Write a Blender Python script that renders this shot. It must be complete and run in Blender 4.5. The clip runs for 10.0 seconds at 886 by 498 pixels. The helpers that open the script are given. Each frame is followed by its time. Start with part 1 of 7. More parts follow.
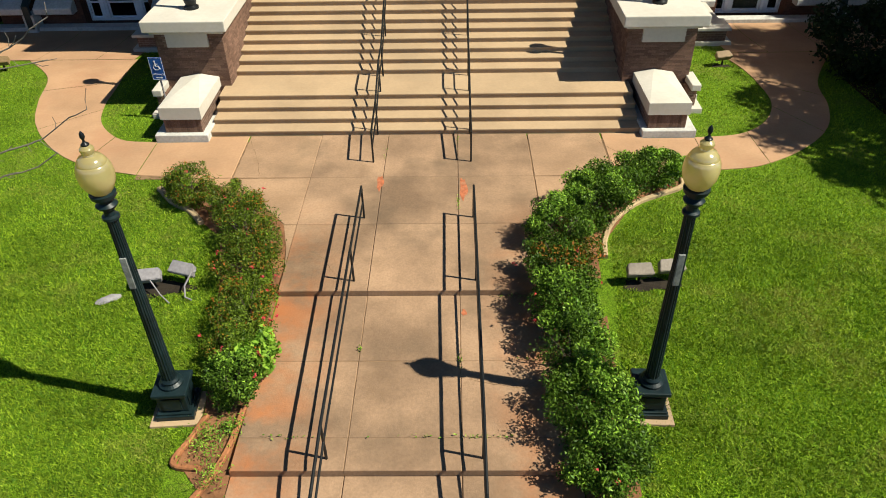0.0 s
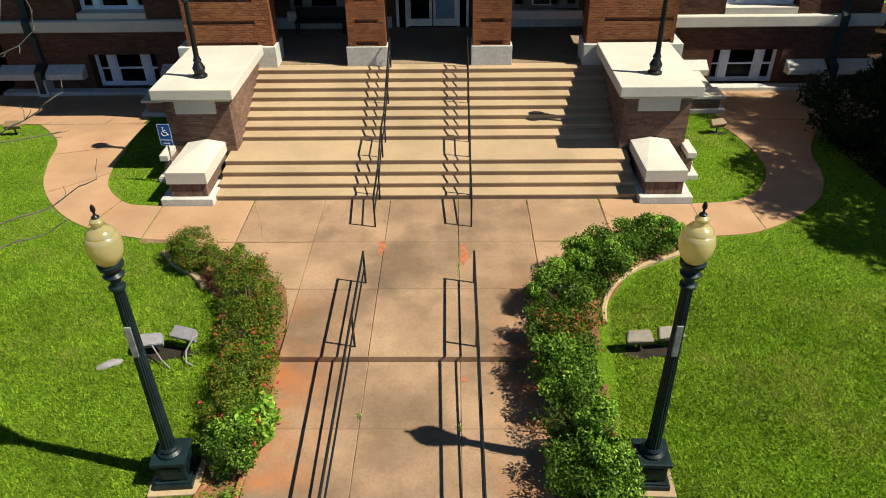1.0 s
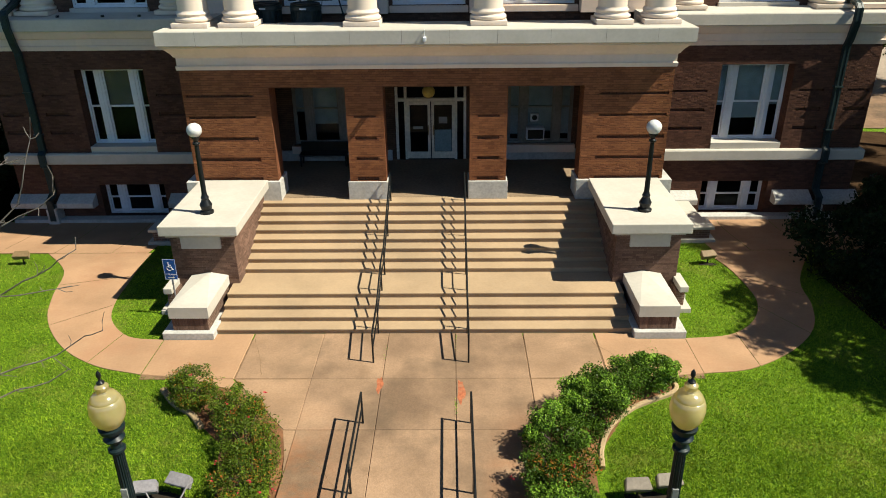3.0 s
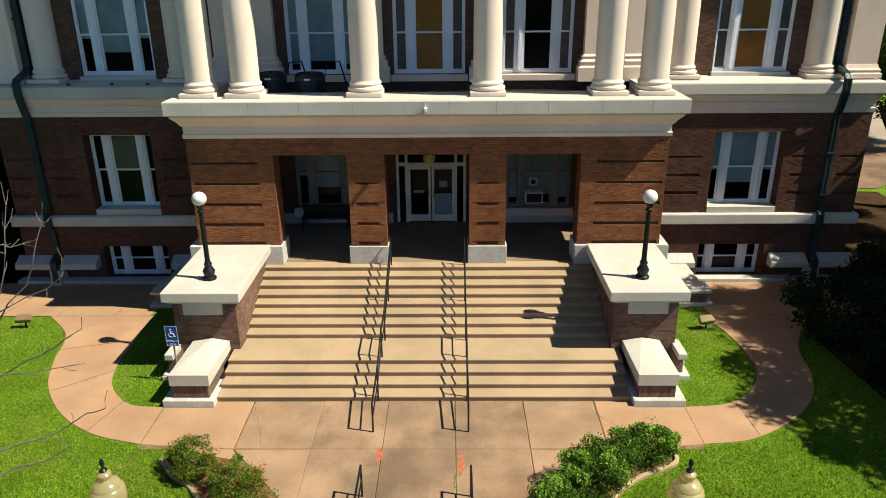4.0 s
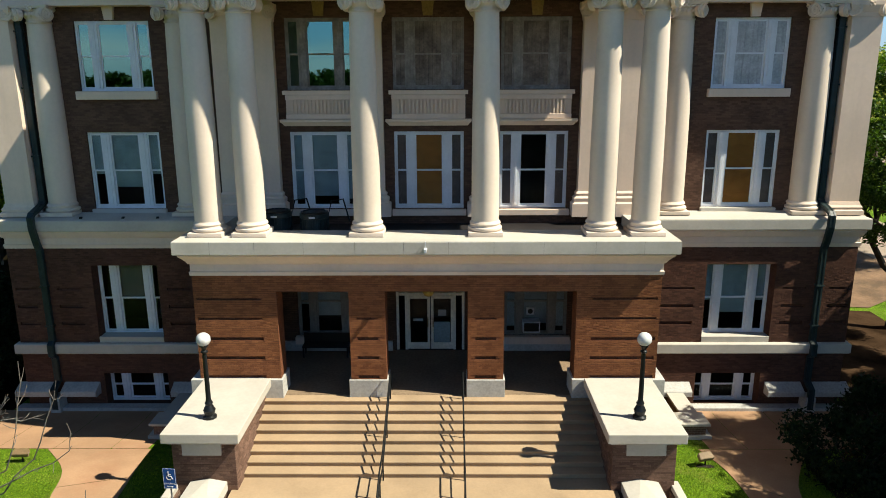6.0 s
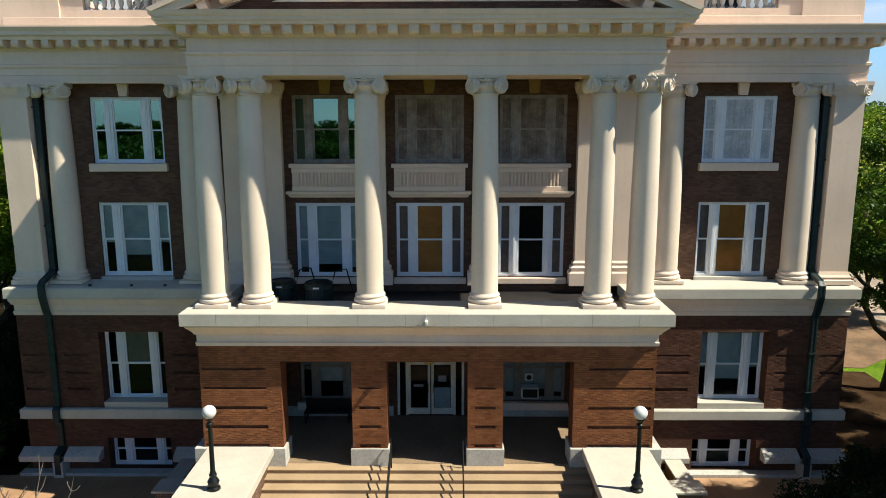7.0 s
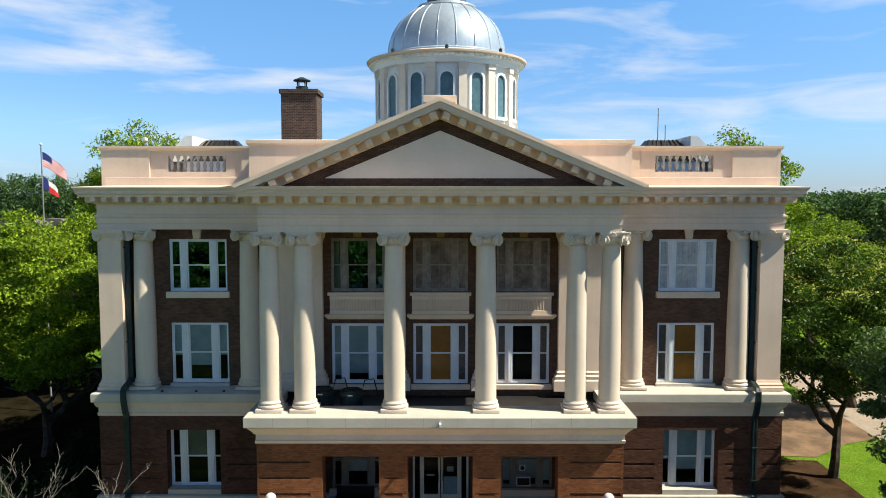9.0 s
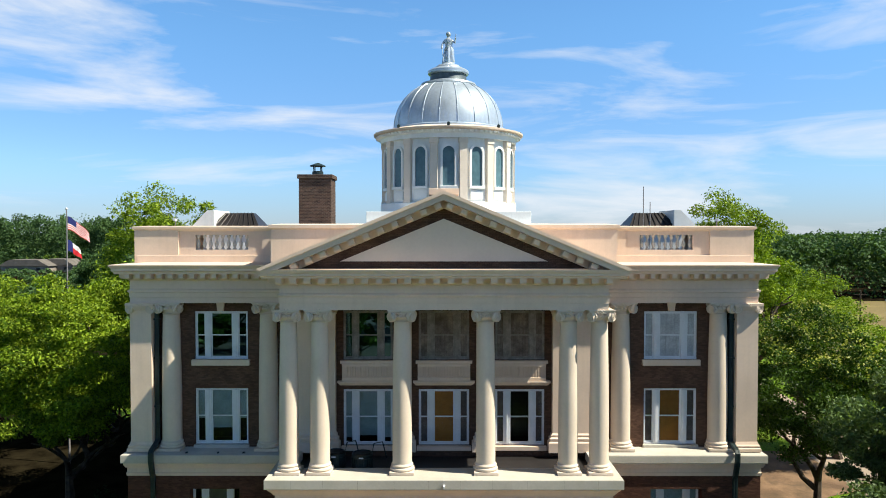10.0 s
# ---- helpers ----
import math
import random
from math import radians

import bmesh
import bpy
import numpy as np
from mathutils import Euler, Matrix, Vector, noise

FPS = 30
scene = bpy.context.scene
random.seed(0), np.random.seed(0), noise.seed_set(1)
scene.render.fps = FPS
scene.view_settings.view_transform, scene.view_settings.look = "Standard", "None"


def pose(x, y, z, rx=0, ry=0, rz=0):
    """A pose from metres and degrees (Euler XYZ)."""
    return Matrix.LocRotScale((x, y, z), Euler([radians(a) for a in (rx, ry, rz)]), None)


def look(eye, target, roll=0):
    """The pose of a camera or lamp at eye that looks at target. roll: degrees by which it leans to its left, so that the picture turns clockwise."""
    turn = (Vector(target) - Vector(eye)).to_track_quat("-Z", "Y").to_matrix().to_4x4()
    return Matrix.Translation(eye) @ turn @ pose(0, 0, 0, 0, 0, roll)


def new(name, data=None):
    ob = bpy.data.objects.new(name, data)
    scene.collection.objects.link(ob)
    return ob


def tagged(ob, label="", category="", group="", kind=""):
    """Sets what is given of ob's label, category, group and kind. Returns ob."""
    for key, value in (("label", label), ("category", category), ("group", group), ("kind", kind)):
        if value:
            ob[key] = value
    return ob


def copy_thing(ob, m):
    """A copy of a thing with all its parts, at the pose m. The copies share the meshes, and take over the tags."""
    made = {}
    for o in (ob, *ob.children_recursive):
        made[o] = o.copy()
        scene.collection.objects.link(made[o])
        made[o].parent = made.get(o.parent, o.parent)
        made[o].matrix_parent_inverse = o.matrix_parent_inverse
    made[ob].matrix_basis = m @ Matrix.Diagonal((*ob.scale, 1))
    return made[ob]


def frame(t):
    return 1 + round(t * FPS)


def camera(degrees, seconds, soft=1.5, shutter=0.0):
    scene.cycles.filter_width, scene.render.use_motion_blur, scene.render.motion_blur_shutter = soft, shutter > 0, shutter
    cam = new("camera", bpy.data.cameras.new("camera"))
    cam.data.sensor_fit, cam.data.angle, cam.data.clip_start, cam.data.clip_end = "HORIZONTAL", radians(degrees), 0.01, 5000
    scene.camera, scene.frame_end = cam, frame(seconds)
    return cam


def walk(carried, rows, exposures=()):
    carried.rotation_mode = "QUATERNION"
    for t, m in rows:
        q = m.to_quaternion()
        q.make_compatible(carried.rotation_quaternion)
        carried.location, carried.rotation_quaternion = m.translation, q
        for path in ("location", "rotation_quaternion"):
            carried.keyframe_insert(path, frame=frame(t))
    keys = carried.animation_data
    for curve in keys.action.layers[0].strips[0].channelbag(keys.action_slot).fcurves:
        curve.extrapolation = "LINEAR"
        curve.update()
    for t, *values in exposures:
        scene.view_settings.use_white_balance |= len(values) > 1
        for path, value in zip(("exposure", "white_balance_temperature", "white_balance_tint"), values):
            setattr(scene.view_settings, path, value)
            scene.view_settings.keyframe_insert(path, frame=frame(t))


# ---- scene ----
cam = camera(63.3, 10.0, soft=0.95)
PATH = [
    (0, (0.774, 0.143, 9.274), (0.742, 1.725, 8.051), -1.1),
    (0.5, (0.781, 0.133, 9.357), (0.749, 1.762, 8.197), -1.0),
    (1, (0.762, 0.135, 9.542), (0.731, 1.807, 8.445), -0.8),
    (1.5, (0.771, 0.156, 9.761), (0.74, 1.871, 8.732), -0.8),
    (2, (0.78, 0.178, 10.044), (0.752, 1.93, 9.078), -0.7),
    (3.5, (0.818, 0.247, 10.69), (0.791, 2.085, 9.904), -0.6),
    (4, (0.806, 0.237, 11.041), (0.78, 2.101, 10.317), -0.5),
    (4.5, (0.82, 0.221, 11.349), (0.793, 2.109, 10.69), -0.5),
    (5, (0.838, 0.215, 11.784), (0.811, 2.122, 11.181), -0.5),
    (5.5, (0.833, 0.19, 12.134), (0.808, 2.115, 11.594), -0.4),
    (7, (0.751, -0.327, 13.644), (0.733, 1.64, 13.282), -0.1),
    (7.5, (0.73, -1.464, 14.228), (0.711, 0.513, 13.928), -0.0),
    (8, (0.514, -3.141, 14.823), (0.504, -1.156, 14.576), 0.1),
    (8.5, (0.342, -5.013, 15.575), (0.334, -3.023, 15.375), 0.0),
    (9, (0.181, -6.685, 16.434), (0.177, -4.691, 16.287), 0.0),
    (9.5, (0.093, -8.299, 17.434), (0.09, -6.302, 17.336), 0.0),
    (10, (0.006, -9.775, 18.493), (0.003, -7.775, 18.446), 0.0),
]
walk(cam, [(t, look(eye, target, roll)) for t, eye, target, roll in PATH])

# ---- world, sun ----
SUN = Vector((0.615, -0.142, 0.78)).normalized()
world = bpy.data.worlds.new("sky")
scene.world = world
world.use_nodes = True
wn, wl = world.node_tree.nodes, world.node_tree.links
sky = wn.new("ShaderNodeTexSky")
sky.sky_type = "NISHITA"
sky.sun_disc = False
sky.sun_elevation = math.asin(SUN.z)
sky.sun_rotation = math.atan2(SUN.x, SUN.y)
sky.altitude, sky.air_density, sky.dust_density, sky.ozone_density = 100, 1.0, 0.15, 3.0
wco = wn.new("ShaderNodeTexCoord")
wmap = wn.new("ShaderNodeMapping")
wmap.inputs["Scale"].default_value = (1.6, 1.6, 9.0)
wmap.inputs["Rotation"].default_value = (0.0, 0.14, 0.6)
wl.new(wco.outputs["Generated"], wmap.inputs["Vector"])
wno = wn.new("ShaderNodeTexNoise")
wno.inputs["Scale"].default_value, wno.inputs["Detail"].default_value = 1.7, 7.0
wno.inputs["Roughness"].default_value, wno.inputs["Distortion"].default_value = 0.58, 0.5
wl.new(wmap.outputs["Vector"], wno.inputs["Vector"])
wra = wn.new("ShaderNodeValToRGB")
wra.color_ramp.elements[0].position, wra.color_ramp.elements[1].position = 0.48, 0.76
wl.new(wno.outputs["Fac"], wra.inputs["Fac"])
wmi = wn.new("ShaderNodeMix")
wmi.data_type = "RGBA"
wmi.inputs["B"].default_value = (10.4, 10.8, 11.4, 1)
# thin clouds, thickest low down
wth = wn.new("ShaderNodeMapRange")
wth.inputs["From Min"].default_value, wth.inputs["From Max"].default_value = 0.65, 0.25
wcl = wn.new("ShaderNodeMath")
wcl.operation = "MULTIPLY"
wl.new(wra.outputs["Color"], wcl.inputs[0])
wl.new(wth.outputs["Result"], wcl.inputs[1])
wl.new(wcl.outputs["Value"], wmi.inputs["Factor"])
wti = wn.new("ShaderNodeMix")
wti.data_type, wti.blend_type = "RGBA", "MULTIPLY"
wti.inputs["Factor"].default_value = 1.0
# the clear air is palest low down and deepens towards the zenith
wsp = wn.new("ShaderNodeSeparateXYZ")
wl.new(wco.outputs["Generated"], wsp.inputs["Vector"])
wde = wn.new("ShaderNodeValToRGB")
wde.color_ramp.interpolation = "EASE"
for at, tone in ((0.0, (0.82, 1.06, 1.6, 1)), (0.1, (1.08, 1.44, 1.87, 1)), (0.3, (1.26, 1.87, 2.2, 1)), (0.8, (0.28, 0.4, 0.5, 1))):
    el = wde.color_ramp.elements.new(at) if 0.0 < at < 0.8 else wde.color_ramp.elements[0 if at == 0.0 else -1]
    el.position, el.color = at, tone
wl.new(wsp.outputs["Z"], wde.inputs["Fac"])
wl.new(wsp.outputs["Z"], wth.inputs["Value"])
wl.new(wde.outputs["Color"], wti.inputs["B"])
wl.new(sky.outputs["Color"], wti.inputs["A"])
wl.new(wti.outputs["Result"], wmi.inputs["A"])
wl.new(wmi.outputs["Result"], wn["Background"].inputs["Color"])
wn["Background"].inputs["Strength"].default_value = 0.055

sun = new("sun", bpy.data.lights.new("sun", "SUN"))
sun.data.energy, sun.data.angle, sun.data.color = 5.8, radians(0.53), (1.0, 0.955, 0.79)
scene.view_settings.exposure = 0.64
sun.matrix_world = look((60, -15, 80), Vector((60, -15, 80)) - SUN)


# ---- materials ----
def nodes_of(name):
    m = bpy.data.materials.new(name)
    m.use_nodes = True
    return m, m.node_tree.nodes, m.node_tree.links, m.node_tree.nodes["Principled BSDF"]


def mixed(n, l, kind, fac, a, b):
    x = n.new("ShaderNodeMix")
    x.data_type, x.blend_type = "RGBA", kind
    for key, v in (("Factor", fac), ("A", a), ("B", b)):
        if hasattr(v, "is_linked"):
            l.new(v, x.inputs[key])
        else:
            x.inputs[key].default_value = v
    return x.outputs["Result"]


def noise_of(n, l, where, scale, detail=4.0, rough=0.55, lo=0.35, hi=0.65):
    t = n.new("ShaderNodeTexNoise")
    t.inputs["Scale"].default_value, t.inputs["Detail"].default_value, t.inputs["Roughness"].default_value = scale, detail, rough
    l.new(where, t.inputs["Vector"])
    r = n.new("ShaderNodeMapRange")
    r.inputs["From Min"].default_value, r.inputs["From Max"].default_value = lo, hi
    l.new(t.outputs["Fac"], r.inputs["Value"])
    return r.outputs["Result"]


TONE = 0.72  # every base colour is scaled down alike, against raised exposure, to deepen shade


def rgb(c, k=1.0):
    return (c[0] * k, c[1] * k, c[2] * k, 1)


def toned(c, k=1.0):
    return rgb(c, k * TONE)


def surface(name, col, rough=0.7, dark=0.8, light=1.12, coarse=0.5, fine=14.0, bump=0.15, metal=0.0, stain=None, stain_scale=0.35, stain_amount=0.5, piece=0.0, streak=0.0, spec=0.25, grain=0.55, stain2=None, streak_scale=1.0, soil=None):
    """Plain material with coarse and fine variation, optional stains, vertical streaks and variation from piece to piece."""
    m, n, l, p = nodes_of(name)
    where = n.new("ShaderNodeNewGeometry").outputs["Position"]
    c = mixed(n, l, "MIX", noise_of(n, l, where, coarse), toned(col, dark), toned(col, light))
    c = mixed(n, l, "MULTIPLY", grain, c, mixed(n, l, "MIX", noise_of(n, l, where, fine, 6), rgb((0.72,) * 3), rgb((1.15,) * 3)))
    if stain:
        f = n.new("ShaderNodeMath")
        f.operation = "MULTIPLY"
        l.new(noise_of(n, l, where, stain_scale, 6, 0.65, 0.5, 0.68), f.inputs[0])
        f.inputs[1].default_value = stain_amount
        c = mixed(n, l, "MIX", f.outputs["Value"], c, toned(stain))
    if stain2:
        f = n.new("ShaderNodeMath")
        f.operation = "MULTIPLY"
        l.new(noise_of(n, l, where, 0.8, 7, 0.7, 0.56, 0.72), f.inputs[0])
        f.inputs[1].default_value = 0.6
        c = mixed(n, l, "MIX", f.outputs["Value"], c, toned(stain2))
    if soil:
        # soil washed in from the beds on both sides
        ab = n.new("ShaderNodeSeparateXYZ")
        l.new(where, ab.inputs["Vector"])
        f = n.new("ShaderNodeMath")
        f.operation = "ABSOLUTE"
        l.new(ab.outputs["X"], f.inputs[0])
        r = n.new("ShaderNodeMapRange")
        r.inputs["From Min"].default_value, r.inputs["From Max"].default_value = 1.2, 2.9
        l.new(f.outputs["Value"], r.inputs["Value"])
        w = n.new("ShaderNodeMath")
        w.operation = "MULTIPLY"
        l.new(r.outputs["Result"], w.inputs[0])
        l.new(noise_of(n, l, where, 1.1, 7, 0.65, 0.4, 0.62), w.inputs[1])
        q = n.new("ShaderNodeMapRange")
        q.inputs["From Min"].default_value, q.inputs["From Max"].default_value = 14.0, 10.5
        l.new(ab.outputs["Y"], q.inputs["Value"])
        e = n.new("ShaderNodeMath")
        e.operation = "MULTIPLY"
        l.new(w.outputs["Value"], e.inputs[0])
        l.new(q.outputs["Result"], e.inputs[1])
        c = mixed(n, l, "MIX", e.outputs["Value"], c, toned(soil))
    if streak:
        mp = n.new("ShaderNodeMapping")
        mp.inputs["Scale"].default_value = (3.0 * streak_scale, 3.0 * streak_scale, 0.25 * streak_scale ** 0.5)
        l.new(where, mp.inputs["Vector"])
        f = n.new("ShaderNodeMath")
        f.operation = "MULTIPLY"
        l.new(noise_of(n, l, mp.outputs["Vector"], 1.0, 5, 0.6, 0.5, 0.75), f.inputs[0])
        f.inputs[1].default_value = streak
        c = mixed(n, l, "MIX", f.outputs["Value"], c, toned(col, 0.55))
    if piece:
        r = n.new("ShaderNodeObjectInfo").outputs["Random"]
        c = mixed(n, l, "MULTIPLY", 1.0, c, mixed(n, l, "MIX", r, rgb((1 - piece,) * 3), rgb((1 + piece,) * 3)))
    l.new(c, p.inputs["Base Color"])
    p.inputs["Roughness"].default_value, p.inputs["Metallic"].default_value = rough, metal
    p.inputs["Specular IOR Level"].default_value = spec
    if bump:
        b = n.new("ShaderNodeBump")
        b.inputs["Strength"].default_value, b.inputs["Distance"].default_value = bump, 0.02
        l.new(noise_of(n, l, where, fine * 2, 6, 0.6, 0.2, 0.8), b.inputs["Height"])
        l.new(b.outputs["Normal"], p.inputs["Normal"])
    return m


def brickwork(name, c1, c2, mortar, width=0.215, row=0.076):
    m, n, l, p = nodes_of(name)
    where = n.new("ShaderNodeNewGeometry").outputs["Position"]
    s = n.new("ShaderNodeSeparateXYZ")
    l.new(where, s.inputs["Vector"])
    a = n.new("ShaderNodeMath")
    l.new(s.outputs["X"], a.inputs[0])
    l.new(s.outputs["Y"], a.inputs[1])
    k = n.new("ShaderNodeCombineXYZ")
    l.new(a.outputs["Value"], k.inputs["X"])
    l.new(s.outputs["Z"], k.inputs["Y"])
    t = n.new("ShaderNodeTexBrick")
    l.new(k.outputs["Vector"], t.inputs["Vector"])
    t.inputs["Color1"].default_value, t.inputs["Color2"].default_value, t.inputs["Mortar"].default_value = toned(c1), toned(c2), toned(mortar)
    t.inputs["Scale"].default_value, t.inputs["Mortar Size"].default_value, t.inputs["Mortar Smooth"].default_value = 1.0, 0.008, 0.2
    t.inputs["Brick Width"].default_value, t.inputs["Row Height"].default_value, t.inputs["Bias"].default_value = width, row, -0.1
    c = mixed(n, l, "MULTIPLY", 0.7, t.outputs["Color"], mixed(n, l, "MIX", noise_of(n, l, where, 0.8, 5), rgb((0.7,) * 3), rgb((1.25,) * 3)))
    c = mixed(n, l, "MULTIPLY", 0.5, c, mixed(n, l, "MIX", noise_of(n, l, where, 22, 4), rgb((0.7,) * 3), rgb((1.25,) * 3)))
    l.new(c, p.inputs["Base Color"])
    p.inputs["Roughness"].default_value = 0.85
    p.inputs["Specular IOR Level"].default_value = 0.08
    b = n.new("ShaderNodeBump")
    b.inputs["Strength"].default_value, b.inputs["Distance"].default_value, b.invert = 0.6, 0.01, True
    l.new(t.outputs["Fac"], b.inputs["Height"])
    l.new(b.outputs["Normal"], p.inputs["Normal"])
    return m


def leafage(name, a, b, rough=0.5, back=0.25, dry=None, speckle=0.6):
    """Leaves whose colour varies from island to island."""
    m, n, l, p = nodes_of(name)
    g = n.new("ShaderNodeNewGeometry")
    c = mixed(n, l, "MIX", g.outputs["Random Per Island"], toned(a), toned(b))
    c = mixed(n, l, "MULTIPLY", 0.6, c, mixed(n, l, "MIX", noise_of(n, l, g.outputs["Position"], 0.7, 3), rgb((0.6,) * 3), rgb((1.3,) * 3)))
    c = mixed(n, l, "MULTIPLY", speckle, c, mixed(n, l, "MIX", noise_of(n, l, g.outputs["Position"], 5.0, 6, 0.7), rgb((0.55,) * 3), rgb((1.3,) * 3)))
    if dry:
        c = mixed(n, l, "MIX", noise_of(n, l, g.outputs["Position"], 0.45, 6, 0.7, 0.52, 0.78), c, toned(dry))
    l.new(c, p.inputs["Base Color"])
    p.inputs["Roughness"].default_value = rough
    p.inputs["Specular IOR Level"].default_value = 0.12
    tr = n.new("ShaderNodeBsdfTranslucent")
    l.new(mixed(n, l, "MULTIPLY", 1.0, c, (1.5, 1.6, 0.5, 1)), tr.inputs["Color"])
    mx = n.new("ShaderNodeMixShader")
    mx.inputs["Fac"].default_value = back
    l.new(p.outputs["BSDF"], mx.inputs[1])
    l.new(tr.outputs["BSDF"], mx.inputs[2])
    l.new(mx.outputs["Shader"], n["Material Output"].inputs["Surface"])
    return m


def glass(name, tint=(0.9, 0.95, 0.95), ior=1.17):
    m, n, l, p = nodes_of(name)
    gl = n.new("ShaderNodeBsdfGlossy")
    gl.inputs["Roughness"].default_value = 0.015
    tr = n.new("ShaderNodeBsdfTransparent")
    tr.inputs["Color"].default_value = rgb(tint)
    fr = n.new("ShaderNodeFresnel")
    fr.inputs["IOR"].default_value = ior
    mx = n.new("ShaderNodeMixShader")
    l.new(fr.outputs["Fac"], mx.inputs["Fac"])
    l.new(tr.outputs["BSDF"], mx.inputs[1])
    l.new(gl.outputs["BSDF"], mx.inputs[2])
    l.new(mx.outputs["Shader"], n["Material Output"].inputs["Surface"])
    return m


CREAM = surface("cream_stucco", (0.98, 0.765, 0.605), 0.75, 0.93, 1.05, 0.4, 9, 0.04, streak=0.16, grain=0.1)
COLUMNPAINT = surface("pale_column_paint", (0.92, 0.765, 0.62), 0.7, 0.93, 1.04, 0.5, 9, 0.04, streak=0.14, grain=0.1)
CAPSTONE = surface("cap_stone", (0.68, 0.63, 0.545), 0.7, 0.9, 1.05, 0.6, 10, 0.1, stain=(0.42, 0.37, 0.27), stain_scale=0.9, stain_amount=0.16, grain=0.15)
WHITESTONE = surface("white_plinth_stone", (0.655, 0.635, 0.585), 0.75, 0.85, 1.05, 0.9, 12, 0.15, streak=0.3)
BRICK_RED = brickwork("red_brick", (0.3, 0.115, 0.055), (0.21, 0.078, 0.04), (0.14, 0.062, 0.036))
# wall brick, its colour cut darker to deepen walls in shade
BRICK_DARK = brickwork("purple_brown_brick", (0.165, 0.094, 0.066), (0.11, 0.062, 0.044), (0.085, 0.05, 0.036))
# wing brick: reddish brown, taken darker to carry the walls' shade
BRICK_WING = brickwork("shaded_wing_brick", (0.16, 0.074, 0.05), (0.11, 0.052, 0.036), (0.1, 0.05, 0.032))
BRICK_PED = brickwork("pedestal_brick", (0.24, 0.145, 0.105), (0.16, 0.095, 0.07), (0.34, 0.25, 0.19))
BRICK_SOOTY = brickwork("sooty_chimney_brick", (0.13, 0.085, 0.07), (0.06, 0.045, 0.042), (0.2, 0.16, 0.135))
STEP = surface("tan_step_concrete", (0.495, 0.35, 0.212), 0.8, 0.88, 1.08, 0.7, 12, 0.15, stain=(0.36, 0.27, 0.17), stain_scale=0.6, stain_amount=0.3, piece=0.05, grain=0.2)
SLAB = surface("stained_concrete", (0.37, 0.236, 0.144), 0.85, 0.66, 1.18, 0.6, 20, 0.25, stain=(0.16, 0.11, 0.07), stain_scale=0.5, stain_amount=0.72, piece=0.08, grain=0.4, stain2=(0.24, 0.15, 0.085), soil=(0.5, 0.17, 0.055))
SLAB_PALE = surface("pale_stained_concrete", (0.43, 0.272, 0.163), 0.85, 0.74, 1.15, 0.6, 20, 0.25, stain=(0.2, 0.14, 0.085), stain_scale=0.5, stain_amount=0.55, piece=0.06, grain=0.35, stain2=(0.3, 0.18, 0.1))
STONEJOINT = surface("stone_joint", (0.36, 0.33, 0.27), 0.9, 0.7, 1.2, 2.0, 12, 0.1)
JOINT = surface("joint_dirt", (0.27, 0.165, 0.09), 0.95, 0.6, 1.3, 2.0, 12, 0.3)
PATH_RED = surface("reddish_path_concrete", (0.5, 0.3, 0.17), 0.85, 0.85, 1.1, 0.6, 14, 0.15, stain=(0.44, 0.22, 0.12), stain_scale=0.5, stain_amount=0.5, grain=0.2)
# tan floor with the porch shade put into its base colour
PORCH = surface("shaded_porch_concrete", (0.3, 0.215, 0.14), 0.8, 0.85, 1.1, 0.5, 10, 0.1, spec=0.05)
# near-black soil colour that stands for the shadow under the floodlights
FLOODSHADOW = surface("floodlight_shadow_soil", (0.03, 0.022, 0.014), 0.95, 0.6, 1.4, 2.0, 12, 0.4)
SOIL = surface("red_soil", (0.26, 0.12, 0.055), 0.95, 0.7, 1.2, 1.5, 12, 0.4)
def turf():
    """Mown grass: fine blade grain, tufts and thin dry patches."""
    m, n, l, p = nodes_of("turf")
    where = n.new("ShaderNodeNewGeometry").outputs["Position"]
    c = mixed(n, l, "MIX", noise_of(n, l, where, 48.0, 3, 0.6, 0.36, 0.66), toned((0.04, 0.095, 0.004)), toned((0.23, 0.39, 0.018)))
    c = mixed(n, l, "MULTIPLY", 0.6, c, mixed(n, l, "MIX", noise_of(n, l, where, 9.0, 4), rgb((0.6,) * 3), rgb((1.3,) * 3)))
    c = mixed(n, l, "MULTIPLY", 0.5, c, mixed(n, l, "MIX", noise_of(n, l, where, 0.9, 5), rgb((0.7,) * 3), rgb((1.25,) * 3)))
    f = n.new("ShaderNodeMath")
    f.operation = "MULTIPLY"
    l.new(noise_of(n, l, where, 0.6, 7, 0.7, 0.52, 0.72), f.inputs[0])
    l.new(noise_of(n, l, where, 20.0, 3), f.inputs[1])
    c = mixed(n, l, "MIX", f.outputs["Value"], c, toned((0.27, 0.25, 0.06)))
    l.new(c, p.inputs["Base Color"])
    p.inputs["Roughness"].default_value, p.inputs["Specular IOR Level"].default_value = 0.9, 0.1
    b = n.new("ShaderNodeBump")
    b.inputs["Strength"].default_value, b.inputs["Distance"].default_value = 0.8, 0.02
    l.new(noise_of(n, l, where, 48.0, 3, 0.6, 0.3, 0.7), b.inputs["Height"])
    l.new(b.outputs["Normal"], p.inputs["Normal"])
    return m


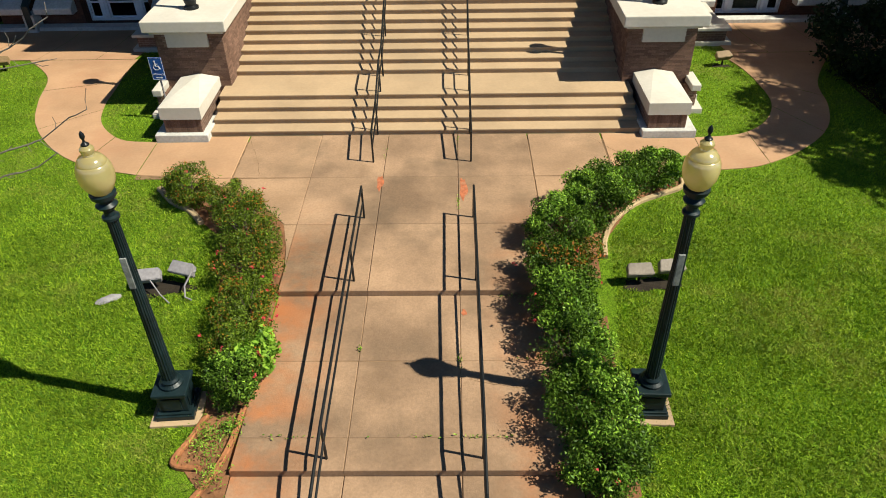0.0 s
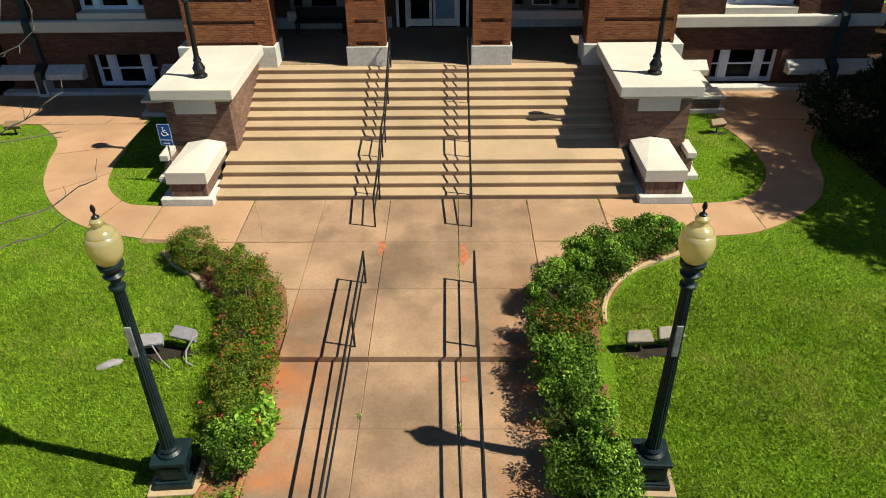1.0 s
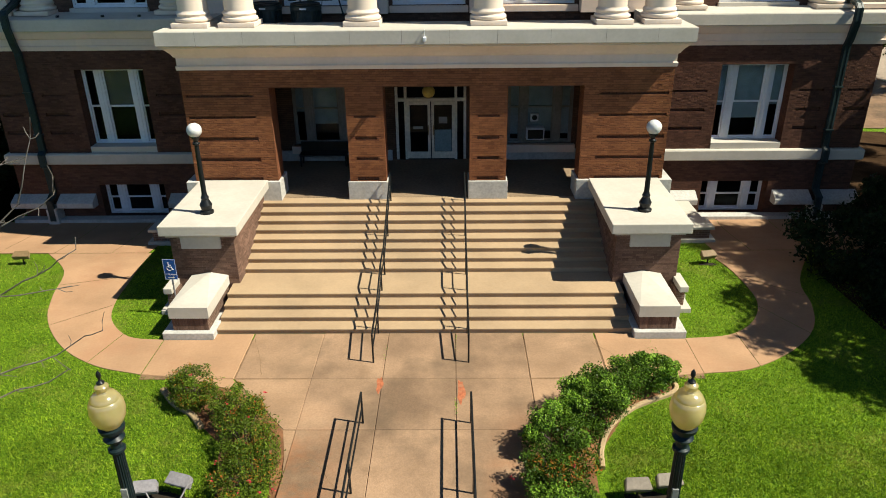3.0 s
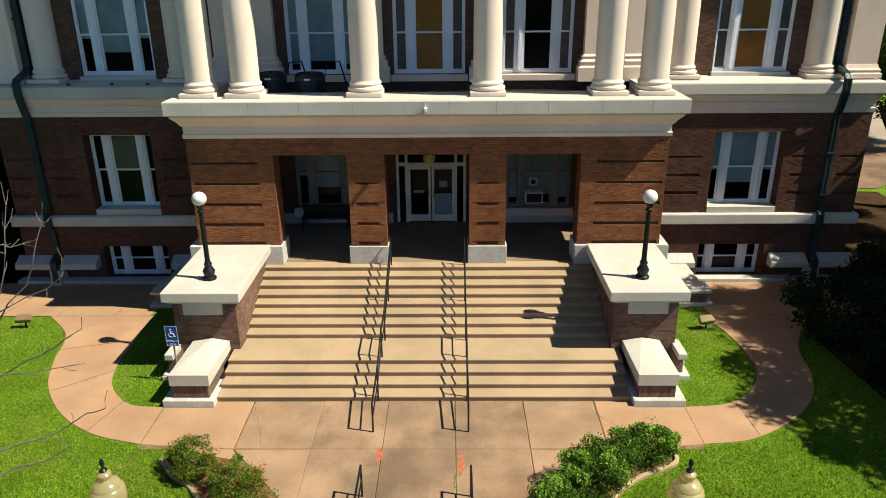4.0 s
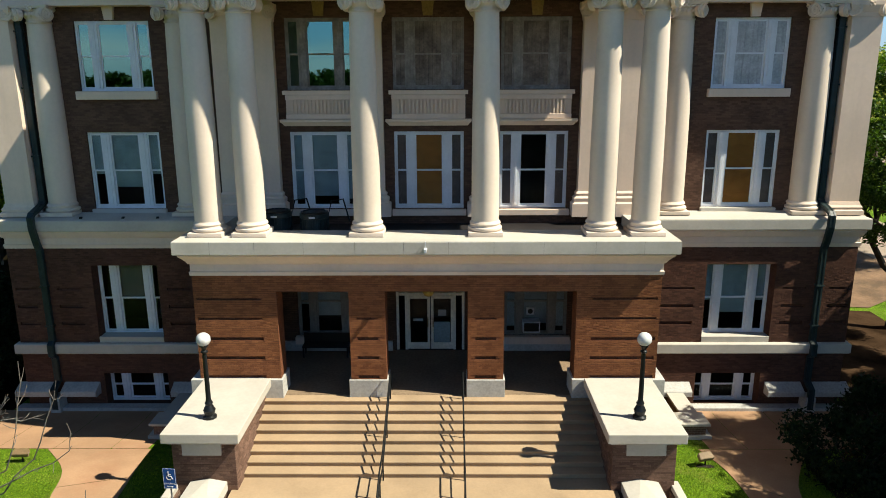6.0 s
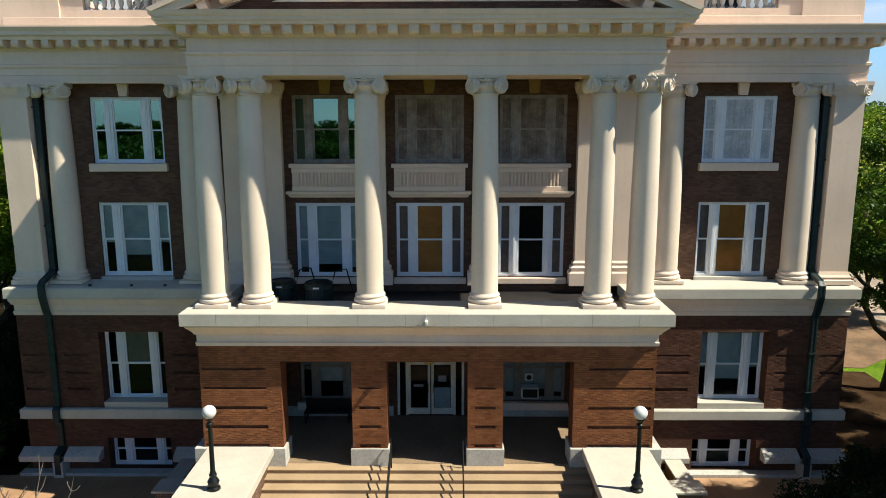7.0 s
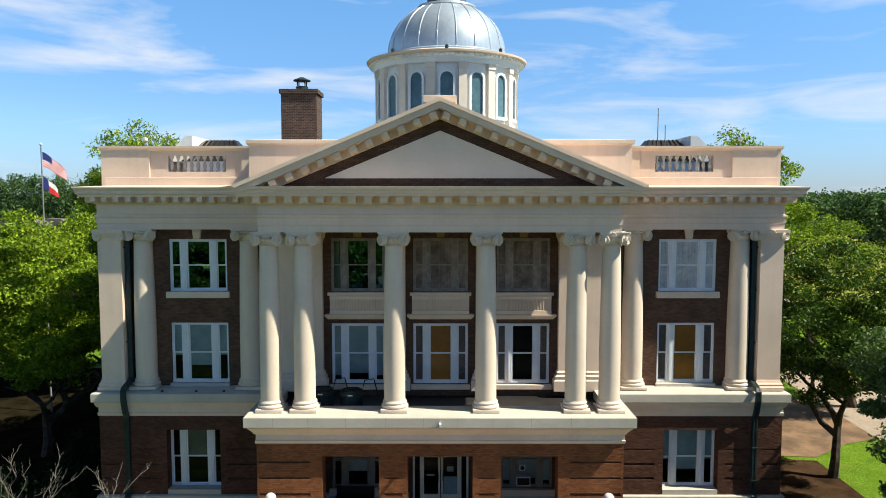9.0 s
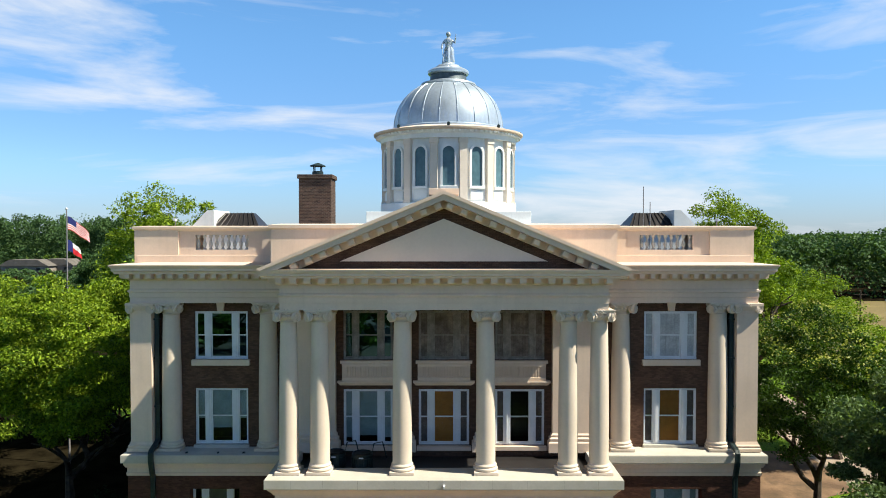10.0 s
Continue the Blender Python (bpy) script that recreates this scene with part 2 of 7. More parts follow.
TURF = turf()
GRASS = leafage("grass_blades", (0.075, 0.19, 0.008), (0.36, 0.5, 0.03), 0.6, 0.22, (0.44, 0.4, 0.1), 0.6)
IRON = surface("black_iron", (0.012, 0.014, 0.015), 0.35, 0.8, 1.2, 2, 20, 0.05)
LAMPGREEN = surface("dark_green_cast_iron", (0.01, 0.022, 0.025), 0.4, 0.7, 1.3, 3, 20, 0.08)
WINDOWPAINT = surface("white_window_paint", (0.98, 1.0, 1.04), 0.5, 0.93, 1.04, 1.5, 12, 0.03, grain=0.12)
# porch window paint greyed down to carry the shade of the porch
SHADETRIM = surface("shaded_window_paint", (0.3, 0.28, 0.25), 0.6, 0.8, 1.1, 1.5, 12, 0.08)
GLASS = glass("window_glass")
OLDGLASS = glass("filmed_old_glass", (0.3, 0.36, 0.36))
film = OLDGLASS.node_tree
film.nodes["Glossy BSDF"].inputs["Color"].default_value = (0.5, 0.95, 0.9, 1)
film.nodes["Fresnel"].inputs["IOR"].default_value = 3.2
OLDPAINT = surface("flaking_grey_window_paint", (0.4, 0.36, 0.33), 0.75, 0.7, 1.15, 2.5, 14, 0.15, streak=0.5, streak_scale=3.0)
# ceiling colour kept dark so that the porch interior reads as shaded
CEILINGSHADE = surface("shade_dark_porch_ceiling", (0.14, 0.12, 0.1), 0.8, 0.9, 1.1, 1, 10, 0.05)
BLIND = surface("pale_roller_blind", (0.4, 0.44, 0.46), 0.8, 0.93, 1.04, 0.8, 3, 0.0)
TAUPE = surface("taupe_roller_blind", (0.2, 0.165, 0.13), 0.8, 0.9, 1.05, 0.8, 3, 0.0)
BOARD_TAN = surface("brown_window_board", (0.6, 0.2, 0.035), 0.6, 0.85, 1.1, 0.8, 4, 0.0)
BOARD_GREY = surface("weathered_grey_board", (0.3, 0.245, 0.215), 0.85, 0.5, 1.25, 2.0, 12, 0.2, streak=0.9, streak_scale=4.0)
BOARD_WHITE = surface("white_painted_board", (0.66, 0.68, 0.70), 0.7, 0.8, 1.08, 2.0, 12, 0.15, streak=0.6, streak_scale=3.0)
CURTAIN = surface("dull_pink_blind", (0.25, 0.16, 0.14), 0.8, 0.9, 1.05, 1, 4, 0.0)
# room surfaces darkened in colour so the windows look unlit
ROOM = surface("unlit_room_dark", (0.06, 0.055, 0.05), 0.9, 0.9, 1.1, 1, 4, 0.0)
DOWNPIPE = surface("dark_downpipe", (0.03, 0.05, 0.052), 0.4, 0.8, 1.3, 2, 14, 0.05)
ROOFMETAL = surface("dark_metal_roof", (0.05, 0.045, 0.045), 0.4, 0.8, 1.2, 1, 10, 0.05, metal=0.3)
SILVER = surface("silver_dome_metal", (0.6, 0.69, 0.79), 0.36, 0.88, 1.06, 0.7, 6, 0.05, metal=0.4, streak=0.3, grain=0.2)
DRUMCREAM = surface("drum_cream_paint", (1.02, 0.88, 0.74), 0.7, 0.94, 1.04, 0.8, 8, 0.03, streak=0.15, grain=0.1)
DRUMWHITE = surface("drum_white_paint", (1.08, 1.09, 1.08), 0.65, 0.94, 1.04, 0.8, 8, 0.03, streak=0.15, grain=0.1)
BARK = surface("bark", (0.1, 0.075, 0.055), 0.9, 0.6, 1.3, 3, 30, 0.6)
BAREBARK = surface("grey_bare_bark", (0.25, 0.215, 0.18), 0.9, 0.6, 1.2, 3, 30, 0.4)


# ---- geometry helpers ----
def part(name, bm, material, parent=None, label="", smooth=False):
    """Links a bmesh as one mesh object, under a thing or part when parent is given."""
    me = bpy.data.meshes.new(name)
    bmesh.ops.recalc_face_normals(bm, faces=bm.faces)
    bm.to_mesh(me)
    bm.free()
    me.materials.append(material)
    if smooth:
        me.polygons.foreach_set("use_smooth", [True] * len(me.polygons))
        me.set_sharp_from_angle(angle=radians(40))
    ob = new(name, me)
    if parent:
        ob.parent = parent
    return tagged(ob, label)


def shared(name, me, m, parent, label=""):
    """One more object on a mesh that is already there."""
    ob = new(name, me)
    ob.parent = parent
    ob.matrix_basis = m
    return tagged(ob, label)


def empty(name, label, category, kind="", m=None, group=""):
    ob = new(name)
    if m:
        ob.matrix_basis = m
    return tagged(ob, label, category, group, kind)


def box(bm, x0, x1, y0, y1, z0, z1, bevel=0.0):
    r = bmesh.ops.create_cube(bm, size=1, matrix=Matrix.Translation(((x0 + x1) / 2, (y0 + y1) / 2, (z0 + z1) / 2)) @ Matrix.Diagonal((abs(x1 - x0), abs(y1 - y0), abs(z1 - z0), 1)))
    if bevel:
        es = {e for v in r["verts"] for e in v.link_edges}
        bmesh.ops.bevel(bm, geom=list(es), offset=bevel, segments=2, profile=0.6, affect="EDGES")
    return bm


def boxed(x0, x1, y0, y1, z0, z1, bevel=0.0):
    return box(bmesh.new(), x0, x1, y0, y1, z0, z1, bevel)


def lathe(bm, profile, cx=0.0, cy=0.0, segs=32, flute=None):
    rings = []
    for r, z in profile:
        rings.append([bm.verts.new((cx + r * math.cos(2 * math.pi * i / segs), cy + r * math.sin(2 * math.pi * i / segs), z)) for i in range(segs)])
    for a, b in zip(rings, rings[1:]):
        for i in range(segs):
            j = (i + 1) % segs
            bm.faces.new((a[i], a[j], b[j], b[i]))
    bm.faces.new(rings[0][::-1])
    bm.faces.new(rings[-1])
    return bm


def sweep(bm, line, profile, closed=False, caps=True):
    """A moulding: profile rows of (out, z) along a plan line, with mitred corners; out is to the right of the way."""
    pts = [Vector(p) for p in line]
    count = len(pts)
    rows = []
    for i, p in enumerate(pts):
        dirs = []
        if i > 0 or closed:
            dirs.append((p - pts[i - 1]).normalized())
        if i < count - 1 or closed:
            dirs.append((pts[(i + 1) % count] - p).normalized())
        ns = [Vector((d.y, -d.x)) for d in dirs]
        nn = sum(ns, Vector((0, 0))).normalized()
        nn = nn / max(0.2, nn.dot(ns[0]))
        rows.append([bm.verts.new((p.x + nn.x * o, p.y + nn.y * o, z)) for o, z in profile])
    pairs = list(zip(rows, rows[1:])) + ([(rows[-1], rows[0])] if closed else [])
    for a, b in pairs:
        for k in range(len(profile)):
            j = (k + 1) % len(profile)
            bm.faces.new((a[k], b[k], b[j], a[j]))
    if caps and not closed:
        bm.faces.new(rows[0])
        bm.faces.new(rows[-1][::-1])
    return bm


def swept(line, profile, closed=False):
    return sweep(bmesh.new(), line, profile, closed)


def tube(bm, pts, r, segs=8, taper=1.0):
    """A round bar along points; taper is the end radius over the first."""
    pts = [Vector(p) for p in pts]
    rings = []
    for i, p in enumerate(pts):
        d = (pts[min(i + 1, len(pts) - 1)] - pts[max(i - 1, 0)]).normalized()
        u = d.cross(Vector((0, 0, 1)) if abs(d.z) < 0.95 else Vector((1, 0, 0))).normalized()
        w = d.cross(u)
        rr = r * (1 + (taper - 1) * i / max(1, len(pts) - 1))
        rings.append([bm.verts.new(p + u * rr * math.cos(2 * math.pi * k / segs) + w * rr * math.sin(2 * math.pi * k / segs)) for k in range(segs)])
    for a, b in zip(rings, rings[1:]):
        for k in range(segs):
            bm.faces.new((a[k], a[(k + 1) % segs], b[(k + 1) % segs], b[k]))
    bm.faces.new(rings[0][::-1])
    bm.faces.new(rings[-1])
    return bm


def panel_wall(x0, x1, z0, z1, y0, y1, holes):
    """A wall from y0 (front) to y1 with rectangular holes (xa, xb, za, zb) right through it."""
    bm = bmesh.new()
    xs = sorted({x0, x1, *[h[0] for h in holes], *[h[1] for h in holes]})
    zs = sorted({z0, z1, *[h[2] for h in holes], *[h[3] for h in holes]})
    xs, zs = [x for x in xs if x0 <= x <= x1], [z for z in zs if z0 <= z <= z1]

    def solid(i, k):
        if not (0 <= i < len(xs) - 1 and 0 <= k < len(zs) - 1):
            return False
        cx, cz = (xs[i] + xs[i + 1]) / 2, (zs[k] + zs[k + 1]) / 2
        return not any(h[0] < cx < h[1] and h[2] < cz < h[3] for h in holes)

    def quad(*p):
        bm.faces.new([bm.verts.new(q) for q in p])
    for i in range(len(xs) - 1):
        for k in range(len(zs) - 1):
            if not solid(i, k):
                continue
            a, b, c, d = xs[i], xs[i + 1], zs[k], zs[k + 1]
            quad((a, y0, c), (b, y0, c), (b, y0, d), (a, y0, d))
            quad((a, y1, c), (a, y1, d), (b, y1, d), (b, y1, c))
            if not solid(i - 1, k):
                quad((a, y0, c), (a, y0, d), (a, y1, d), (a, y1, c))
            if not solid(i + 1, k):
                quad((b, y0, c), (b, y1, c), (b, y1, d), (b, y0, d))
            if not solid(i, k - 1):
                quad((a, y0, c), (a, y1, c), (b, y1, c), (b, y0, c))
            if not solid(i, k + 1):
                quad((a, y0, d), (b, y0, d), (b, y1, d), (a, y1, d))
    bmesh.ops.remove_doubles(bm, verts=bm.verts, dist=1e-5)
    return bm


def curve_line(pts, steps=6):
    """Catmull-Rom points through the given plan points."""
    v = [Vector(p) for p in pts]
    v = [v[0] * 2 - v[1], *v, v[-1] * 2 - v[-2]]
    out = []
    for i in range(1, len(v) - 2):
        for s in range(steps):
            t = s / steps
            a, b, c, d = v[i - 1:i + 3]
            out.append(0.5 * ((2 * b) + (c - a) * t + (2 * a - 5 * b + 4 * c - d) * t * t + (3 * b - a - 3 * c + d) * t ** 3))
    return out + [v[-2]]


def smoothstep(a, b, x):
    t = min(1.0, max(0.0, (x - a) / (b - a)))
    return t * t * (3 - 2 * t)


def ground_z(x, y):
    """Height of the ground: the lawn falls gently towards the street and dips along the building."""
    z = -0.28 * smoothstep(11.0, 5.5, y) if y < 15 else -0.45 * smoothstep(21.0, 26.0, y)
    return z - 0.35 if abs(x) < 2.6 and y < 17 else z


# ---- courthouse ----
FLOOR = 1.8
house = empty("courthouse_building", "three-storey brick courthouse with cream classical portico, pediment and dome", "building")
OPEN = [(-4.95, -2.57), (-1.37, 1.37), (2.57, 4.95)]
GROOVES = [(z - 0.07, z + 0.07) for z in (2.52, 3.21, 3.9, 4.6, 5.29)]
WING_GROOVES = [(z - 0.07, z + 0.07) for z in (3.09, 3.785, 4.485)]


def mirror(s, a, b):
    return (a, b) if s > 0 else (-b, -a)


# porch walls: a face with sunk slots in front of the main thickness
slots = [(a, b, z0, z1) for z0, z1 in GROOVES for a, b in ((-2.32, -1.62), (1.62, 2.32), (-7.6, -5.46), (5.46, 7.6)) if abs(a) > 5 or z0 < 5]
doors3 = [(a, b, 1.62, 5.53) for a, b in OPEN]
part("porch_front_wall", panel_wall(-7.62, 7.62, 0, 6.1, 22.83, 23.55, doors3), BRICK_RED, house, "red brick porch wall with three openings")
part("porch_brick_face", panel_wall(-7.7, 7.7, 0, 6.1, 22.75, 22.83, doors3 + slots), BRICK_RED, house, "red brick face with sunk slots")
for s in (-1, 1):
    a, b = mirror(s, 7.0, 7.7)
    for y0, y1, z0, z1 in ((23.55, 24.25, 0, 6.1), (25.35, 26.6, 0, 6.1), (24.25, 25.35, 5.3, 6.1), (24.25, 25.35, 0, FLOOR)):
        part("porch_side_wall", boxed(a, b, y0, y1, z0, z1), BRICK_RED, house)
part("porch_ceiling", boxed(-7.0, 7.0, 23.55, 26.9, 5.7, 5.9), CEILINGSHADE, house, "porch ceiling coloured dark for the porch shade")
for i, (a, b) in enumerate(((-2.64, -1.32), (1.33, 2.63))):
    part("pier_plinth", boxed(a, b, 22.68, 23.62, FLOOR, 2.42, 0.015), WHITESTONE, house, "pale stone pier plinth")
for s in (-1, 1):
    a, b = mirror(s, 4.88, 8.0)
    part("pier_plinth", boxed(a, b, 22.62, 23.7, 0.0, 2.46, 0.015), WHITESTONE, house, "pale stone pier plinth")

PORT = [(-7.7, 26.6), (-7.7, 22.75), (7.7, 22.75), (7.7, 26.6)]
part("portico_moulding", swept(PORT, [(-0.5, 6.1), (0.04, 6.1), (0.06, 6.22), (0.02, 6.25), (0.02, 6.48), (0.08, 6.52), (0.12, 6.6), (0.22, 6.72), (0.3, 6.8), (0.3, 6.87), (-0.5, 6.87)]), CREAM, house, "cream moulded band")
part("portico_slab", swept(PORT, [(-0.5, 6.87), (0.4, 6.87), (0.42, 6.9), (0.42, 7.29), (0.4, 7.32), (-0.5, 7.34)]), CAPSTONE, house, "weathered stone balcony edge")
for i in range(10):
    x = -6.9 + i * 1.53 + 0.1 * math.sin(5 * i)
    part("slab_joint", boxed(x - 0.004, x + 0.004, 22.327, 22.36, 6.9, 7.3), STONEJOINT, house, "thin open joint in the stone edge")
part("balcony_floor", boxed(-7.3, 7.3, 23.0, 27.0, 6.7, 6.93), ROOFMETAL, house, "dark balcony floor behind the stone edge")
part("balcony_kerb", boxed(-7.3, 7.3, 23.2, 24.0, 6.93, 7.33), CAPSTONE, house)


def column_meshes():
    """Shaft, moulded base and voluted capital of one portico column, foot at z 0."""
    h, r = 7.6, 0.45
    sh = [(r * (1.0 - 0.17 * max(0, (t - 0.25) / 0.75) ** 1.6), 0.47 + t * (h - 0.47 - 0.42)) for t in [i / 14 for i in range(15)]]
    shaft = lathe(bmesh.new(), sh, segs=40)
    base = box(bmesh.new(), -0.56, 0.56, -0.56, 0.56, 0.0, 0.14, 0.012)
    lathe(base, [(0.5, 0.14), (0.55, 0.17), (0.565, 0.21), (0.55, 0.26), (0.5, 0.285), (0.485, 0.32), (0.5, 0.35), (0.515, 0.38), (0.5, 0.42), (0.47, 0.44), (0.455, 0.48)], segs=40)
    return shaft, base, capital_mesh(h, 0.375)


def abacus(bm, reach, z0, z1, cx=0.0, cy=0.0):
    """A thin square slab with hollowed sides and cut corners."""
    pts = []
    for k in range(4):
        a = radians(90 * k)
        for t in [i / 8 for i in range(9)]:
            u, v = (-0.94 + 1.88 * t) * reach, -reach * (0.86 + 0.14 * (2 * t - 1) ** 2)
            pts.append((cx + u * math.cos(a) - v * math.sin(a), cy + u * math.sin(a) + v * math.cos(a)))
    lo, hi = [bm.verts.new((x, y, z0)) for x, y in pts], [bm.verts.new((x, y, z1)) for x, y in pts]
    bm.faces.new(lo[::-1])
    bm.faces.new(hi)
    for i in range(len(pts)):
        j = (i + 1) % len(pts)
        bm.faces.new((lo[i], lo[j], hi[j], hi[i]))
    return bm


def capital_mesh(h, r, reach=0.6):
    cap = lathe(bmesh.new(), [(r, h - 0.62), (r + 0.03, h - 0.6), (r + 0.03, h - 0.56), (r, h - 0.54), (r, h - 0.46), (r + 0.03, h - 0.42), (r + 0.08, h - 0.34), (r + 0.08, h - 0.28), (r + 0.04, h - 0.16), (r + 0.02, h - 0.12)], segs=32)
    abacus(cap, reach, h - 0.1, h - 0.05)
    abacus(cap, reach + 0.035, h - 0.05, h)
    for k in range(4):
        turn = Matrix.Rotation(radians(90 * k), 4, "Z")
        # flower at the middle of the slab, with petals round it
        for dx, dz, rad in ((0.0, -0.06, 0.06), (-0.07, -0.02, 0.05), (0.07, -0.02, 0.05), (-0.06, -0.13, 0.05), (0.06, -0.13, 0.05), (0.0, -0.17, 0.045)):
            bmesh.ops.create_uvsphere(cap, u_segments=8, v_segments=6, radius=rad, matrix=turn @ Matrix.Translation((dx, -r - 0.15, h + dz)) @ Matrix.Diagonal((1, 0.7, 1, 1)))
        # eggs between the scrolls
        for dx in (-0.17, 0.0, 0.17):
            bmesh.ops.create_uvsphere(cap, u_segments=8, v_segments=6, radius=0.06, matrix=turn @ Matrix.Translation((dx, -math.sqrt((r + 0.07) ** 2 - dx * dx), h - 0.31)) @ Matrix.Diagonal((1, 1, 1.35, 1)))
        # scroll band that runs under the slab into both scrolls
        for sx in (-1, 1):
            tube(cap, [turn @ Vector((sx * q, -r - 0.08 - 0.03 * q, h - 0.125 - 0.04 * (1 - q / 0.4))) for q in (0.06, 0.15, 0.25, 0.35, 0.42)], 0.035, 6)
    return cap


def volute_mesh():
    """One scroll facing the front: a tapered drum with a raised spiral and an eye."""
    v = bmesh.new()
    bmesh.ops.create_cone(v, cap_ends=True, segments=28, radius1=0.215, radius2=0.235, depth=0.16, matrix=Matrix.Rotation(radians(90), 4, "X"))
    turns, steps = 2.3, 52
    line_ = []
    for i in range(steps + 1):
        a, q = math.pi / 2 - 2 * math.pi * turns * i / steps, 0.222 * (1 - 0.88 * i / steps)
        line_.append((q * math.cos(a), -0.085, q * math.sin(a)))
    tube(v, line_, 0.03, 6, 0.55)
    bmesh.ops.create_uvsphere(v, u_segments=10, v_segments=6, radius=0.035, matrix=Matrix.Translation((0, -0.09, 0)))
    return v


def column_at(m, parts, name="column", label="cream smooth column with voluted capital"):
    col = new(name)
    col.parent = house
    col.matrix_basis = m
    tagged(col, label)
    for nm, me in parts:
        shared(nm, me, Matrix(), col)
    for k in range(4):
        for sx in (-1, 1):
            hand = Matrix.Diagonal((sx, 1, 1, 1))
            shared("volute", VOLUTE, Matrix.Rotation(radians(90 * k), 4, "Z") @ Matrix.Translation((sx * 0.43, -0.47, 7.28)) @ Matrix.Rotation(radians(sx * 30), 4, "Z") @ hand, col)


def mesh_of(name, bm, material, smooth=True):
    ob = part(name, bm, material, None, "", smooth)
    me = ob.data
    bpy.data.objects.remove(ob)
    return me


sh, ba, ca = column_meshes()
COLUMN = [("shaft", mesh_of("shaft", sh, COLUMNPAINT)), ("base", mesh_of("base", ba, COLUMNPAINT)), ("capital", mesh_of("capital", ca, COLUMNPAINT))]
VOLUTE = mesh_of("volute", volute_mesh(), COLUMNPAINT)
for x in (-7.2, -5.76, -1.94, 1.94, 5.76, 7.2):
    column_at(pose(x, 23.42, 7.34), COLUMN)

# entablature of the portico
ENT = [(-7.5, 27.0), (-7.5, 22.9), (7.5, 22.9), (7.5, 27.0)]
ent = part("portico_entablature", swept(ENT, [(-0.95, 14.94), (0.0, 14.94), (0.0, 15.22), (0.03, 15.24), (0.03, 15.52), (0.1, 15.58), (0.1, 15.66), (0.0, 15.7), (0.0, 16.08), (0.06, 16.1), (0.1, 16.16), (-0.95, 16.16)]), CREAM, house, "cream plain frieze and architrave")
part("portico_ceiling", boxed(-6.6, 6.6, 23.8, 27.0, 15.0, 15.2), CREAM, house)
part("portico_cornice", swept(ENT, [(-0.95, 16.16), (0.12, 16.16), (0.14, 16.42), (0.66, 16.42), (0.68, 16.5), (0.74, 16.54), (0.74, 16.64), (0.8, 16.7), (0.84, 16.82), (-0.95, 16.86)]), CREAM, house, "cream projecting cornice")
db = bmesh.new()
da_, db_ = [[db.verts.new((x, y, z)) for y, z in ((0.02, 0.0), (-0.46, 0.0), (-0.47, -0.1), (-0.46, -0.2), (-0.42, -0.26), (-0.34, -0.285), (-0.2, -0.295), (0.02, -0.3))] for x in (-0.15, 0.15)]
db.faces.new(da_)
db.faces.new(db_[::-1])
for i in range(8):
    db.faces.new((da_[i], db_[i], db_[(i + 1) % 8], da_[(i + 1) % 8]))
DENT = mesh_of("dentil", db, CREAM, False)
for i in range(24):
    shared("dentil", DENT, pose(-7.42 + i * 0.645, 22.77, 16.425), ent)
for s in (-1, 1):
    for i in range(5):
        shared("dentil", DENT, pose(s * 7.63, 23.4 + i * 0.6, 16.425, 0, 0, s * 90), ent)


def prism(bm, pts, y0, y1):
    """A polygon in x and z, drawn out from y0 to y1."""
    a = [bm.verts.new((x, y0, z)) for x, z in pts]
    b = [bm.verts.new((x, y1, z)) for x, z in pts]
    bm.faces.new(a)
    bm.faces.new(b[::-1])
    for i in range(len(pts)):
        j = (i + 1) % len(pts)
        bm.faces.new((a[i], b[i], b[j], a[j]))
    return bm


# pediment
EX, EZ, AZ = 8.34, 16.86, 20.34
slope = (AZ - EZ) / EX
ped = part("pediment_wall", prism(bmesh.new(), [(-7.5, 16.84), (7.5, 16.84), (7.5, 17.2), (0, 17.2 + 7.5 * slope), (-7.5, 17.2)], 22.97, 24.2), BRICK_DARK, house, "dark brick gable field")
part("gable_panel", prism(bmesh.new(), [(-4.75, 17.16), (4.75, 17.16), (0, 19.1)], 22.92, 22.99), surface("grey_stucco", (0.98, 0.83, 0.7), 0.85, 0.95, 1.04, 0.4, 8, 0.03, grain=0.08), ped, "plain grey stucco triangle")
for s in (-1, 1):
    def rake(o0, o1, y0, y1):
        """Part of the raking cornice, o0 to o1 metres below the top line."""
        return prism(bmesh.new(), [(s * (EX - 0), EZ - o0 + 0.0), (0, AZ - o0), (0, AZ - o1), (s * (EX - o1 * 0.9), EZ - o1 + o1 * 0.9 * slope)], y0, y1)
    part("raking_cornice", rake(0.0, 0.16, 22.02, 24.6), CREAM, ped)
    part("raking_fascia", rake(0.16, 0.42, 22.1, 24.6), CREAM, ped)
    part("raking_bed", rake(0.42, 0.78, 22.74, 24.6), CREAM, ped)
    ang = math.degrees(math.atan(slope))
    for i in range(12):
        x = 0.32 + i * 0.645
        if x < 7.3:
            shared("modillion", DENT, pose(s * x, 22.68, AZ - 0.44 - x * slope, 0, s * ang, 0), ped)
    part("roof_slope", prism(bmesh.new(), [(s * 8.1, EZ - 0.1), (0, AZ - 0.12), (0, AZ - 0.2), (s * 7.9, EZ - 0.1)], 24.6, 44.0), ROOFMETAL, house)
part("apex_block", boxed(-0.68, 0.68, 22.3, 23.6, 20.16, 20.44, 0.02), CREAM, ped)
part("attic_block", boxed(-8.3, 8.3, 24.65, 27.4, 16.86, 18.62), CREAM, house, "cream attic block behind the pediment")
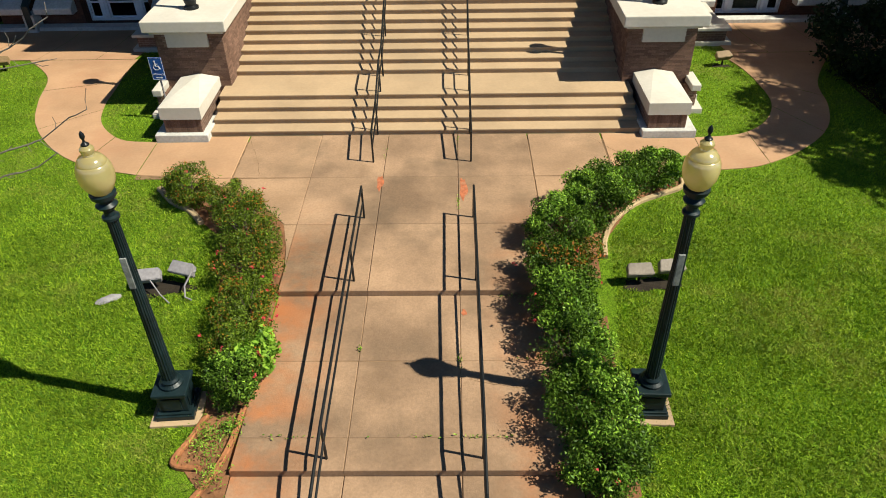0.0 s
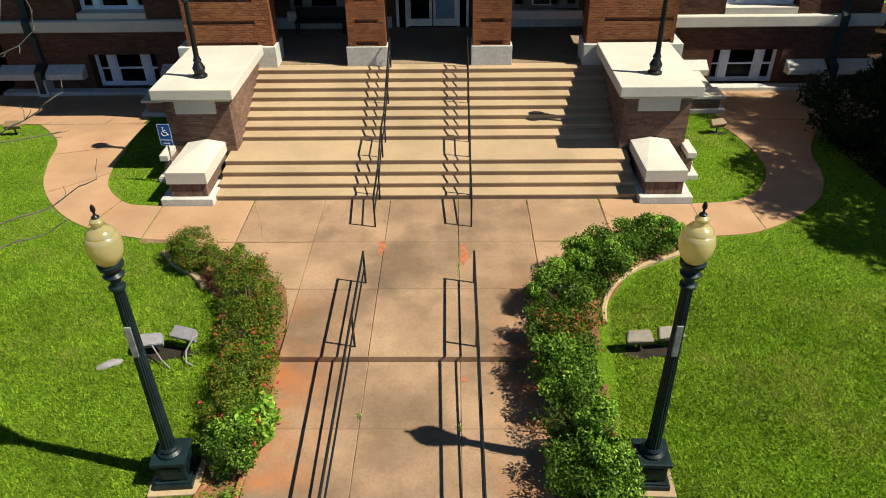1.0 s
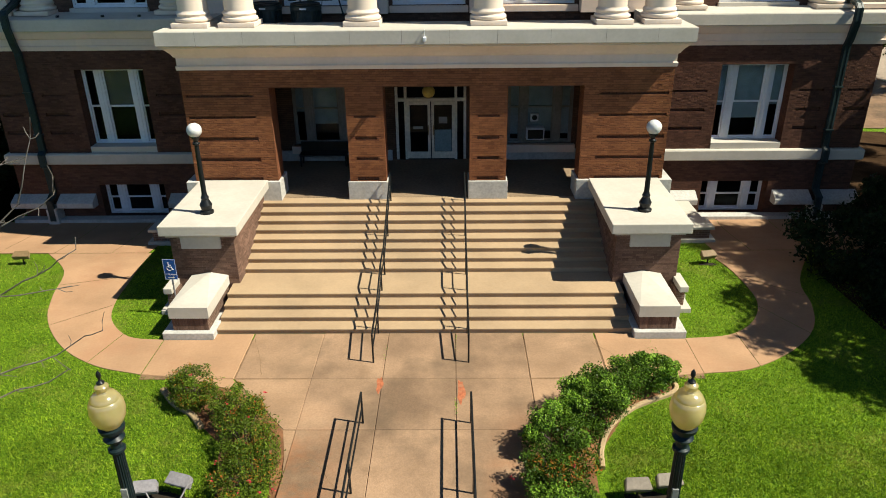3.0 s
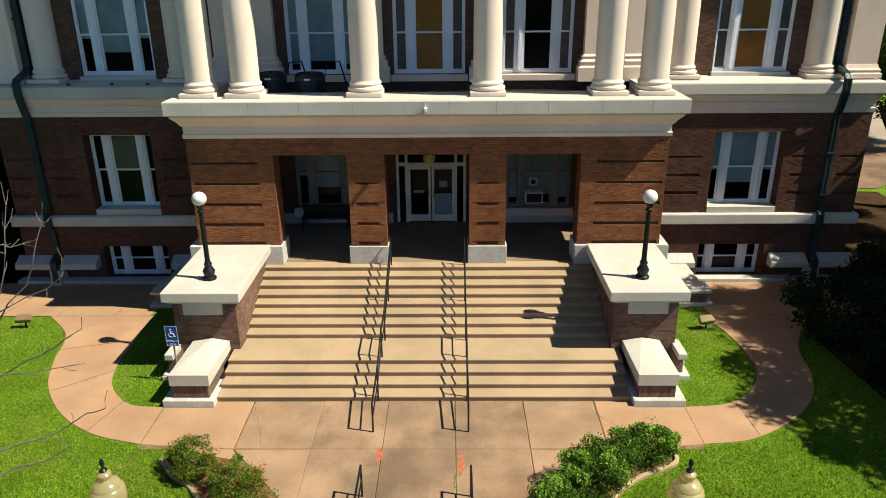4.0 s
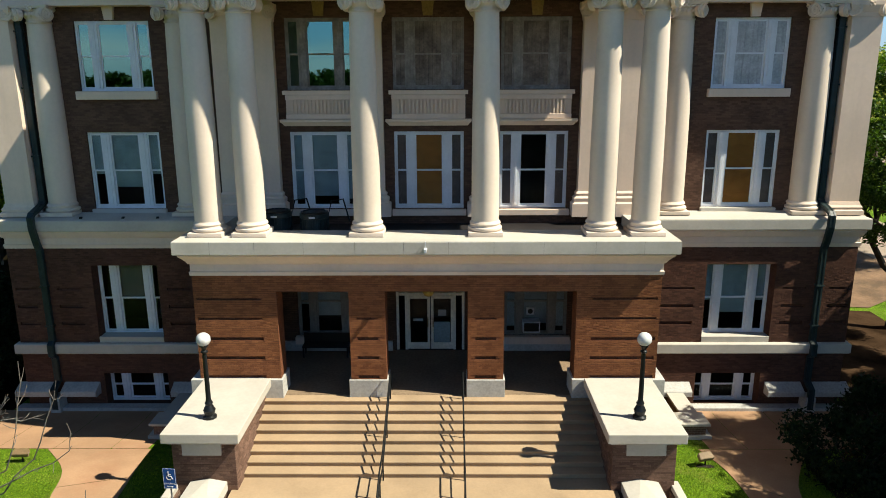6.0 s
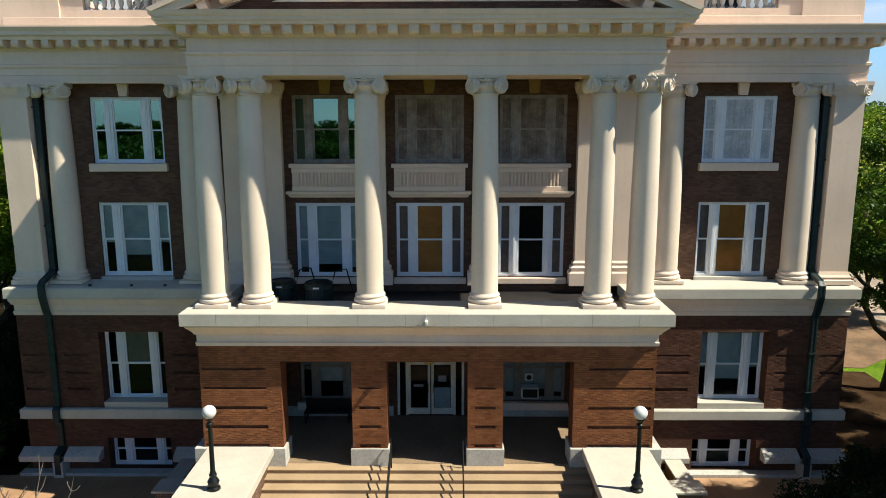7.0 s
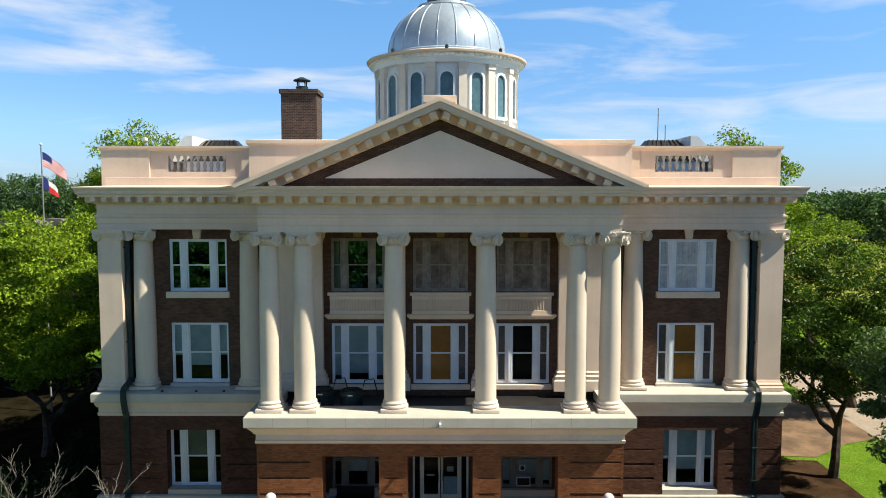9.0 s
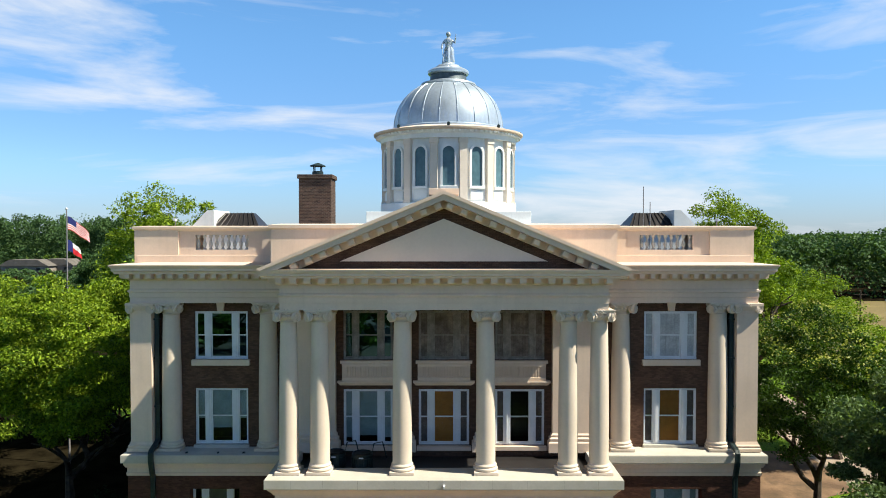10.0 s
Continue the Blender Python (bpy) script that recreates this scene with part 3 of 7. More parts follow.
part("attic_coping", swept([(-8.3, 27.4), (-8.3, 24.65), (8.3, 24.65), (8.3, 27.4)], [(-0.4, 18.62), (0.02, 18.62), (0.1, 18.7), (0.1, 18.84), (-0.4, 18.9)]), CREAM, house)


# windows
def window(x0, x1, z0, z1, y, fill, paint=None, sill=True, parent=None, deep=0.16):
    """Three-light window: a wide double-hung sash between two narrow ones. fill: what closes it, light by light."""
    paint = paint or WINDOWPAINT
    w = new("window")
    w.parent = parent or house
    tagged(w, {"plain": "white three-light sash window with dark glass", "blind": "white three-light sash window with pale blind half down", "board": "white three-light window boarded in brown",
               "grey": "window closed with weathered grey boards", "white": "window closed with white painted boards", "full": "white three-light sash window with pale blind", "dull": "white three-light sash window with dull taupe blind half down", "pink": "white three-light sash window with dull pink blinds"}[fill])
    W, H = x1 - x0, z1 - z0
    f = bmesh.new()
    e = 0.075
    for a, b, c, d in ((x0, x0 + e, z0, z1), (x1 - e, x1, z0, z1), (x0 + e, x1 - e, z1 - e, z1), (x0 + e, x1 - e, z0, z0 + 0.09)):
        box(f, a, b, y, y + deep, c, d, 0.008)
    m1, m2 = x0 + 0.185 * W, x0 + 0.295 * W
    m3, m4 = x1 - 0.295 * W, x1 - 0.185 * W
    for a, b in ((m1, m2), (m3, m4)):
        box(f, a, b, y - 0.02, y + deep, z0 + 0.09, z1 - e, 0.012)
        box(f, a + 0.1, b - 0.1, y - 0.045, y - 0.015, z0 + 0.1, z1 - e - 0.02, 0.008)
    part("frame", f, paint, w)
    zm = z0 + 0.5 * H
    for k, (a, b) in enumerate(((x0 + e, m1), (m2, m3), (m4, x1 - e))):
        sh = bmesh.new()
        t = 0.045 if k != 1 else 0.06
        for c, d, yy in ((zm - 0.03, z1 - e, y + 0.03), (z0 + 0.09, zm + 0.03, y + 0.07)):
            box(sh, a, a + t, yy, yy + 0.045, c, d)
            box(sh, b - t, b, yy, yy + 0.045, c, d)
            box(sh, a + t, b - t, yy, yy + 0.045, c, c + 0.06)
            box(sh, a + t, b - t, yy, yy + 0.045, d - 0.06, d)
        part("sash", sh, paint, w)
        for c, d, yy in ((zm + 0.03, z1 - e - 0.06, y + 0.05), (z0 + 0.15, zm - 0.03, y + 0.09)):
            if fill in ("grey", "white"):
                k_ = max(2, round((b - a) / 0.17))
                for j in range(k_):
                    p0, p1 = a + t + (b - a - 2 * t) * j / k_, a + t + (b - a - 2 * t) * (j + 1) / k_
                    part("board", boxed(p0 + 0.004, p1 - 0.004, yy - 0.012 + 0.006 * (j % 2), yy + 0.03, c, d), BOARD_GREY if fill == "grey" else BOARD_WHITE, w)
            else:
                gl = boxed(a + t, b - t, -0.004, 0.004, 0.0, d - c)
                # old panes lean back a little in their putty
                bmesh.ops.transform(gl, matrix=Matrix.Translation((0, yy, c)) @ Matrix.Rotation(radians(-0.5 if z0 > 11 else 0.0), 4, "X"), verts=gl.verts)
                g = part("pane", gl, OLDGLASS if z0 > 11 else GLASS, w)
                g.visible_shadow = False
        if fill in ("blind", "full", "board", "pink") or (fill == "dull" and k == 1):
            low = {"blind": zm - 0.22 * H if k == 1 else zm - 0.05 * H, "full": z0 + (0.16 * H if k == 1 else 0.12 * H), "dull": zm - 0.02 * H, "board": z0 + 0.1, "pink": z0 + 0.1}[fill]
            mat = TAUPE if fill == "dull" else BLIND if fill in ("blind", "full") else (CURTAIN if k != 1 else BOARD_TAN)
            if not (fill == "pink" and k == 1):
                part("blind", boxed(a + 0.02, b - 0.02, y + 0.115, y + 0.13, low, z1 - e), mat, w)
    if sill:
        part("sill", boxed(x0 - 0.12, x1 + 0.12, y - 0.3, y + 0.05, z0 - 0.3, z0, 0.02), CREAM, w, "cream stone sill")
    return w


def leader(x, line):
    """A flat-sided downpipe with two raised ribs on its face, along points (y, z)."""
    bm = bmesh.new()
    for half, out, at in ((0.12, 0.075, 0.0), (0.022, 0.092, -0.07), (0.022, 0.092, 0.07)):
        pts = [Vector(p) for p in line]
        rings = []
        for i, p in enumerate(pts):
            d = (pts[min(i + 1, len(pts) - 1)] - pts[max(i - 1, 0)]).normalized()
            n_ = Vector((d.y, -d.x)) * (1 if d.y < 0 else -1)
            rings.append([bm.verts.new((x + at + u, p.x + n_.x * o, p.y + n_.y * o)) for u, o in ((-half, out), (half, out), (half, -0.06), (-half, -0.06))])
        for a, b in zip(rings, rings[1:]):
            for k in range(4):
                bm.faces.new((a[k], a[(k + 1) % 4], b[(k + 1) % 4], b[k]))
        bm.faces.new(rings[0][::-1])
        bm.faces.new(rings[-1])
    return bm


# window openings of the two wings, not quite mirrored: upper storeys, then the lower one
WX = {-1: (10.17, 12.92), 1: (10.37, 13.12)}
W1 = {-1: (10.42, 12.95), 1: (10.52, 13.13)}
fills = {(-1, 3): "plain", (-1, 2): "blind", (-1, 1): "dull", (1, 3): "white", (1, 2): "board", (1, 1): "blind"}
for s in (-1, 1):
    m = lambda a, b: mirror(s, a, b)
    X1, XU = m(*W1[s]), m(*WX[s])
    low_holes = [(*X1, 2.5, 5.42), (*m(10.42, 12.95), -0.38, 1.0)]
    xa, xb = m(7.7, 16.02)
    part("wing_lower_wall", panel_wall(xa, xb, -0.6, 6.12, 26.6, 27.15, low_holes), BRICK_WING, house, "brown-red brick wall coloured darker for shade")
    gr = [(*m(p, q), z0, z1) for z0, z1 in WING_GROOVES for p, q in ((7.9, 10.1), (13.45, 14.35), (15.2, 15.98))]
    xa, xb = m(7.7, 16.1)
    part("wing_brick_face", panel_wall(xa, xb, -0.6, 6.12, 26.52, 26.6, low_holes + gr), BRICK_WING, house, "brown-red brick face with sunk slots, coloured darker for shade")
    window(*X1, 2.5, 5.42, 27.03, fills[s, 1], sill=False)
    part("window_apron", boxed(X1[0] + 0.003, X1[1] - 0.003, 26.5, 27.04, 2.3, 2.53, 0.01), CAPSTONE, house, "cream stone sill")
    window(*m(10.42, 12.95), -0.38, 1.0, 27.0, "plain", sill=False)

    def line(y, x=16.1, x0=7.7):
        return [(x0, y), (x, y), (x, 60.0)] if s > 0 else [(-x, 60.0), (-x, y), (-x0, y)]
    part("belt_course", swept(line(26.52), [(-0.2, 1.86), (0.12, 1.86), (0.17, 1.9), (0.17, 2.24), (0.14, 2.28), (-0.2, 2.32)]), CAPSTONE, house, "cream stone belt course")
    for p, q in ((7.7, 10.2), (13.15, 14.55), (14.95, 16.35)):
        a, b = m(p, q)
        part("base_course", swept([(a, 26.53), (b, 26.53)], [(0.0, 0.16), (0.4, 0.16), (0.46, 0.2), (0.46, 0.38), (0.42, 0.42), (0.0, 0.64)]), WHITESTONE, house, "pale stone base course")
    a, b = m(7.7, 16.4)
    part("base_plinth", boxed(a, b, 26.1, 26.53, -0.6, -0.3, 0.02), WHITESTONE, house)
    part("wing_moulding", swept(line(26.6, 16.05), [(-0.5, 6.1), (0.1, 6.1), (0.12, 6.25), (0.08, 6.28), (0.08, 6.5), (0.14, 6.53), (0.22, 6.7), (0.22, 6.79), (-0.5, 6.79)]), CREAM, house, "cream moulded band")
    part("wing_slab", swept(line(26.6, 16.05), [(-0.8, 6.79), (0.3, 6.79), (0.32, 6.82), (0.32, 7.17), (0.3, 7.21), (-0.2, 7.3), (-0.8, 7.34)]), CAPSTONE, house, "weathered stone ledge")
    xa, xb = m(7.4, 15.6)
    part("wing_upper_wall", panel_wall(xa, xb, 7.2, 14.95, 27.35, 27.8, [(*XU, 7.47, 10.4), (*XU, 11.9, 14.4)]), BRICK_DARK, house, "purple-brown brick wall")
    window(*XU, 7.47, 10.4, 27.45, fills[s, 2], sill=False)
    a, b = XU
    part("window_apron", boxed(a - 0.05, b + 0.05, 27.2, 27.5, 7.3, 7.47, 0.02), CAPSTONE, house)
    window(*XU, 11.9, 14.4, 27.45, fills[s, 3])
    c = sum(XU) / 2
    part("keystone", prism(bmesh.new(), [(c - 0.15, 14.42), (c + 0.15, 14.42), (c + 0.21, 14.9), (c - 0.21, 14.9)], 27.2, 27.4), CREAM, house)
    # corner pilaster and the two engaged columns
    a, b = m(14.92, 16.0)
    pil = part("corner_pilaster", boxed(a, b, 26.72, 28.2, 7.75, 14.4), CREAM, house, "cream square corner pilaster")
    part("pilaster_base", swept([(a, 27.8), (a, 26.72), (b, 26.72), (b, 27.8)], [(-0.2, 7.3), (0.16, 7.3), (0.16, 7.45), (0.1, 7.5), (0.12, 7.58), (0.06, 7.66), (0.02, 7.78), (-0.2, 7.78)]), CREAM, pil)
    part("pilaster_capital", swept([(a, 27.8), (a, 26.72), (b, 26.72), (b, 27.8)], [(-0.2, 14.35), (0.03, 14.35), (0.05, 14.5), (0.12, 14.62), (0.18, 14.74), (0.18, 14.88), (-0.2, 14.88)]), CREAM, pil)
    for sx, vx in ((-1, a + 0.02), (1, b - 0.02)):
        shared("volute", VOLUTE, Matrix.Translation((vx, 26.66, 14.58)) @ Matrix.Rotation(radians(sx * 25), 4, "Z") @ Matrix.Diagonal((sx, 1, 1, 1)), pil)
    fl = bmesh.new()
    for dx, dz, rad in ((0.0, -0.06, 0.06), (-0.07, -0.02, 0.05), (0.07, -0.02, 0.05), (-0.06, -0.13, 0.05), (0.06, -0.13, 0.05)):
        bmesh.ops.create_uvsphere(fl, u_segments=8, v_segments=6, radius=rad, matrix=Matrix.Translation(((a + b) / 2 + dx, 26.56, 14.86 + dz)))
    part("flower", fl, CREAM, pil, "", True)
    for x in (-14.07, -9.07) if s < 0 else (14.14, 9.13):
        column_at(pose(x, 27.22, 7.3) @ Matrix.Diagonal((1.1, 1.1, 1.0, 1)), COLUMN, "engaged_column", "cream engaged column with voluted capital")
    went = part("wing_entablature", swept(line(26.75, 16.0, 7.0), [(-0.6, 14.88), (0.0, 14.88), (0.0, 15.16), (0.03, 15.18), (0.03, 15.4), (0.09, 15.46), (0.09, 15.54), (0.0, 15.58), (0.0, 16.02), (0.1, 16.1), (-0.6, 16.1)]), CREAM, house, "cream frieze of the wing")
    part("wing_cornice", swept(line(26.75, 16.0, 7.0), [(-0.9, 16.1), (0.1, 16.1), (0.12, 16.38), (0.55, 16.38), (0.58, 16.48), (0.66, 16.54), (0.66, 16.66), (0.76, 16.8), (0.76, 16.85), (-0.9, 16.95)]), CREAM, house, "cream projecting cornice")
    for i in range(15):
        shared("dentil", DENT, pose(s * (8.3 + i * 0.545), 26.64, 16.385) @ Matrix.Diagonal((0.82, 0.95, 0.92, 1)), went)
    for i in range(8):
        shared("dentil", DENT, pose(s * 16.11, 26.9 + i * 0.545, 16.385, 0, 0, s * 90) @ Matrix.Diagonal((0.82, 0.95, 0.92, 1)), went)
    # parapet with a short balustrade
    xa, xb = m(8.2, 15.9)
    B = m(10.15, 12.9)
    par = part("parapet", panel_wall(xa, xb, 16.9, 18.58, 27.5, 27.85, [(*B, 17.58, 18.34)]), CREAM, house, "cream parapet with a balustraded opening")
    part("parapet_base", boxed(xa, xb, 27.38, 27.9, 16.9, 17.3, 0.02), CREAM, par)
    a, b = m(13.75, 16.02)
    part("parapet_corner", boxed(a, b, 27.4, 28.6, 16.9, 18.58), CREAM, par)
    a, b = m(8.2, 9.4)
    part("parapet_pier", boxed(a, b, 27.42, 27.9, 16.9, 18.58), CREAM, par)
    part("parapet_coping", swept(line(27.5, 15.95, 8.2), [(-0.4, 18.56), (0.08, 18.56), (0.14, 18.64), (0.18, 18.68), (0.18, 18.78), (-0.4, 18.82)]), CREAM, par)
    BAL = mesh_of("baluster", lathe(bmesh.new(), [(0.095, 0), (0.095, 0.06), (0.05, 0.09), (0.07, 0.16), (0.1, 0.28), (0.085, 0.38), (0.045, 0.5), (0.05, 0.58), (0.08, 0.62), (0.1, 0.68), (0.1, 0.76)], segs=14), WHITESTONE)
    for i in range(9):
        shared("baluster", BAL, pose(B[0] + 0.12 + i * (B[1] - B[0] - 0.24) / 8, 27.66, 17.58), par)
    part("wing_side_wall", boxed(*m(15.5, 16.0), 27.8, 60.0, -0.6, 16.9), BRICK_DARK, house)
    part("parapet_side", boxed(*m(15.6, 15.9), 28.6, 60.0, 16.9, 18.6), CREAM, par)
    # downpipe with its offset round the ledge
    x = s * 14.76
    dp = part("downpipe", boxed(x - 0.11, x + 0.11, 27.0, 27.2, 7.7, 16.0, 0.02), DOWNPIPE, house, "dark metal downpipe")
    b2 = leader(x, [(27.1, 7.85), (26.98, 7.7), (26.22, 7.46), (26.12, 7.36), (26.12, 6.95), (26.3, 6.3), (26.42, 6.05), (26.42, 2.42), (26.24, 2.28), (26.24, 1.86), (26.42, 1.72), (26.42, 0.72), (26.02, 0.5), (26.02, -0.3)])
    part("pipe_run", b2, DOWNPIPE, dp)
    for z in (3.0, 4.6, 9.5, 12.0, 14.0):
        part("pipe_strap", boxed(x - 0.15, x + 0.15, 26.3 if z < 7 else 26.97, 26.52 if z < 7 else 27.22, z, z + 0.06), DOWNPIPE, dp)
    part("pipe_shoe", boxed(x - 0.2, x + 0.2, 25.95, 26.5, -0.55, 0.2, 0.02), WHITESTONE, dp)

# small black clips left on the ledge
for x in (-13.1, -11.5, -10.2):
    part("ledge_clip", box(boxed(x - 0.05, x + 0.05, 26.5, 26.58, 7.22, 7.32, 0.015), x - 0.015, x + 0.015, 26.42, 26.52, 7.26, 7.29), IRON, house, "small black metal clip")

# centre: wall behind the columns
CW = [(-5.18, -2.64), (-1.3, 1.3), (2.64, 5.18)]
part("centre_upper_wall", panel_wall(-7.7, 7.7, 6.9, 15.1, 27.1, 27.6, [(a, b, z0, z1) for a, b in CW for z0, z1 in ((7.5, 10.4), (11.92, 14.45))]), BRICK_DARK, house, "dark brick wall behind the columns")
for (a, b), f2, f3 in zip(CW, ("full", "board", "pink"), ("plain", "grey", "grey")):
    window(a, b, 7.5, 10.4, 27.18, f2, sill=False)
    window(a, b, 11.92, 14.45, 27.18, f3, OLDPAINT, sill=False)
    part("window_apron", boxed(a - 0.1, b + 0.1, 26.9, 27.2, 7.25, 7.48, 0.02), CREAM, house)
    ap = part("spandrel_panel", boxed(a - 0.05, b + 0.05, 26.98, 27.12, 10.85, 11.75), CREAM, house, "cream fluted spandrel panel")
    part("spandrel_ledge", swept([(a - 0.12, 27.2), (a - 0.12, 26.98), (b + 0.12, 26.98), (b + 0.12, 27.2)], [(-0.1, 10.62), (0.02, 10.62), (0.1, 10.72), (0.16, 10.78), (0.16, 10.86), (-0.1, 10.86)]), CREAM, ap)
    part("spandrel_sill", boxed(a - 0.15, b + 0.15, 26.88, 27.2, 11.75, 11.9, 0.02), CREAM, ap)
    n = 17
    part("spandrel_rail", boxed(a - 0.05, b + 0.05, 26.88, 26.99, 11.57, 11.74, 0.02), CREAM, ap)
    part("spandrel_rail", boxed(a - 0.05, b + 0.05, 26.88, 26.99, 10.87, 11.05, 0.02), CREAM, ap)
    rib = mesh_of("rib", boxed(-0.036, 0.036, -0.085, 0.01, 0, 0.52, 0.015), CREAM, False)
    for i in range(n):
        shared("rib", rib, pose(a + 0.2 + i * (b - a - 0.4) / (n - 1), 26.98, 11.05), ap)
    c = (a + b) / 2
    part("keystone", prism(bmesh.new(), [(c - 0.17, 14.5), (c + 0.17, 14.5), (c + 0.22, 15.0), (c - 0.22, 15.0)], 26.98, 27.12), surface("ochre_stone", (0.45, 0.3, 0.1), 0.8), house)
for a, b, y in ((-7.75, -5.55, 26.75), (-2.28, -1.66, 26.85), (1.66, 2.28, 26.85), (5.55, 7.75, 26.75)):
    pl = part("wall_pilaster", boxed(a, b, y, 27.12, 7.3, 15.0), CREAM, house, "cream flat pilaster")
    part("pilaster_base", swept([(a, 27.1), (a, y), (b, y), (b, 27.1)], [(-0.1, 7.26), (0.22, 7.26), (0.22, 7.75), (0.14, 7.8), (0.16, 7.95), (0.06, 8.02), (0.08, 8.12), (0.0, 8.2), (-0.1, 8.2)]), CREAM, pl)
    for sx, vx in ((-1, a + 0.06), (1, b - 0.06)):
        shared("volute", VOLUTE, Matrix.Translation((vx, y - 0.08, 14.62)) @ Matrix.Rotation(radians(sx * 15), 4, "Z") @ Matrix.Diagonal((sx, 1, 1, 1)), pl)
    part("pilaster_capital", swept([(a, 27.1), (a, y), (b, y), (b, 27.1)], [(-0.1, 14.3), (0.03, 14.3), (0.05, 14.5), (0.14, 14.7), (0.14, 14.9), (-0.1, 14.9)]), CREAM, pl)

# porch back wall with the entrance doors, in dark brick for the recess shade
part("porch_back_wall", panel_wall(-7.0, 7.0, 1.5, 6.9, 26.95, 27.5, [(-5.2, -2.75, 2.42, 5.2), (-1.34, 1.34, 1.62, 5.2), (2.9, 5.35, 2.42, 5.2)]), BRICK_DARK, house, "brick wall in the porch, coloured dark for its shade")
part("porch_skirting", boxed(-6.9, -1.5, 26.86, 26.96, FLOOR, 2.2, 0.01), WHITESTONE, house)
part("porch_skirting", boxed(1.5, 6.9, 26.86, 26.96, FLOOR, 2.2, 0.01), WHITESTONE, house)
window(-5.2, -2.75, 2.42, 5.2, 27.02, "blind", SHADETRIM)
window(2.9, 5.35, 2.42, 5.2, 27.02, "full", SHADETRIM)
entry = new("entrance_doors")
entry.parent = house
tagged(entry, "pair of pale framed glass doors with sidelights and transom")
DOORPAINT = surface("pale_door_paint", (1.05, 0.97, 0.78), 0.5, 0.9, 1.06, 1, 10, 0.05)
f = bmesh.new()
for a, b, c, d in ((-1.34, -1.24, FLOOR, 5.2), (1.24, 1.34, FLOOR, 5.2), (-1.0, -0.9, FLOOR, 5.2), (0.9, 1.0, FLOOR, 5.2), (-0.9, 0.9, 4.05, 4.17), (-1.24, -1.0, 4.05, 4.17), (1.0, 1.24, 4.05, 4.17), (-1.24, 1.24, 5.1, 5.2)):
    box(f, a, b, 27.0, 27.16, c, d, 0.008)
part("door_frame", f, DOORPAINT, entry)
for s in (-1, 1):
    a, b = mirror(s, 0.02, 0.9)
    leaf = bmesh.new()
    for p, q, c, d in ((a, a + 0.1, FLOOR + 0.02, 4.03), (b - 0.1, b, FLOOR + 0.02, 4.03), (a + 0.1, b - 0.1, 3.91, 4.03), (a + 0.1, b - 0.1, FLOOR + 0.02, 2.08)):
        box(leaf, p, q, 27.04, 27.1, c, d, 0.006)
    lf = part("door_leaf", leaf, DOORPAINT, entry, "pale framed glass door leaf")
    part("pane", boxed(a + 0.1, b - 0.1, 27.065, 27.075, 2.08, 3.91), GLASS, lf).visible_shadow = False
    h = bmesh.new()
    x = s * 0.1
    tube(h, [(x, 27.04, 2.75), (x, 26.96, 2.78), (x, 26.96, 3.1), (x, 27.04, 3.13)], 0.018, 8)
    part("door_handle", h, surface("worn_brass", (0.5, 0.36, 0.16), 0.35, metal=1.0), lf, "worn brass pull handle")
    p = part("pane", boxed(*mirror(s, 1.0, 1.24), 27.07, 27.08, FLOOR + 0.1, 4.05), GLASS, entry)
    p.visible_shadow = False
part("lower_panel", boxed(0.14, 0.78, 27.055, 27.064, 2.1, 2.95), surface("pale_blue_panel", (0.3, 0.42, 0.45), 0.5), entry, "pale blue sheet inside the door glass")
part("notice", boxed(0.3, 0.62, 27.05, 27.06, 3.2, 3.45), BLIND, entry, "white paper notice")
part("notice", boxed(-0.68, -0.3, 27.05, 27.06, 2.98, 3.08), BLIND, entry, "narrow paper notice")

# floors and partition that close the rooms off, coloured dark as unlit rooms
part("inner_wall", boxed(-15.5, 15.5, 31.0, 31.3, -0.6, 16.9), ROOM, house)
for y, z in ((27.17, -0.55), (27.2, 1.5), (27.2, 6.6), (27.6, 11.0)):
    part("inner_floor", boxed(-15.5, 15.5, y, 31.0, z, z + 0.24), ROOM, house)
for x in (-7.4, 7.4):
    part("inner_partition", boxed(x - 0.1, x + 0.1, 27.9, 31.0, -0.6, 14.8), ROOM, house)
part("rear_wall", boxed(-16, 16, 59.5, 60, -0.6, 18.6), BRICK_DARK, house)
part("flat_roof", boxed(-15.6, 15.6, 27.8, 59.6, 16.5, 16.75), ROOFMETAL, house)

# chimney
ch = part("chimney", boxed(-7.62, -5.92, 28.0, 29.5, 16.7, 21.3), BRICK_SOOTY, house, "tall dark brick chimney")
part("chimney_cap", boxed(-7.7, -5.84, 27.92, 29.58, 21.3, 21.52, 0.02), BRICK_SOOTY, ch)
cb = bmesh.new()
lathe(cb, [(0.3, 21.52), (0.3, 21.72), (0.28, 21.72), (0.28, 21.74)], -6.75, 28.75, 16)
for k in range(4):
    a = radians(45 + 90 * k)
    tube(cb, [(-6.75 + 0.26 * math.cos(a), 28.75 + 0.26 * math.sin(a), 21.72), (-6.75 + 0.26 * math.cos(a), 28.75 + 0.26 * math.sin(a), 22.02)], 0.03, 6)
lathe(cb, [(0.42, 22.00), (0.42, 22.04), (0.1, 22.18), (0.05, 22.18)], -6.75, 28.75, 16)
part("chimney_cowl", cb, DOWNPIPE, ch, "dark metal cowl")

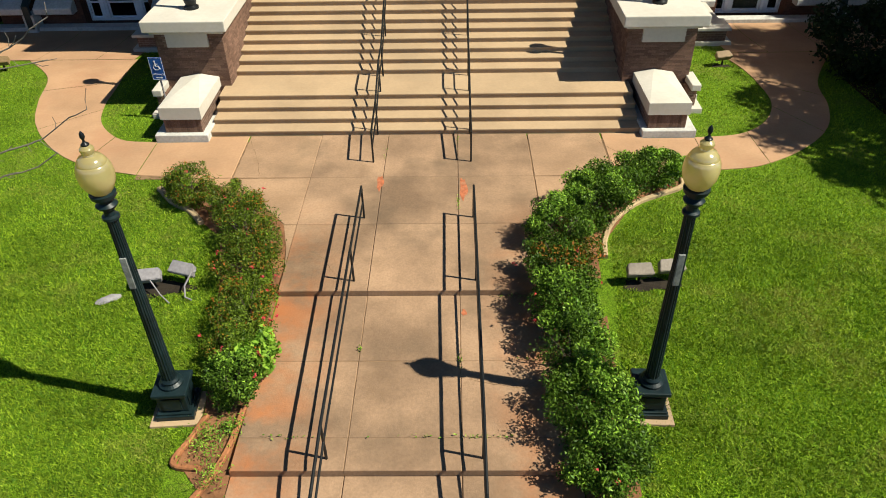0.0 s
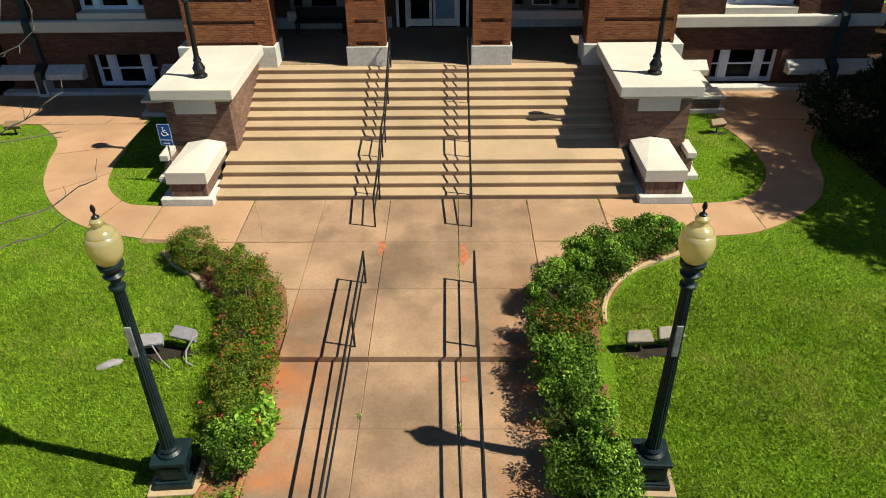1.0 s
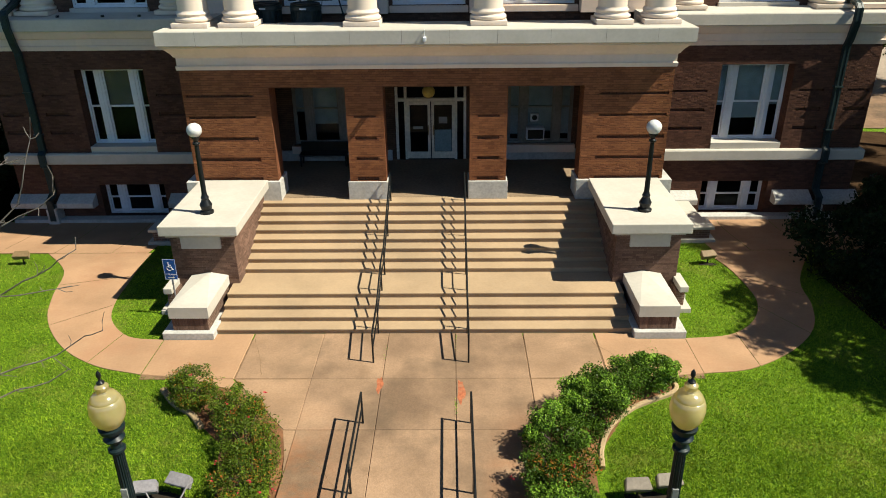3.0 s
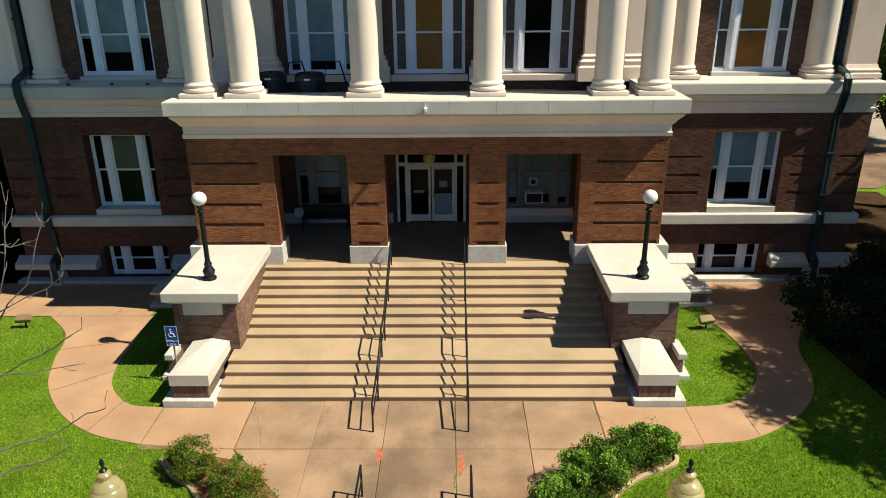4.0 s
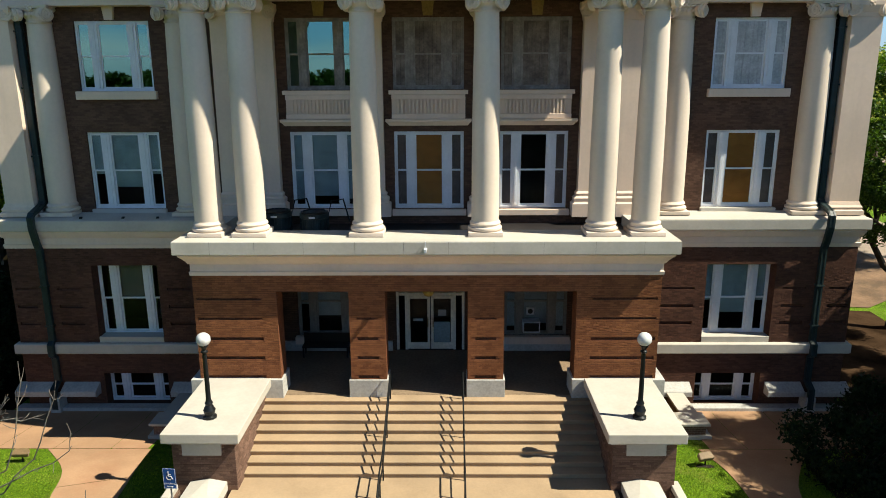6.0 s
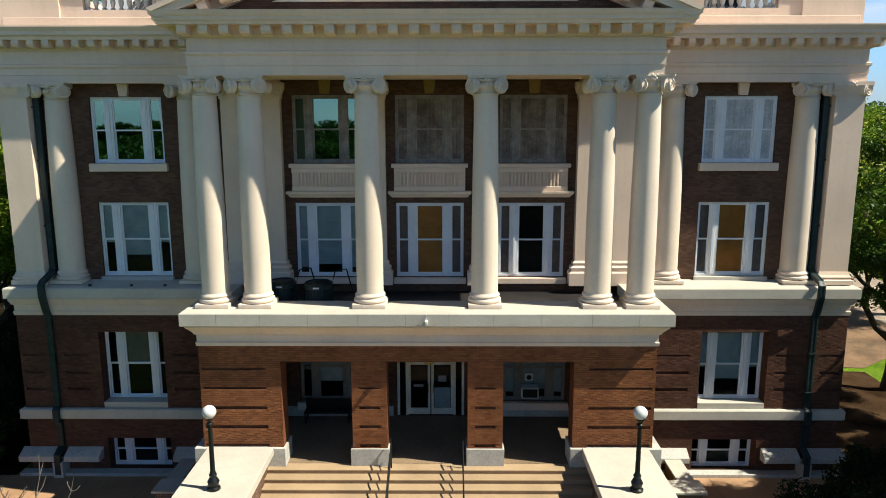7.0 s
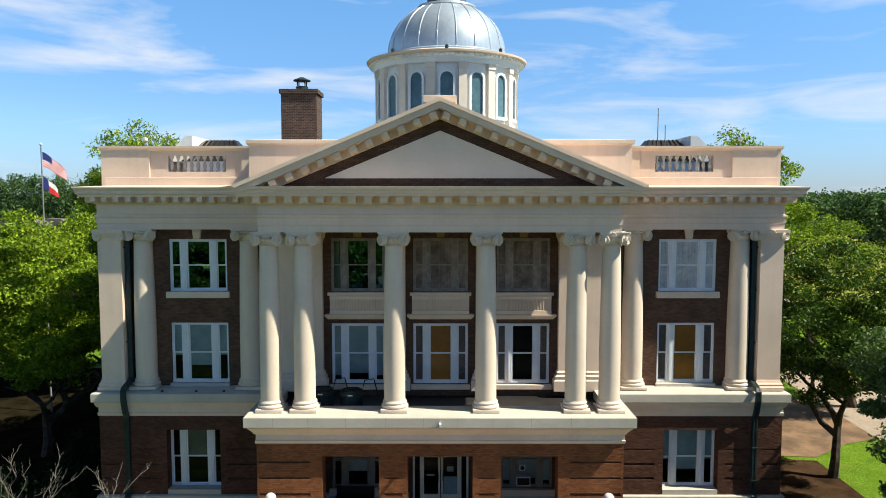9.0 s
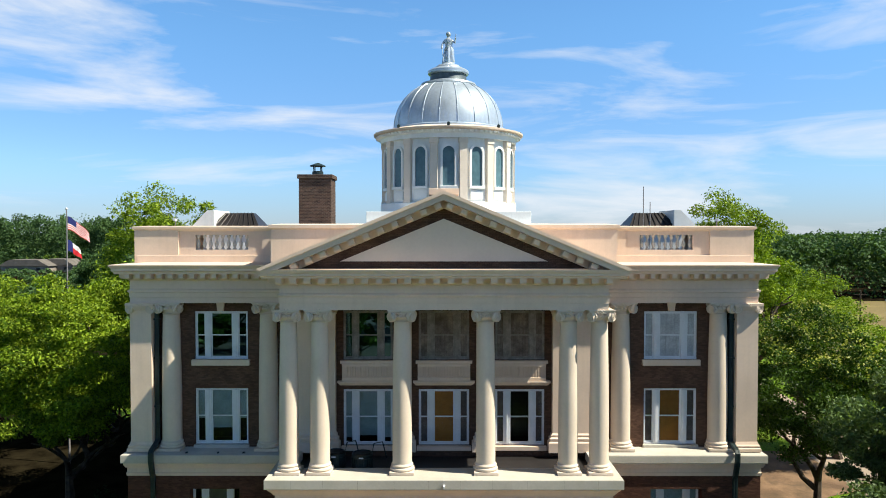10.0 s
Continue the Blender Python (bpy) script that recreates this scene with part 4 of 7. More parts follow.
# dome
DX, DY = 0.33, 46.0
drum = part("dome_drum", lathe(bmesh.new(), [(4.85, 16.7), (4.85, 25.3), (4.85, 25.72), (5.2, 25.78)], DX, DY, 60), DRUMWHITE, house, "white round drum below the dome", True)
part("drum_base", boxed(DX - 6.9, DX + 6.9, DY - 6.6, DY + 6.6, 16.9, 19.5, 0.03), DRUMWHITE, drum)
part("drum_base", boxed(DX - 5.75, DX + 5.75, DY - 5.6, DY + 5.6, 19.4, 20.35, 0.03), DRUMWHITE, drum)
part("drum_plinth", lathe(bmesh.new(), [(5.22, 20.3), (5.22, 21.0), (5.15, 21.06), (5.0, 21.1)], DX, DY, 60), DRUMWHITE, drum, "", True)
part("drum_cornice", lathe(bmesh.new(), [(5.3, 26.12), (5.62, 26.14), (5.72, 26.2), (5.74, 26.32), (4.6, 26.6), (4.6, 26.2)], DX, DY, 72), CREAM, drum, "thin cream round cornice", True)
part("drum_frieze", lathe(bmesh.new(), [(4.9, 25.58), (5.2, 25.6), (5.22, 25.9), (5.4, 26.0), (5.5, 26.12), (4.9, 26.14)], DX, DY, 72), DRUMWHITE, drum, "white band below the cornice", True)
tooth = mesh_of("drum_dentil", boxed(-0.07, 0.07, -5.56, -5.2, 25.98, 26.12), DRUMWHITE, False)
for k in range(90):
    shared("drum_dentil", tooth, Matrix.Translation((DX, DY, 0)) @ Matrix.Rotation(radians(4 * k), 4, "Z"), drum)
part("dome_foot", lathe(bmesh.new(), [(4.42, 26.3), (4.5, 26.5), (4.46, 26.72), (4.32, 26.8), (4.2, 26.82)], DX, DY, 64), SILVER, drum, "rolled metal ring below the dome", True)
pil_me = mesh_of("drum_pilaster", box(box(boxed(-0.27, 0.27, -5.12, -4.75, 21.0, 25.2), -0.32, 0.32, -5.18, -4.75, 25.2, 25.6, 0.03), -0.32, 0.32, -5.18, -4.75, 20.9, 21.2, 0.02), DRUMCREAM, False)


def arch(bm, hw, z0, z1, y0, y1, segs=12):
    pts = [(-hw, z0), (hw, z0)] + [(hw * math.cos(math.pi * i / segs), z1 - hw + hw * math.sin(math.pi * i / segs)) for i in range(segs + 1)]
    return prism(bm, pts, y0, y1)


def arch_ring(bm, hw, z0, z1, t, y0, y1, segs=12):
    o = [(hw + t, z0)] + [((hw + t) * math.cos(math.pi * i / segs), z1 - hw + (hw + t) * math.sin(math.pi * i / segs)) for i in range(segs + 1)] + [(-hw - t, z0)]
    i_ = [(hw, z0)] + [(hw * math.cos(math.pi * i / segs), z1 - hw + hw * math.sin(math.pi * i / segs)) for i in range(segs + 1)] + [(-hw, z0)]
    for k in range(len(o) - 1):
        prism(bm, [o[k], o[k + 1], i_[k + 1], i_[k]], y0, y1)
    return bm


DRUMGLASS = surface("blue_grey_drum_glass", (0.12, 0.22, 0.26), 0.08, 0.8, 1.2, 0.4, 3, 0.0)
win_me = mesh_of("drum_glass", arch(bmesh.new(), 0.42, 22.2, 25.0, -4.88, -4.7), DRUMGLASS, False)
ring_me = mesh_of("drum_window_frame", box(arch_ring(bmesh.new(), 0.42, 22.2, 25.0, 0.16, -5.0, -4.7), -0.62, 0.62, -5.06, -4.7, 22.0, 22.2, 0.02), DRUMWHITE, False)
pan_me = mesh_of("drum_panel", boxed(-0.5, 0.5, -4.93, -4.7, 21.25, 21.85, 0.03), DRUMWHITE, False)
for k in range(15):
    m = Matrix.Translation((DX, DY, 0)) @ Matrix.Rotation(radians(24 * k), 4, "Z")
    shared("drum_pilaster", pil_me, m @ Matrix.Rotation(radians(12), 4, "Z"), drum)
    shared("drum_glass", win_me, m, drum, "blue-grey arched glass")
    shared("drum_window_frame", ring_me, m, drum)
    shared("drum_panel", pan_me, m, drum)
prof = [(4.3, 26.5), (4.3, 26.75)] + [(4.2 * math.cos(t) ** 0.9 + 0.0, 26.8 + 3.75 * math.sin(t)) for t in [radians(78) * i / 16 for i in range(17)]]
dome = part("dome", lathe(bmesh.new(), prof, DX, DY, 64), SILVER, house, "silver painted metal dome with raised seams", True)
for k in range(20):
    a = radians(18 * k + 9)
    b = bmesh.new()
    tube(b, [(DX + (r + 0.01) * math.cos(a), DY + (r + 0.01) * math.sin(a), z) for r, z in prof[1:16]], 0.035, 6)
    part("dome_seam", b, SILVER, dome)
part("cap_neck", lathe(bmesh.new(), [(1.5, 30.4), (1.42, 30.55), (1.38, 30.98), (1.3, 31.02)], DX, DY, 40), surface("dull_grey_metal", (0.14, 0.17, 0.19), 0.5, metal=0.4), dome, "dull dark neck below the cap", True)
part("dome_cap", lathe(bmesh.new(), [(1.3, 30.98), (1.5, 31.0), (1.58, 31.08), (1.58, 31.26), (1.5, 31.34), (1.25, 31.46), (1.02, 31.52), (0.98, 31.6), (0.82, 31.74), (0.5, 31.84), (0.45, 31.92), (0.3, 31.95)], DX, DY, 40), SILVER, dome, "stepped grey metal cap", True)
part("top_ring", lathe(bmesh.new(), [(2.1, 30.02), (2.18, 30.16), (2.1, 30.3), (1.4, 30.5)], DX, DY, 40), SILVER, dome, "", True)
drum.location.z = dome.location.z = -0.42
for a in (0, 50, 95, 140, 180, 230, 270, 310):
    part("cornice_bulb", lathe(bmesh.new(), [(0.05, 26.3), (0.12, 26.42), (0.12, 26.55), (0.04, 26.62)], DX + 5.55 * math.cos(radians(a)), DY + 5.55 * math.sin(radians(a)), 8), DOWNPIPE, drum)

# statue: one plain draped shape, with the folds of the robe as ridges
st = bmesh.new()
rows_ = []
for r, z, fold, lean in ((0.36, 31.46, 0.05, 0.0), (0.38, 31.6, 0.06, 0.0), (0.34, 31.95, 0.055, 0.01), (0.32, 32.3, 0.045, 0.03), (0.29, 32.6, 0.03, 0.04), (0.22, 32.82, 0.012, 0.03), (0.25, 33.0, 0.015, 0.01), (0.28, 33.16, 0.01, 0.0), (0.27, 33.3, 0.0, 0.0), (0.14, 33.42, 0.0, 0.0), (0.085, 33.47, 0.0, 0.01), (0.085, 33.54, 0.0, 0.01), (0.14, 33.62, 0.0, 0.01), (0.165, 33.74, 0.0, 0.01), (0.14, 33.85, 0.0, 0.01), (0.05, 33.92, 0.0, 0.01)):
    rows_.append([st.verts.new((DX + lean + 1.2 * (r + fold * math.sin(7 * a + z)) * math.cos(a), DY + 0.95 * (r + fold * math.sin(7 * a + z)) * math.sin(a), z)) for a in [2 * math.pi * i / 36 for i in range(36)]])
for a, b in zip(rows_, rows_[1:]):
    for i in range(36):
        st.faces.new((a[i], a[(i + 1) % 36], b[(i + 1) % 36], b[i]))
st.faces.new(rows_[0][::-1])
st.faces.new(rows_[-1])
tube(st, [(DX - 0.26, DY, 33.28), (DX - 0.46, DY - 0.08, 32.95), (DX - 0.5, DY - 0.2, 32.6)], 0.085, 8, 0.75)
tube(st, [(DX - 0.52, DY - 0.22, 32.75), (DX - 0.42, DY - 0.26, 32.1), (DX - 0.34, DY - 0.3, 31.5)], 0.035, 6)
tube(st, [(DX + 0.26, DY, 33.28), (DX + 0.5, DY - 0.1, 33.05), (DX + 0.56, DY - 0.22, 33.4)], 0.085, 8, 0.75)
tube(st, [(DX + 0.5, DY - 0.22, 33.1), (DX + 0.58, DY - 0.22, 33.7)], 0.03, 6)
tube(st, [(DX + 0.2, DY - 0.24, 33.2), (DX - 0.05, DY - 0.3, 32.8), (DX - 0.3, DY - 0.2, 32.45)], 0.06, 6, 1.2)
tagged(part("roof_statue", st, SILVER, None, "silver draped statue on top of the dome", True), category="statue")

# metal roof lanterns behind the parapets
for s in (-1, 1):
    rl = empty("roof_hatch", "dark standing-seam roof hatch with white end walls", "roof structure", group="roof hatches")
    x0, x1 = mirror(s, 10.8, 14.4)
    hip = bmesh.new()
    b4 = [hip.verts.new(p) for p in ((x0, 32.4, 18.4), (x1, 32.4, 18.4), (x1, 36.0, 18.4), (x0, 36.0, 18.4))]
    t4 = [hip.verts.new(p) for p in ((x0 + 0.9, 33.9, 19.7), (x1 - 0.9, 33.9, 19.7), (x1 - 0.9, 34.5, 19.7), (x0 + 0.9, 34.5, 19.7))]
    for i in range(4):
        hip.faces.new((b4[i], b4[(i + 1) % 4], t4[(i + 1) % 4], t4[i]))
    hip.faces.new(t4)
    hip.faces.new(b4[::-1])
    part("hipped_roof", hip, ROOFMETAL, rl)
    part("hatch_body", boxed(x0 + 0.1, x1 - 0.1, 32.5, 35.9, 16.7, 18.4), DRUMWHITE, rl)
    for i in range(8):
        xx = x0 + 0.3 + i * (x1 - x0 - 0.6) / 7
        xt = x0 + 1.0 + i * (x1 - x0 - 2.0) / 7
        part("seam", tube(bmesh.new(), [(xx, 32.36, 18.42), (xt, 33.88, 19.72)], 0.03, 5), ROOFMETAL, rl)
    rl.location = (s * 0.4, 2.0, 0.0)
    xo = s * 14.6
    part("white_end", prism(bmesh.new(), [(xo - s * 0.8, 19.85), (xo - s * 0.4, 19.85), (xo + s * 1.0, 18.4), (xo - s * 0.8, 18.4)], 32.6, 35.8), DRUMWHITE, rl, "white sloped end wall")


# ---- ground, paths, steps ----
def grid_axis(marks):
    out = []
    for a, b, step in marks:
        k = max(1, round((b - a) / step))
        out += [a + (b - a) * i / k for i in range(k)]
    return out + [marks[-1][1]]


gx = grid_axis([(-3000, -400, 400), (-400, -60, 34), (-60, -20, 5), (-20, 20, 1), (20, 60, 5), (60, 400, 34), (400, 3000, 400)])
gy = grid_axis([(-1500, -60, 200), (-60, 0, 6), (0, 30, 0.5), (30, 90, 6), (90, 400, 30), (400, 4500, 400)])
gm = bpy.data.meshes.new("ground")
verts = [(x, y, ground_z(x, y) - 0.012) for y in gy for x in gx]
nx = len(gx)
gm.from_pydata(verts, [], [(j * nx + i, j * nx + i + 1, (j + 1) * nx + i + 1, (j + 1) * nx + i) for j in range(len(gy) - 1) for i in range(nx - 1)])
gm.materials.append(TURF)
tagged(new("ground", gm), "mown green lawn reaching to the distance", "lawn", kind="structure")


def slab_of(name, pts, z_of, thick, material, parent):
    """A flat paving piece with its outline as plan points and rounded-off top edge."""
    bm = bmesh.new()
    c = sum((Vector(p) for p in pts), Vector((0, 0))) / len(pts)
    top = [bm.verts.new((x + (c.x - x) * 0.012, y + (c.y - y) * 0.012, z_of(x, y))) for x, y in pts]
    rim = [bm.verts.new((x, y, z_of(x, y) - 0.012)) for x, y in pts]
    low = [bm.verts.new((x, y, z_of(x, y) - thick)) for x, y in pts]
    bm.faces.new(top)
    for a, b in ((top, rim), (rim, low)):
        for i in range(len(pts)):
            j = (i + 1) % len(pts)
            bm.faces.new((a[i], b[i], b[j], a[j]))
    return part(name, bm, material, parent)


walkway = empty("front_walkway", "stained concrete front walkway in large slabs", "walkway", "structure")
LEVELS = [(17.12, 10.8, 0.012), (10.8, 6.75, -0.115), (6.75, 2.5, -0.24), (2.5, -14.0, -0.26)]
XS = [-2.72, -0.95, 0.87, 2.7]
gap = 0.0045
rows = {0: [17.12, 15.0, 13.05, 10.8], 1: [10.8, 9.04, 7.37, 6.75], 2: [6.75, 5.9, 4.2, 2.5], 3: [2.5, 0.5, -1.5, -4, -7, -10, -14]}
for lv, (ya, yb, z) in enumerate(LEVELS):
    for r in range(len(rows[lv]) - 1):
        y1, y0 = rows[lv][r], rows[lv][r + 1]
        for a, b in zip(XS, XS[1:]):
            slab_of("paving_slab", [(a + gap, y0 + gap), (b - gap, y0 + gap), (b - gap, y1 - gap), (a + gap, y1 - gap)], lambda x, y: z, 0.22, SLAB, walkway)
flat = lambda x, y: 0.012
for s in (-1, 1):
    for k, pts in enumerate(([(2.72, 15.02), (4.62, 15.02), (4.62, 17.1), (2.72, 17.1)], [(4.66, 15.02), (5.6, 15.02), (7.05, 15.2), (7.05, 16.8), (5.7, 16.8), (5.7, 17.1), (4.66, 17.1)],
                [(2.72, 13.06), (3.0, 13.06), (3.7, 13.9), (4.62, 14.98), (2.72, 14.98)], [(2.72, 11.6), (2.8, 12.2), (3.0, 13.03), (2.72, 13.03)], [(4.66, 14.98), (4.3, 14.5), (5.6, 14.85), (5.6, 14.98)])):
        slab_of("paving_slab", [(s * x, y) for x, y in (pts if s > 0 else pts[::-1])], flat, 0.2, PATH_RED if k in (1, 4) else SLAB_PALE, walkway)
bed = bmesh.new()
box(bed, -2.7, 2.69, 6.76, 10.79, -0.4, -0.126)
box(bed, -2.7, 2.69, 10.81, 17.1, -0.3, -0.014)
box(bed, 2.69, 7.04, 15.0, 16.82, -0.3, -0.004)
box(bed, -7.04, -2.7, 15.0, 16.82, -0.3, -0.004)
box(bed, 2.69, 4.4, 13.0, 15.0, -0.3, -0.006)
box(bed, -4.4, -2.7, 13.0, 15.0, -0.3, -0.006)
box(bed, -2.7, 2.69, -14, 6.74, -0.5, -0.27)
part("joint_bed", bed, JOINT, walkway, "dark dirt in the joints")

# cracks in the slabs
cg = np.random.default_rng(3)
for pts in ([(-4.6, 16.9), (-4.2, 15.9), (-4.0, 15.1)], [(-2.65, 12.2), (-2.0, 11.9), (-1.5, 11.1), (-1.4, 10.85)], [(4.3, 16.9), (5.0, 16.0), (5.4, 15.2)], [(1.0, 8.6), (1.8, 8.4), (2.6, 8.7)]):
    line_ = []
    for p, q in zip(pts, pts[1:]):
        for i in range(7):
            line_.append(Vector(p).lerp(Vector(q), i / 7) + Vector(cg.normal(size=2)) * 0.012)
    line_.append(Vector(pts[-1]))
    bm = bmesh.new()
    z = 0.0145 if pts[0][1] > 10.8 else -0.1125
    rows_ = []
    for i, p in enumerate(line_):
        d = (line_[min(i + 1, len(line_) - 1)] - line_[max(i - 1, 0)]).normalized()
        w = 0.002 + 0.007 * cg.random()
        rows_.append([bm.verts.new((p.x - d.y * w, p.y + d.x * w, z)), bm.verts.new((p.x + d.y * w, p.y - d.x * w, z))])
    for a, b in zip(rows_, rows_[1:]):
        bm.faces.new((a[0], a[1], b[1], b[0]))
    part("crack", bm, JOINT, walkway, "thin dirt-filled crack")

for s, inner, outer in ((1, [(7.05, 16.82), (8.3, 17.0), (9.2, 17.7), (9.75, 18.8), (9.8, 20.0), (9.65, 21.2), (9.3, 22.6)],
                         [(7.05, 15.2), (8.3, 15.4), (9.65, 16.2), (10.7, 17.3), (11.25, 18.6), (11.6, 20.2), (13.0, 22.6)]),
                        (-1, [(-7.05, 16.82), (-8.1, 17.0), (-8.95, 17.9), (-9.3, 19.0), (-9.4, 20.2), (-9.5, 21.3), (-9.6, 22.6)],
                         [(-7.05, 15.2), (-8.4, 15.6), (-9.7, 16.5), (-10.8, 17.9), (-11.4, 19.4), (-11.85, 21.0), (-13.2, 22.6)])):
    a, b = curve_line(inner, 5), curve_line(outer, 5)
    pw = empty("side_path", "reddish concrete path curving round the lawn", "path", "structure")
    k = 0
    cuts = [0, 6, 14, 22, len(a) - 1]
    for c0, c1 in zip(cuts, cuts[1:]):
        bm = bmesh.new()
        ra, rb, la, lb = [], [], [], []
        for i in range(c0, c1 + 1):
            for dst, p, dz in ((ra, a[i], 0.007), (rb, b[i], 0.007), (la, a[i], -0.15), (lb, b[i], -0.15)):
                sh = Vector((0, 0)) if i not in (c0, c1) else ((a[i + 1] - a[i]) if i == c0 else (a[i - 1] - a[i])).normalized() * 0.01
                dst.append(bm.verts.new((p.x + sh.x, p.y + sh.y, ground_z(p.x, p.y) + dz)))
        for i in range(len(ra) - 1):
            bm.faces.new((ra[i], ra[i + 1], rb[i + 1], rb[i]))
            bm.faces.new((ra[i], la[i], la[i + 1], ra[i + 1]))
            bm.faces.new((rb[i], rb[i + 1], lb[i + 1], lb[i]))
        part("paving_slab", bm, PATH_RED, pw)
    bm = bmesh.new()
    xs = [9.7, 11.0, 13.0, 15.0, 17.0, 24.0]
    for x0, x1 in zip(xs, xs[1:]):
        ys = [22.6, 23.5, 24.5, 25.4, 26.2]
        rowsv = [[bm.verts.new((s * x, y, ground_z(x, y) + 0.014)) for y in ys] for x in (x0 + 0.008, x1 - 0.008)]
        for i in range(4):
            bm.faces.new((rowsv[0][i], rowsv[1][i], rowsv[1][i + 1], rowsv[0][i + 1]))
    part("wall_path", bm, PATH_RED, pw)

# steps
def tread(w, y, depth, z0, z1):
    """One step: a riser under a slightly overhanging rounded nosing."""
    bm = boxed(-w, w, y + 0.006, y + depth, z0, z1 - 0.045)
    return box(bm, -w, w, y - 0.012, y + depth, z1 - 0.048, z1, 0.014)


stairs = empty("entrance_steps", "broad tan concrete entrance steps in two flights", "steps", "structure")
for i in range(4):
    y = 17.12 + 0.405 * i
    w = 5.68
    part("step", tread(w, y, 0.44 if i < 3 else 1.34, 0.15 * i - 0.1 * (i == 0), 0.15 * (i + 1)), STEP, stairs)
for i in range(8):
    y = 19.63 + 0.396 * i
    part("step", tread(5.5, y, 0.44 if i < 7 else 0.5, 0.6 + 0.15 * i, 0.6 + 0.15 * (i + 1)), STEP, stairs)
part("under_steps", boxed(-5.4, 5.4, 17.5, 22.6, -0.2, 0.13), STEP, stairs)
part("under_steps", boxed(-5.4, 5.4, 20.0, 22.6, 0.1, 0.58), STEP, stairs)
tagged(part("porch_floor", boxed(-7.0, 7.0, 22.86, 26.95, 1.5, FLOOR), PORCH), "tan concrete porch floor coloured darker for the porch shade", "floor", kind="structure")
tagged(part("porch_footing", boxed(-7.5, 7.5, 22.7, 26.9, -0.5, 1.5), BRICK_DARK), "brick footing below the porch", "footing", kind="structure")

# pedestals beside the steps
for s in (-1, 1):
    m = lambda a, b: mirror(s, a, b)
    pd = empty("step_pedestal", "tall brick stair pedestal with broad pale cap", "pedestal", group="stair pedestals")
    a, b = m(5.48, 7.32)
    part("brick_body", boxed(a, b, 18.98, 22.7, -0.2, 2.2), BRICK_PED, pd, "brown brick pedestal body")
    a, b = m(5.27, 7.52)
    part("cap", boxed(a, b, 18.7, 22.6, 2.24, 2.54, 0.025), CAPSTONE, pd, "broad pale stone cap")
    a, b = m(5.4, 7.4)
    part("cap_bed", boxed(a, b, 18.86, 22.6, 2.14, 2.24, 0.01), CAPSTONE, pd)
    a, b = m(5.86, 7.0)
    part("tablet", boxed(a, b, 18.9, 19.0, 1.76, 2.14, 0.01), CAPSTONE, pd, "plain cream stone tablet")
    a, b = m(7.2, 7.66)
    part("side_plinth", boxed(a, b, 18.9, 22.6, -0.2, 0.2, 0.02), CAPSTONE, pd)
    part("side_course", boxed(*m(7.25, 7.5), 18.3, 19.2, 0.6, 0.78, 0.02), CAPSTONE, pd)
    part("side_plinth", boxed(*m(7.09, 7.62), 18.2, 18.9, -0.2, 0.13, 0.02), CAPSTONE, pd)
    part("side_brick", boxed(*m(7.2, 7.44), 18.4, 19.15, 0.1, 0.6), BRICK_PED, pd)
    lw = empty("low_pedestal", "low brick pedestal with pale stone cap beside the steps", "pedestal", group="low pedestals")
    part("brick_body", boxed(*m(5.84, 6.82), 17.0, 18.98, 0.2, 0.6), BRICK_PED, lw)
    a, b = m(5.78, 6.86)
    c_ = bmesh.new()
    lo = [c_.verts.new(q) for q in ((a, 16.94, 0.6), (b, 16.94, 0.6), (b, 18.97, 0.6), (a, 18.97, 0.6))]
    hi = [c_.verts.new(q) for q in ((a, 16.94, 0.93), (b, 16.94, 0.93), (b, 18.97, 0.88), ((a + b) / 2, 18.97, 0.98), (a, 18.97, 0.88))]
    c_.faces.new(lo[::-1])
    for q in ((lo[0], lo[1], hi[1], hi[0]), (lo[1], lo[2], hi[2], hi[1]), (lo[2], lo[3], hi[4], hi[3], hi[2]), (lo[3], lo[0], hi[0], hi[4]), (hi[0], hi[1], hi[3]), (hi[1], hi[2], hi[3]), (hi[0], hi[3], hi[4])):
        c_.faces.new(q)
    bmesh.ops.bevel(c_, geom=[e for e in c_.edges if e.calc_face_angle(0) > 1.0], offset=0.02, segments=2, affect="EDGES")
    part("cap", c_, CAPSTONE, lw, "weathered pale stone cap with sloping top")
    part("plinth", boxed(*m(5.68, 7.08), 16.83, 18.97, -0.2, 0.2, 0.02), WHITESTONE, lw, "pale stone plinth")
    # stepped blocks behind the pedestal
    bl = empty("stepped_block", "stepped pale stone blocks beside the pedestal", "stone blocks", group="stone blocks")
    part("brick_body", boxed(*m(7.34, 9.9), 23.6, 24.4, -0.5, 0.27), BRICK_PED, bl)
    part("cap", boxed(*m(7.34, 10.02), 23.5, 24.46, 0.27, 0.36, 0.015), CAPSTONE, bl)
    part("foot", boxed(*m(7.34, 10.09), 23.48, 24.6, -0.6, -0.1, 0.02), CAPSTONE, bl)
    part("brick_body", boxed(*m(9.25, 9.75), 24.4, 26.08, -0.5, 0.27), BRICK_PED, bl)
    part("cap", boxed(*m(9.2, 9.85), 24.46, 26.08, 0.27, 0.36, 0.015), CAPSTONE, bl)


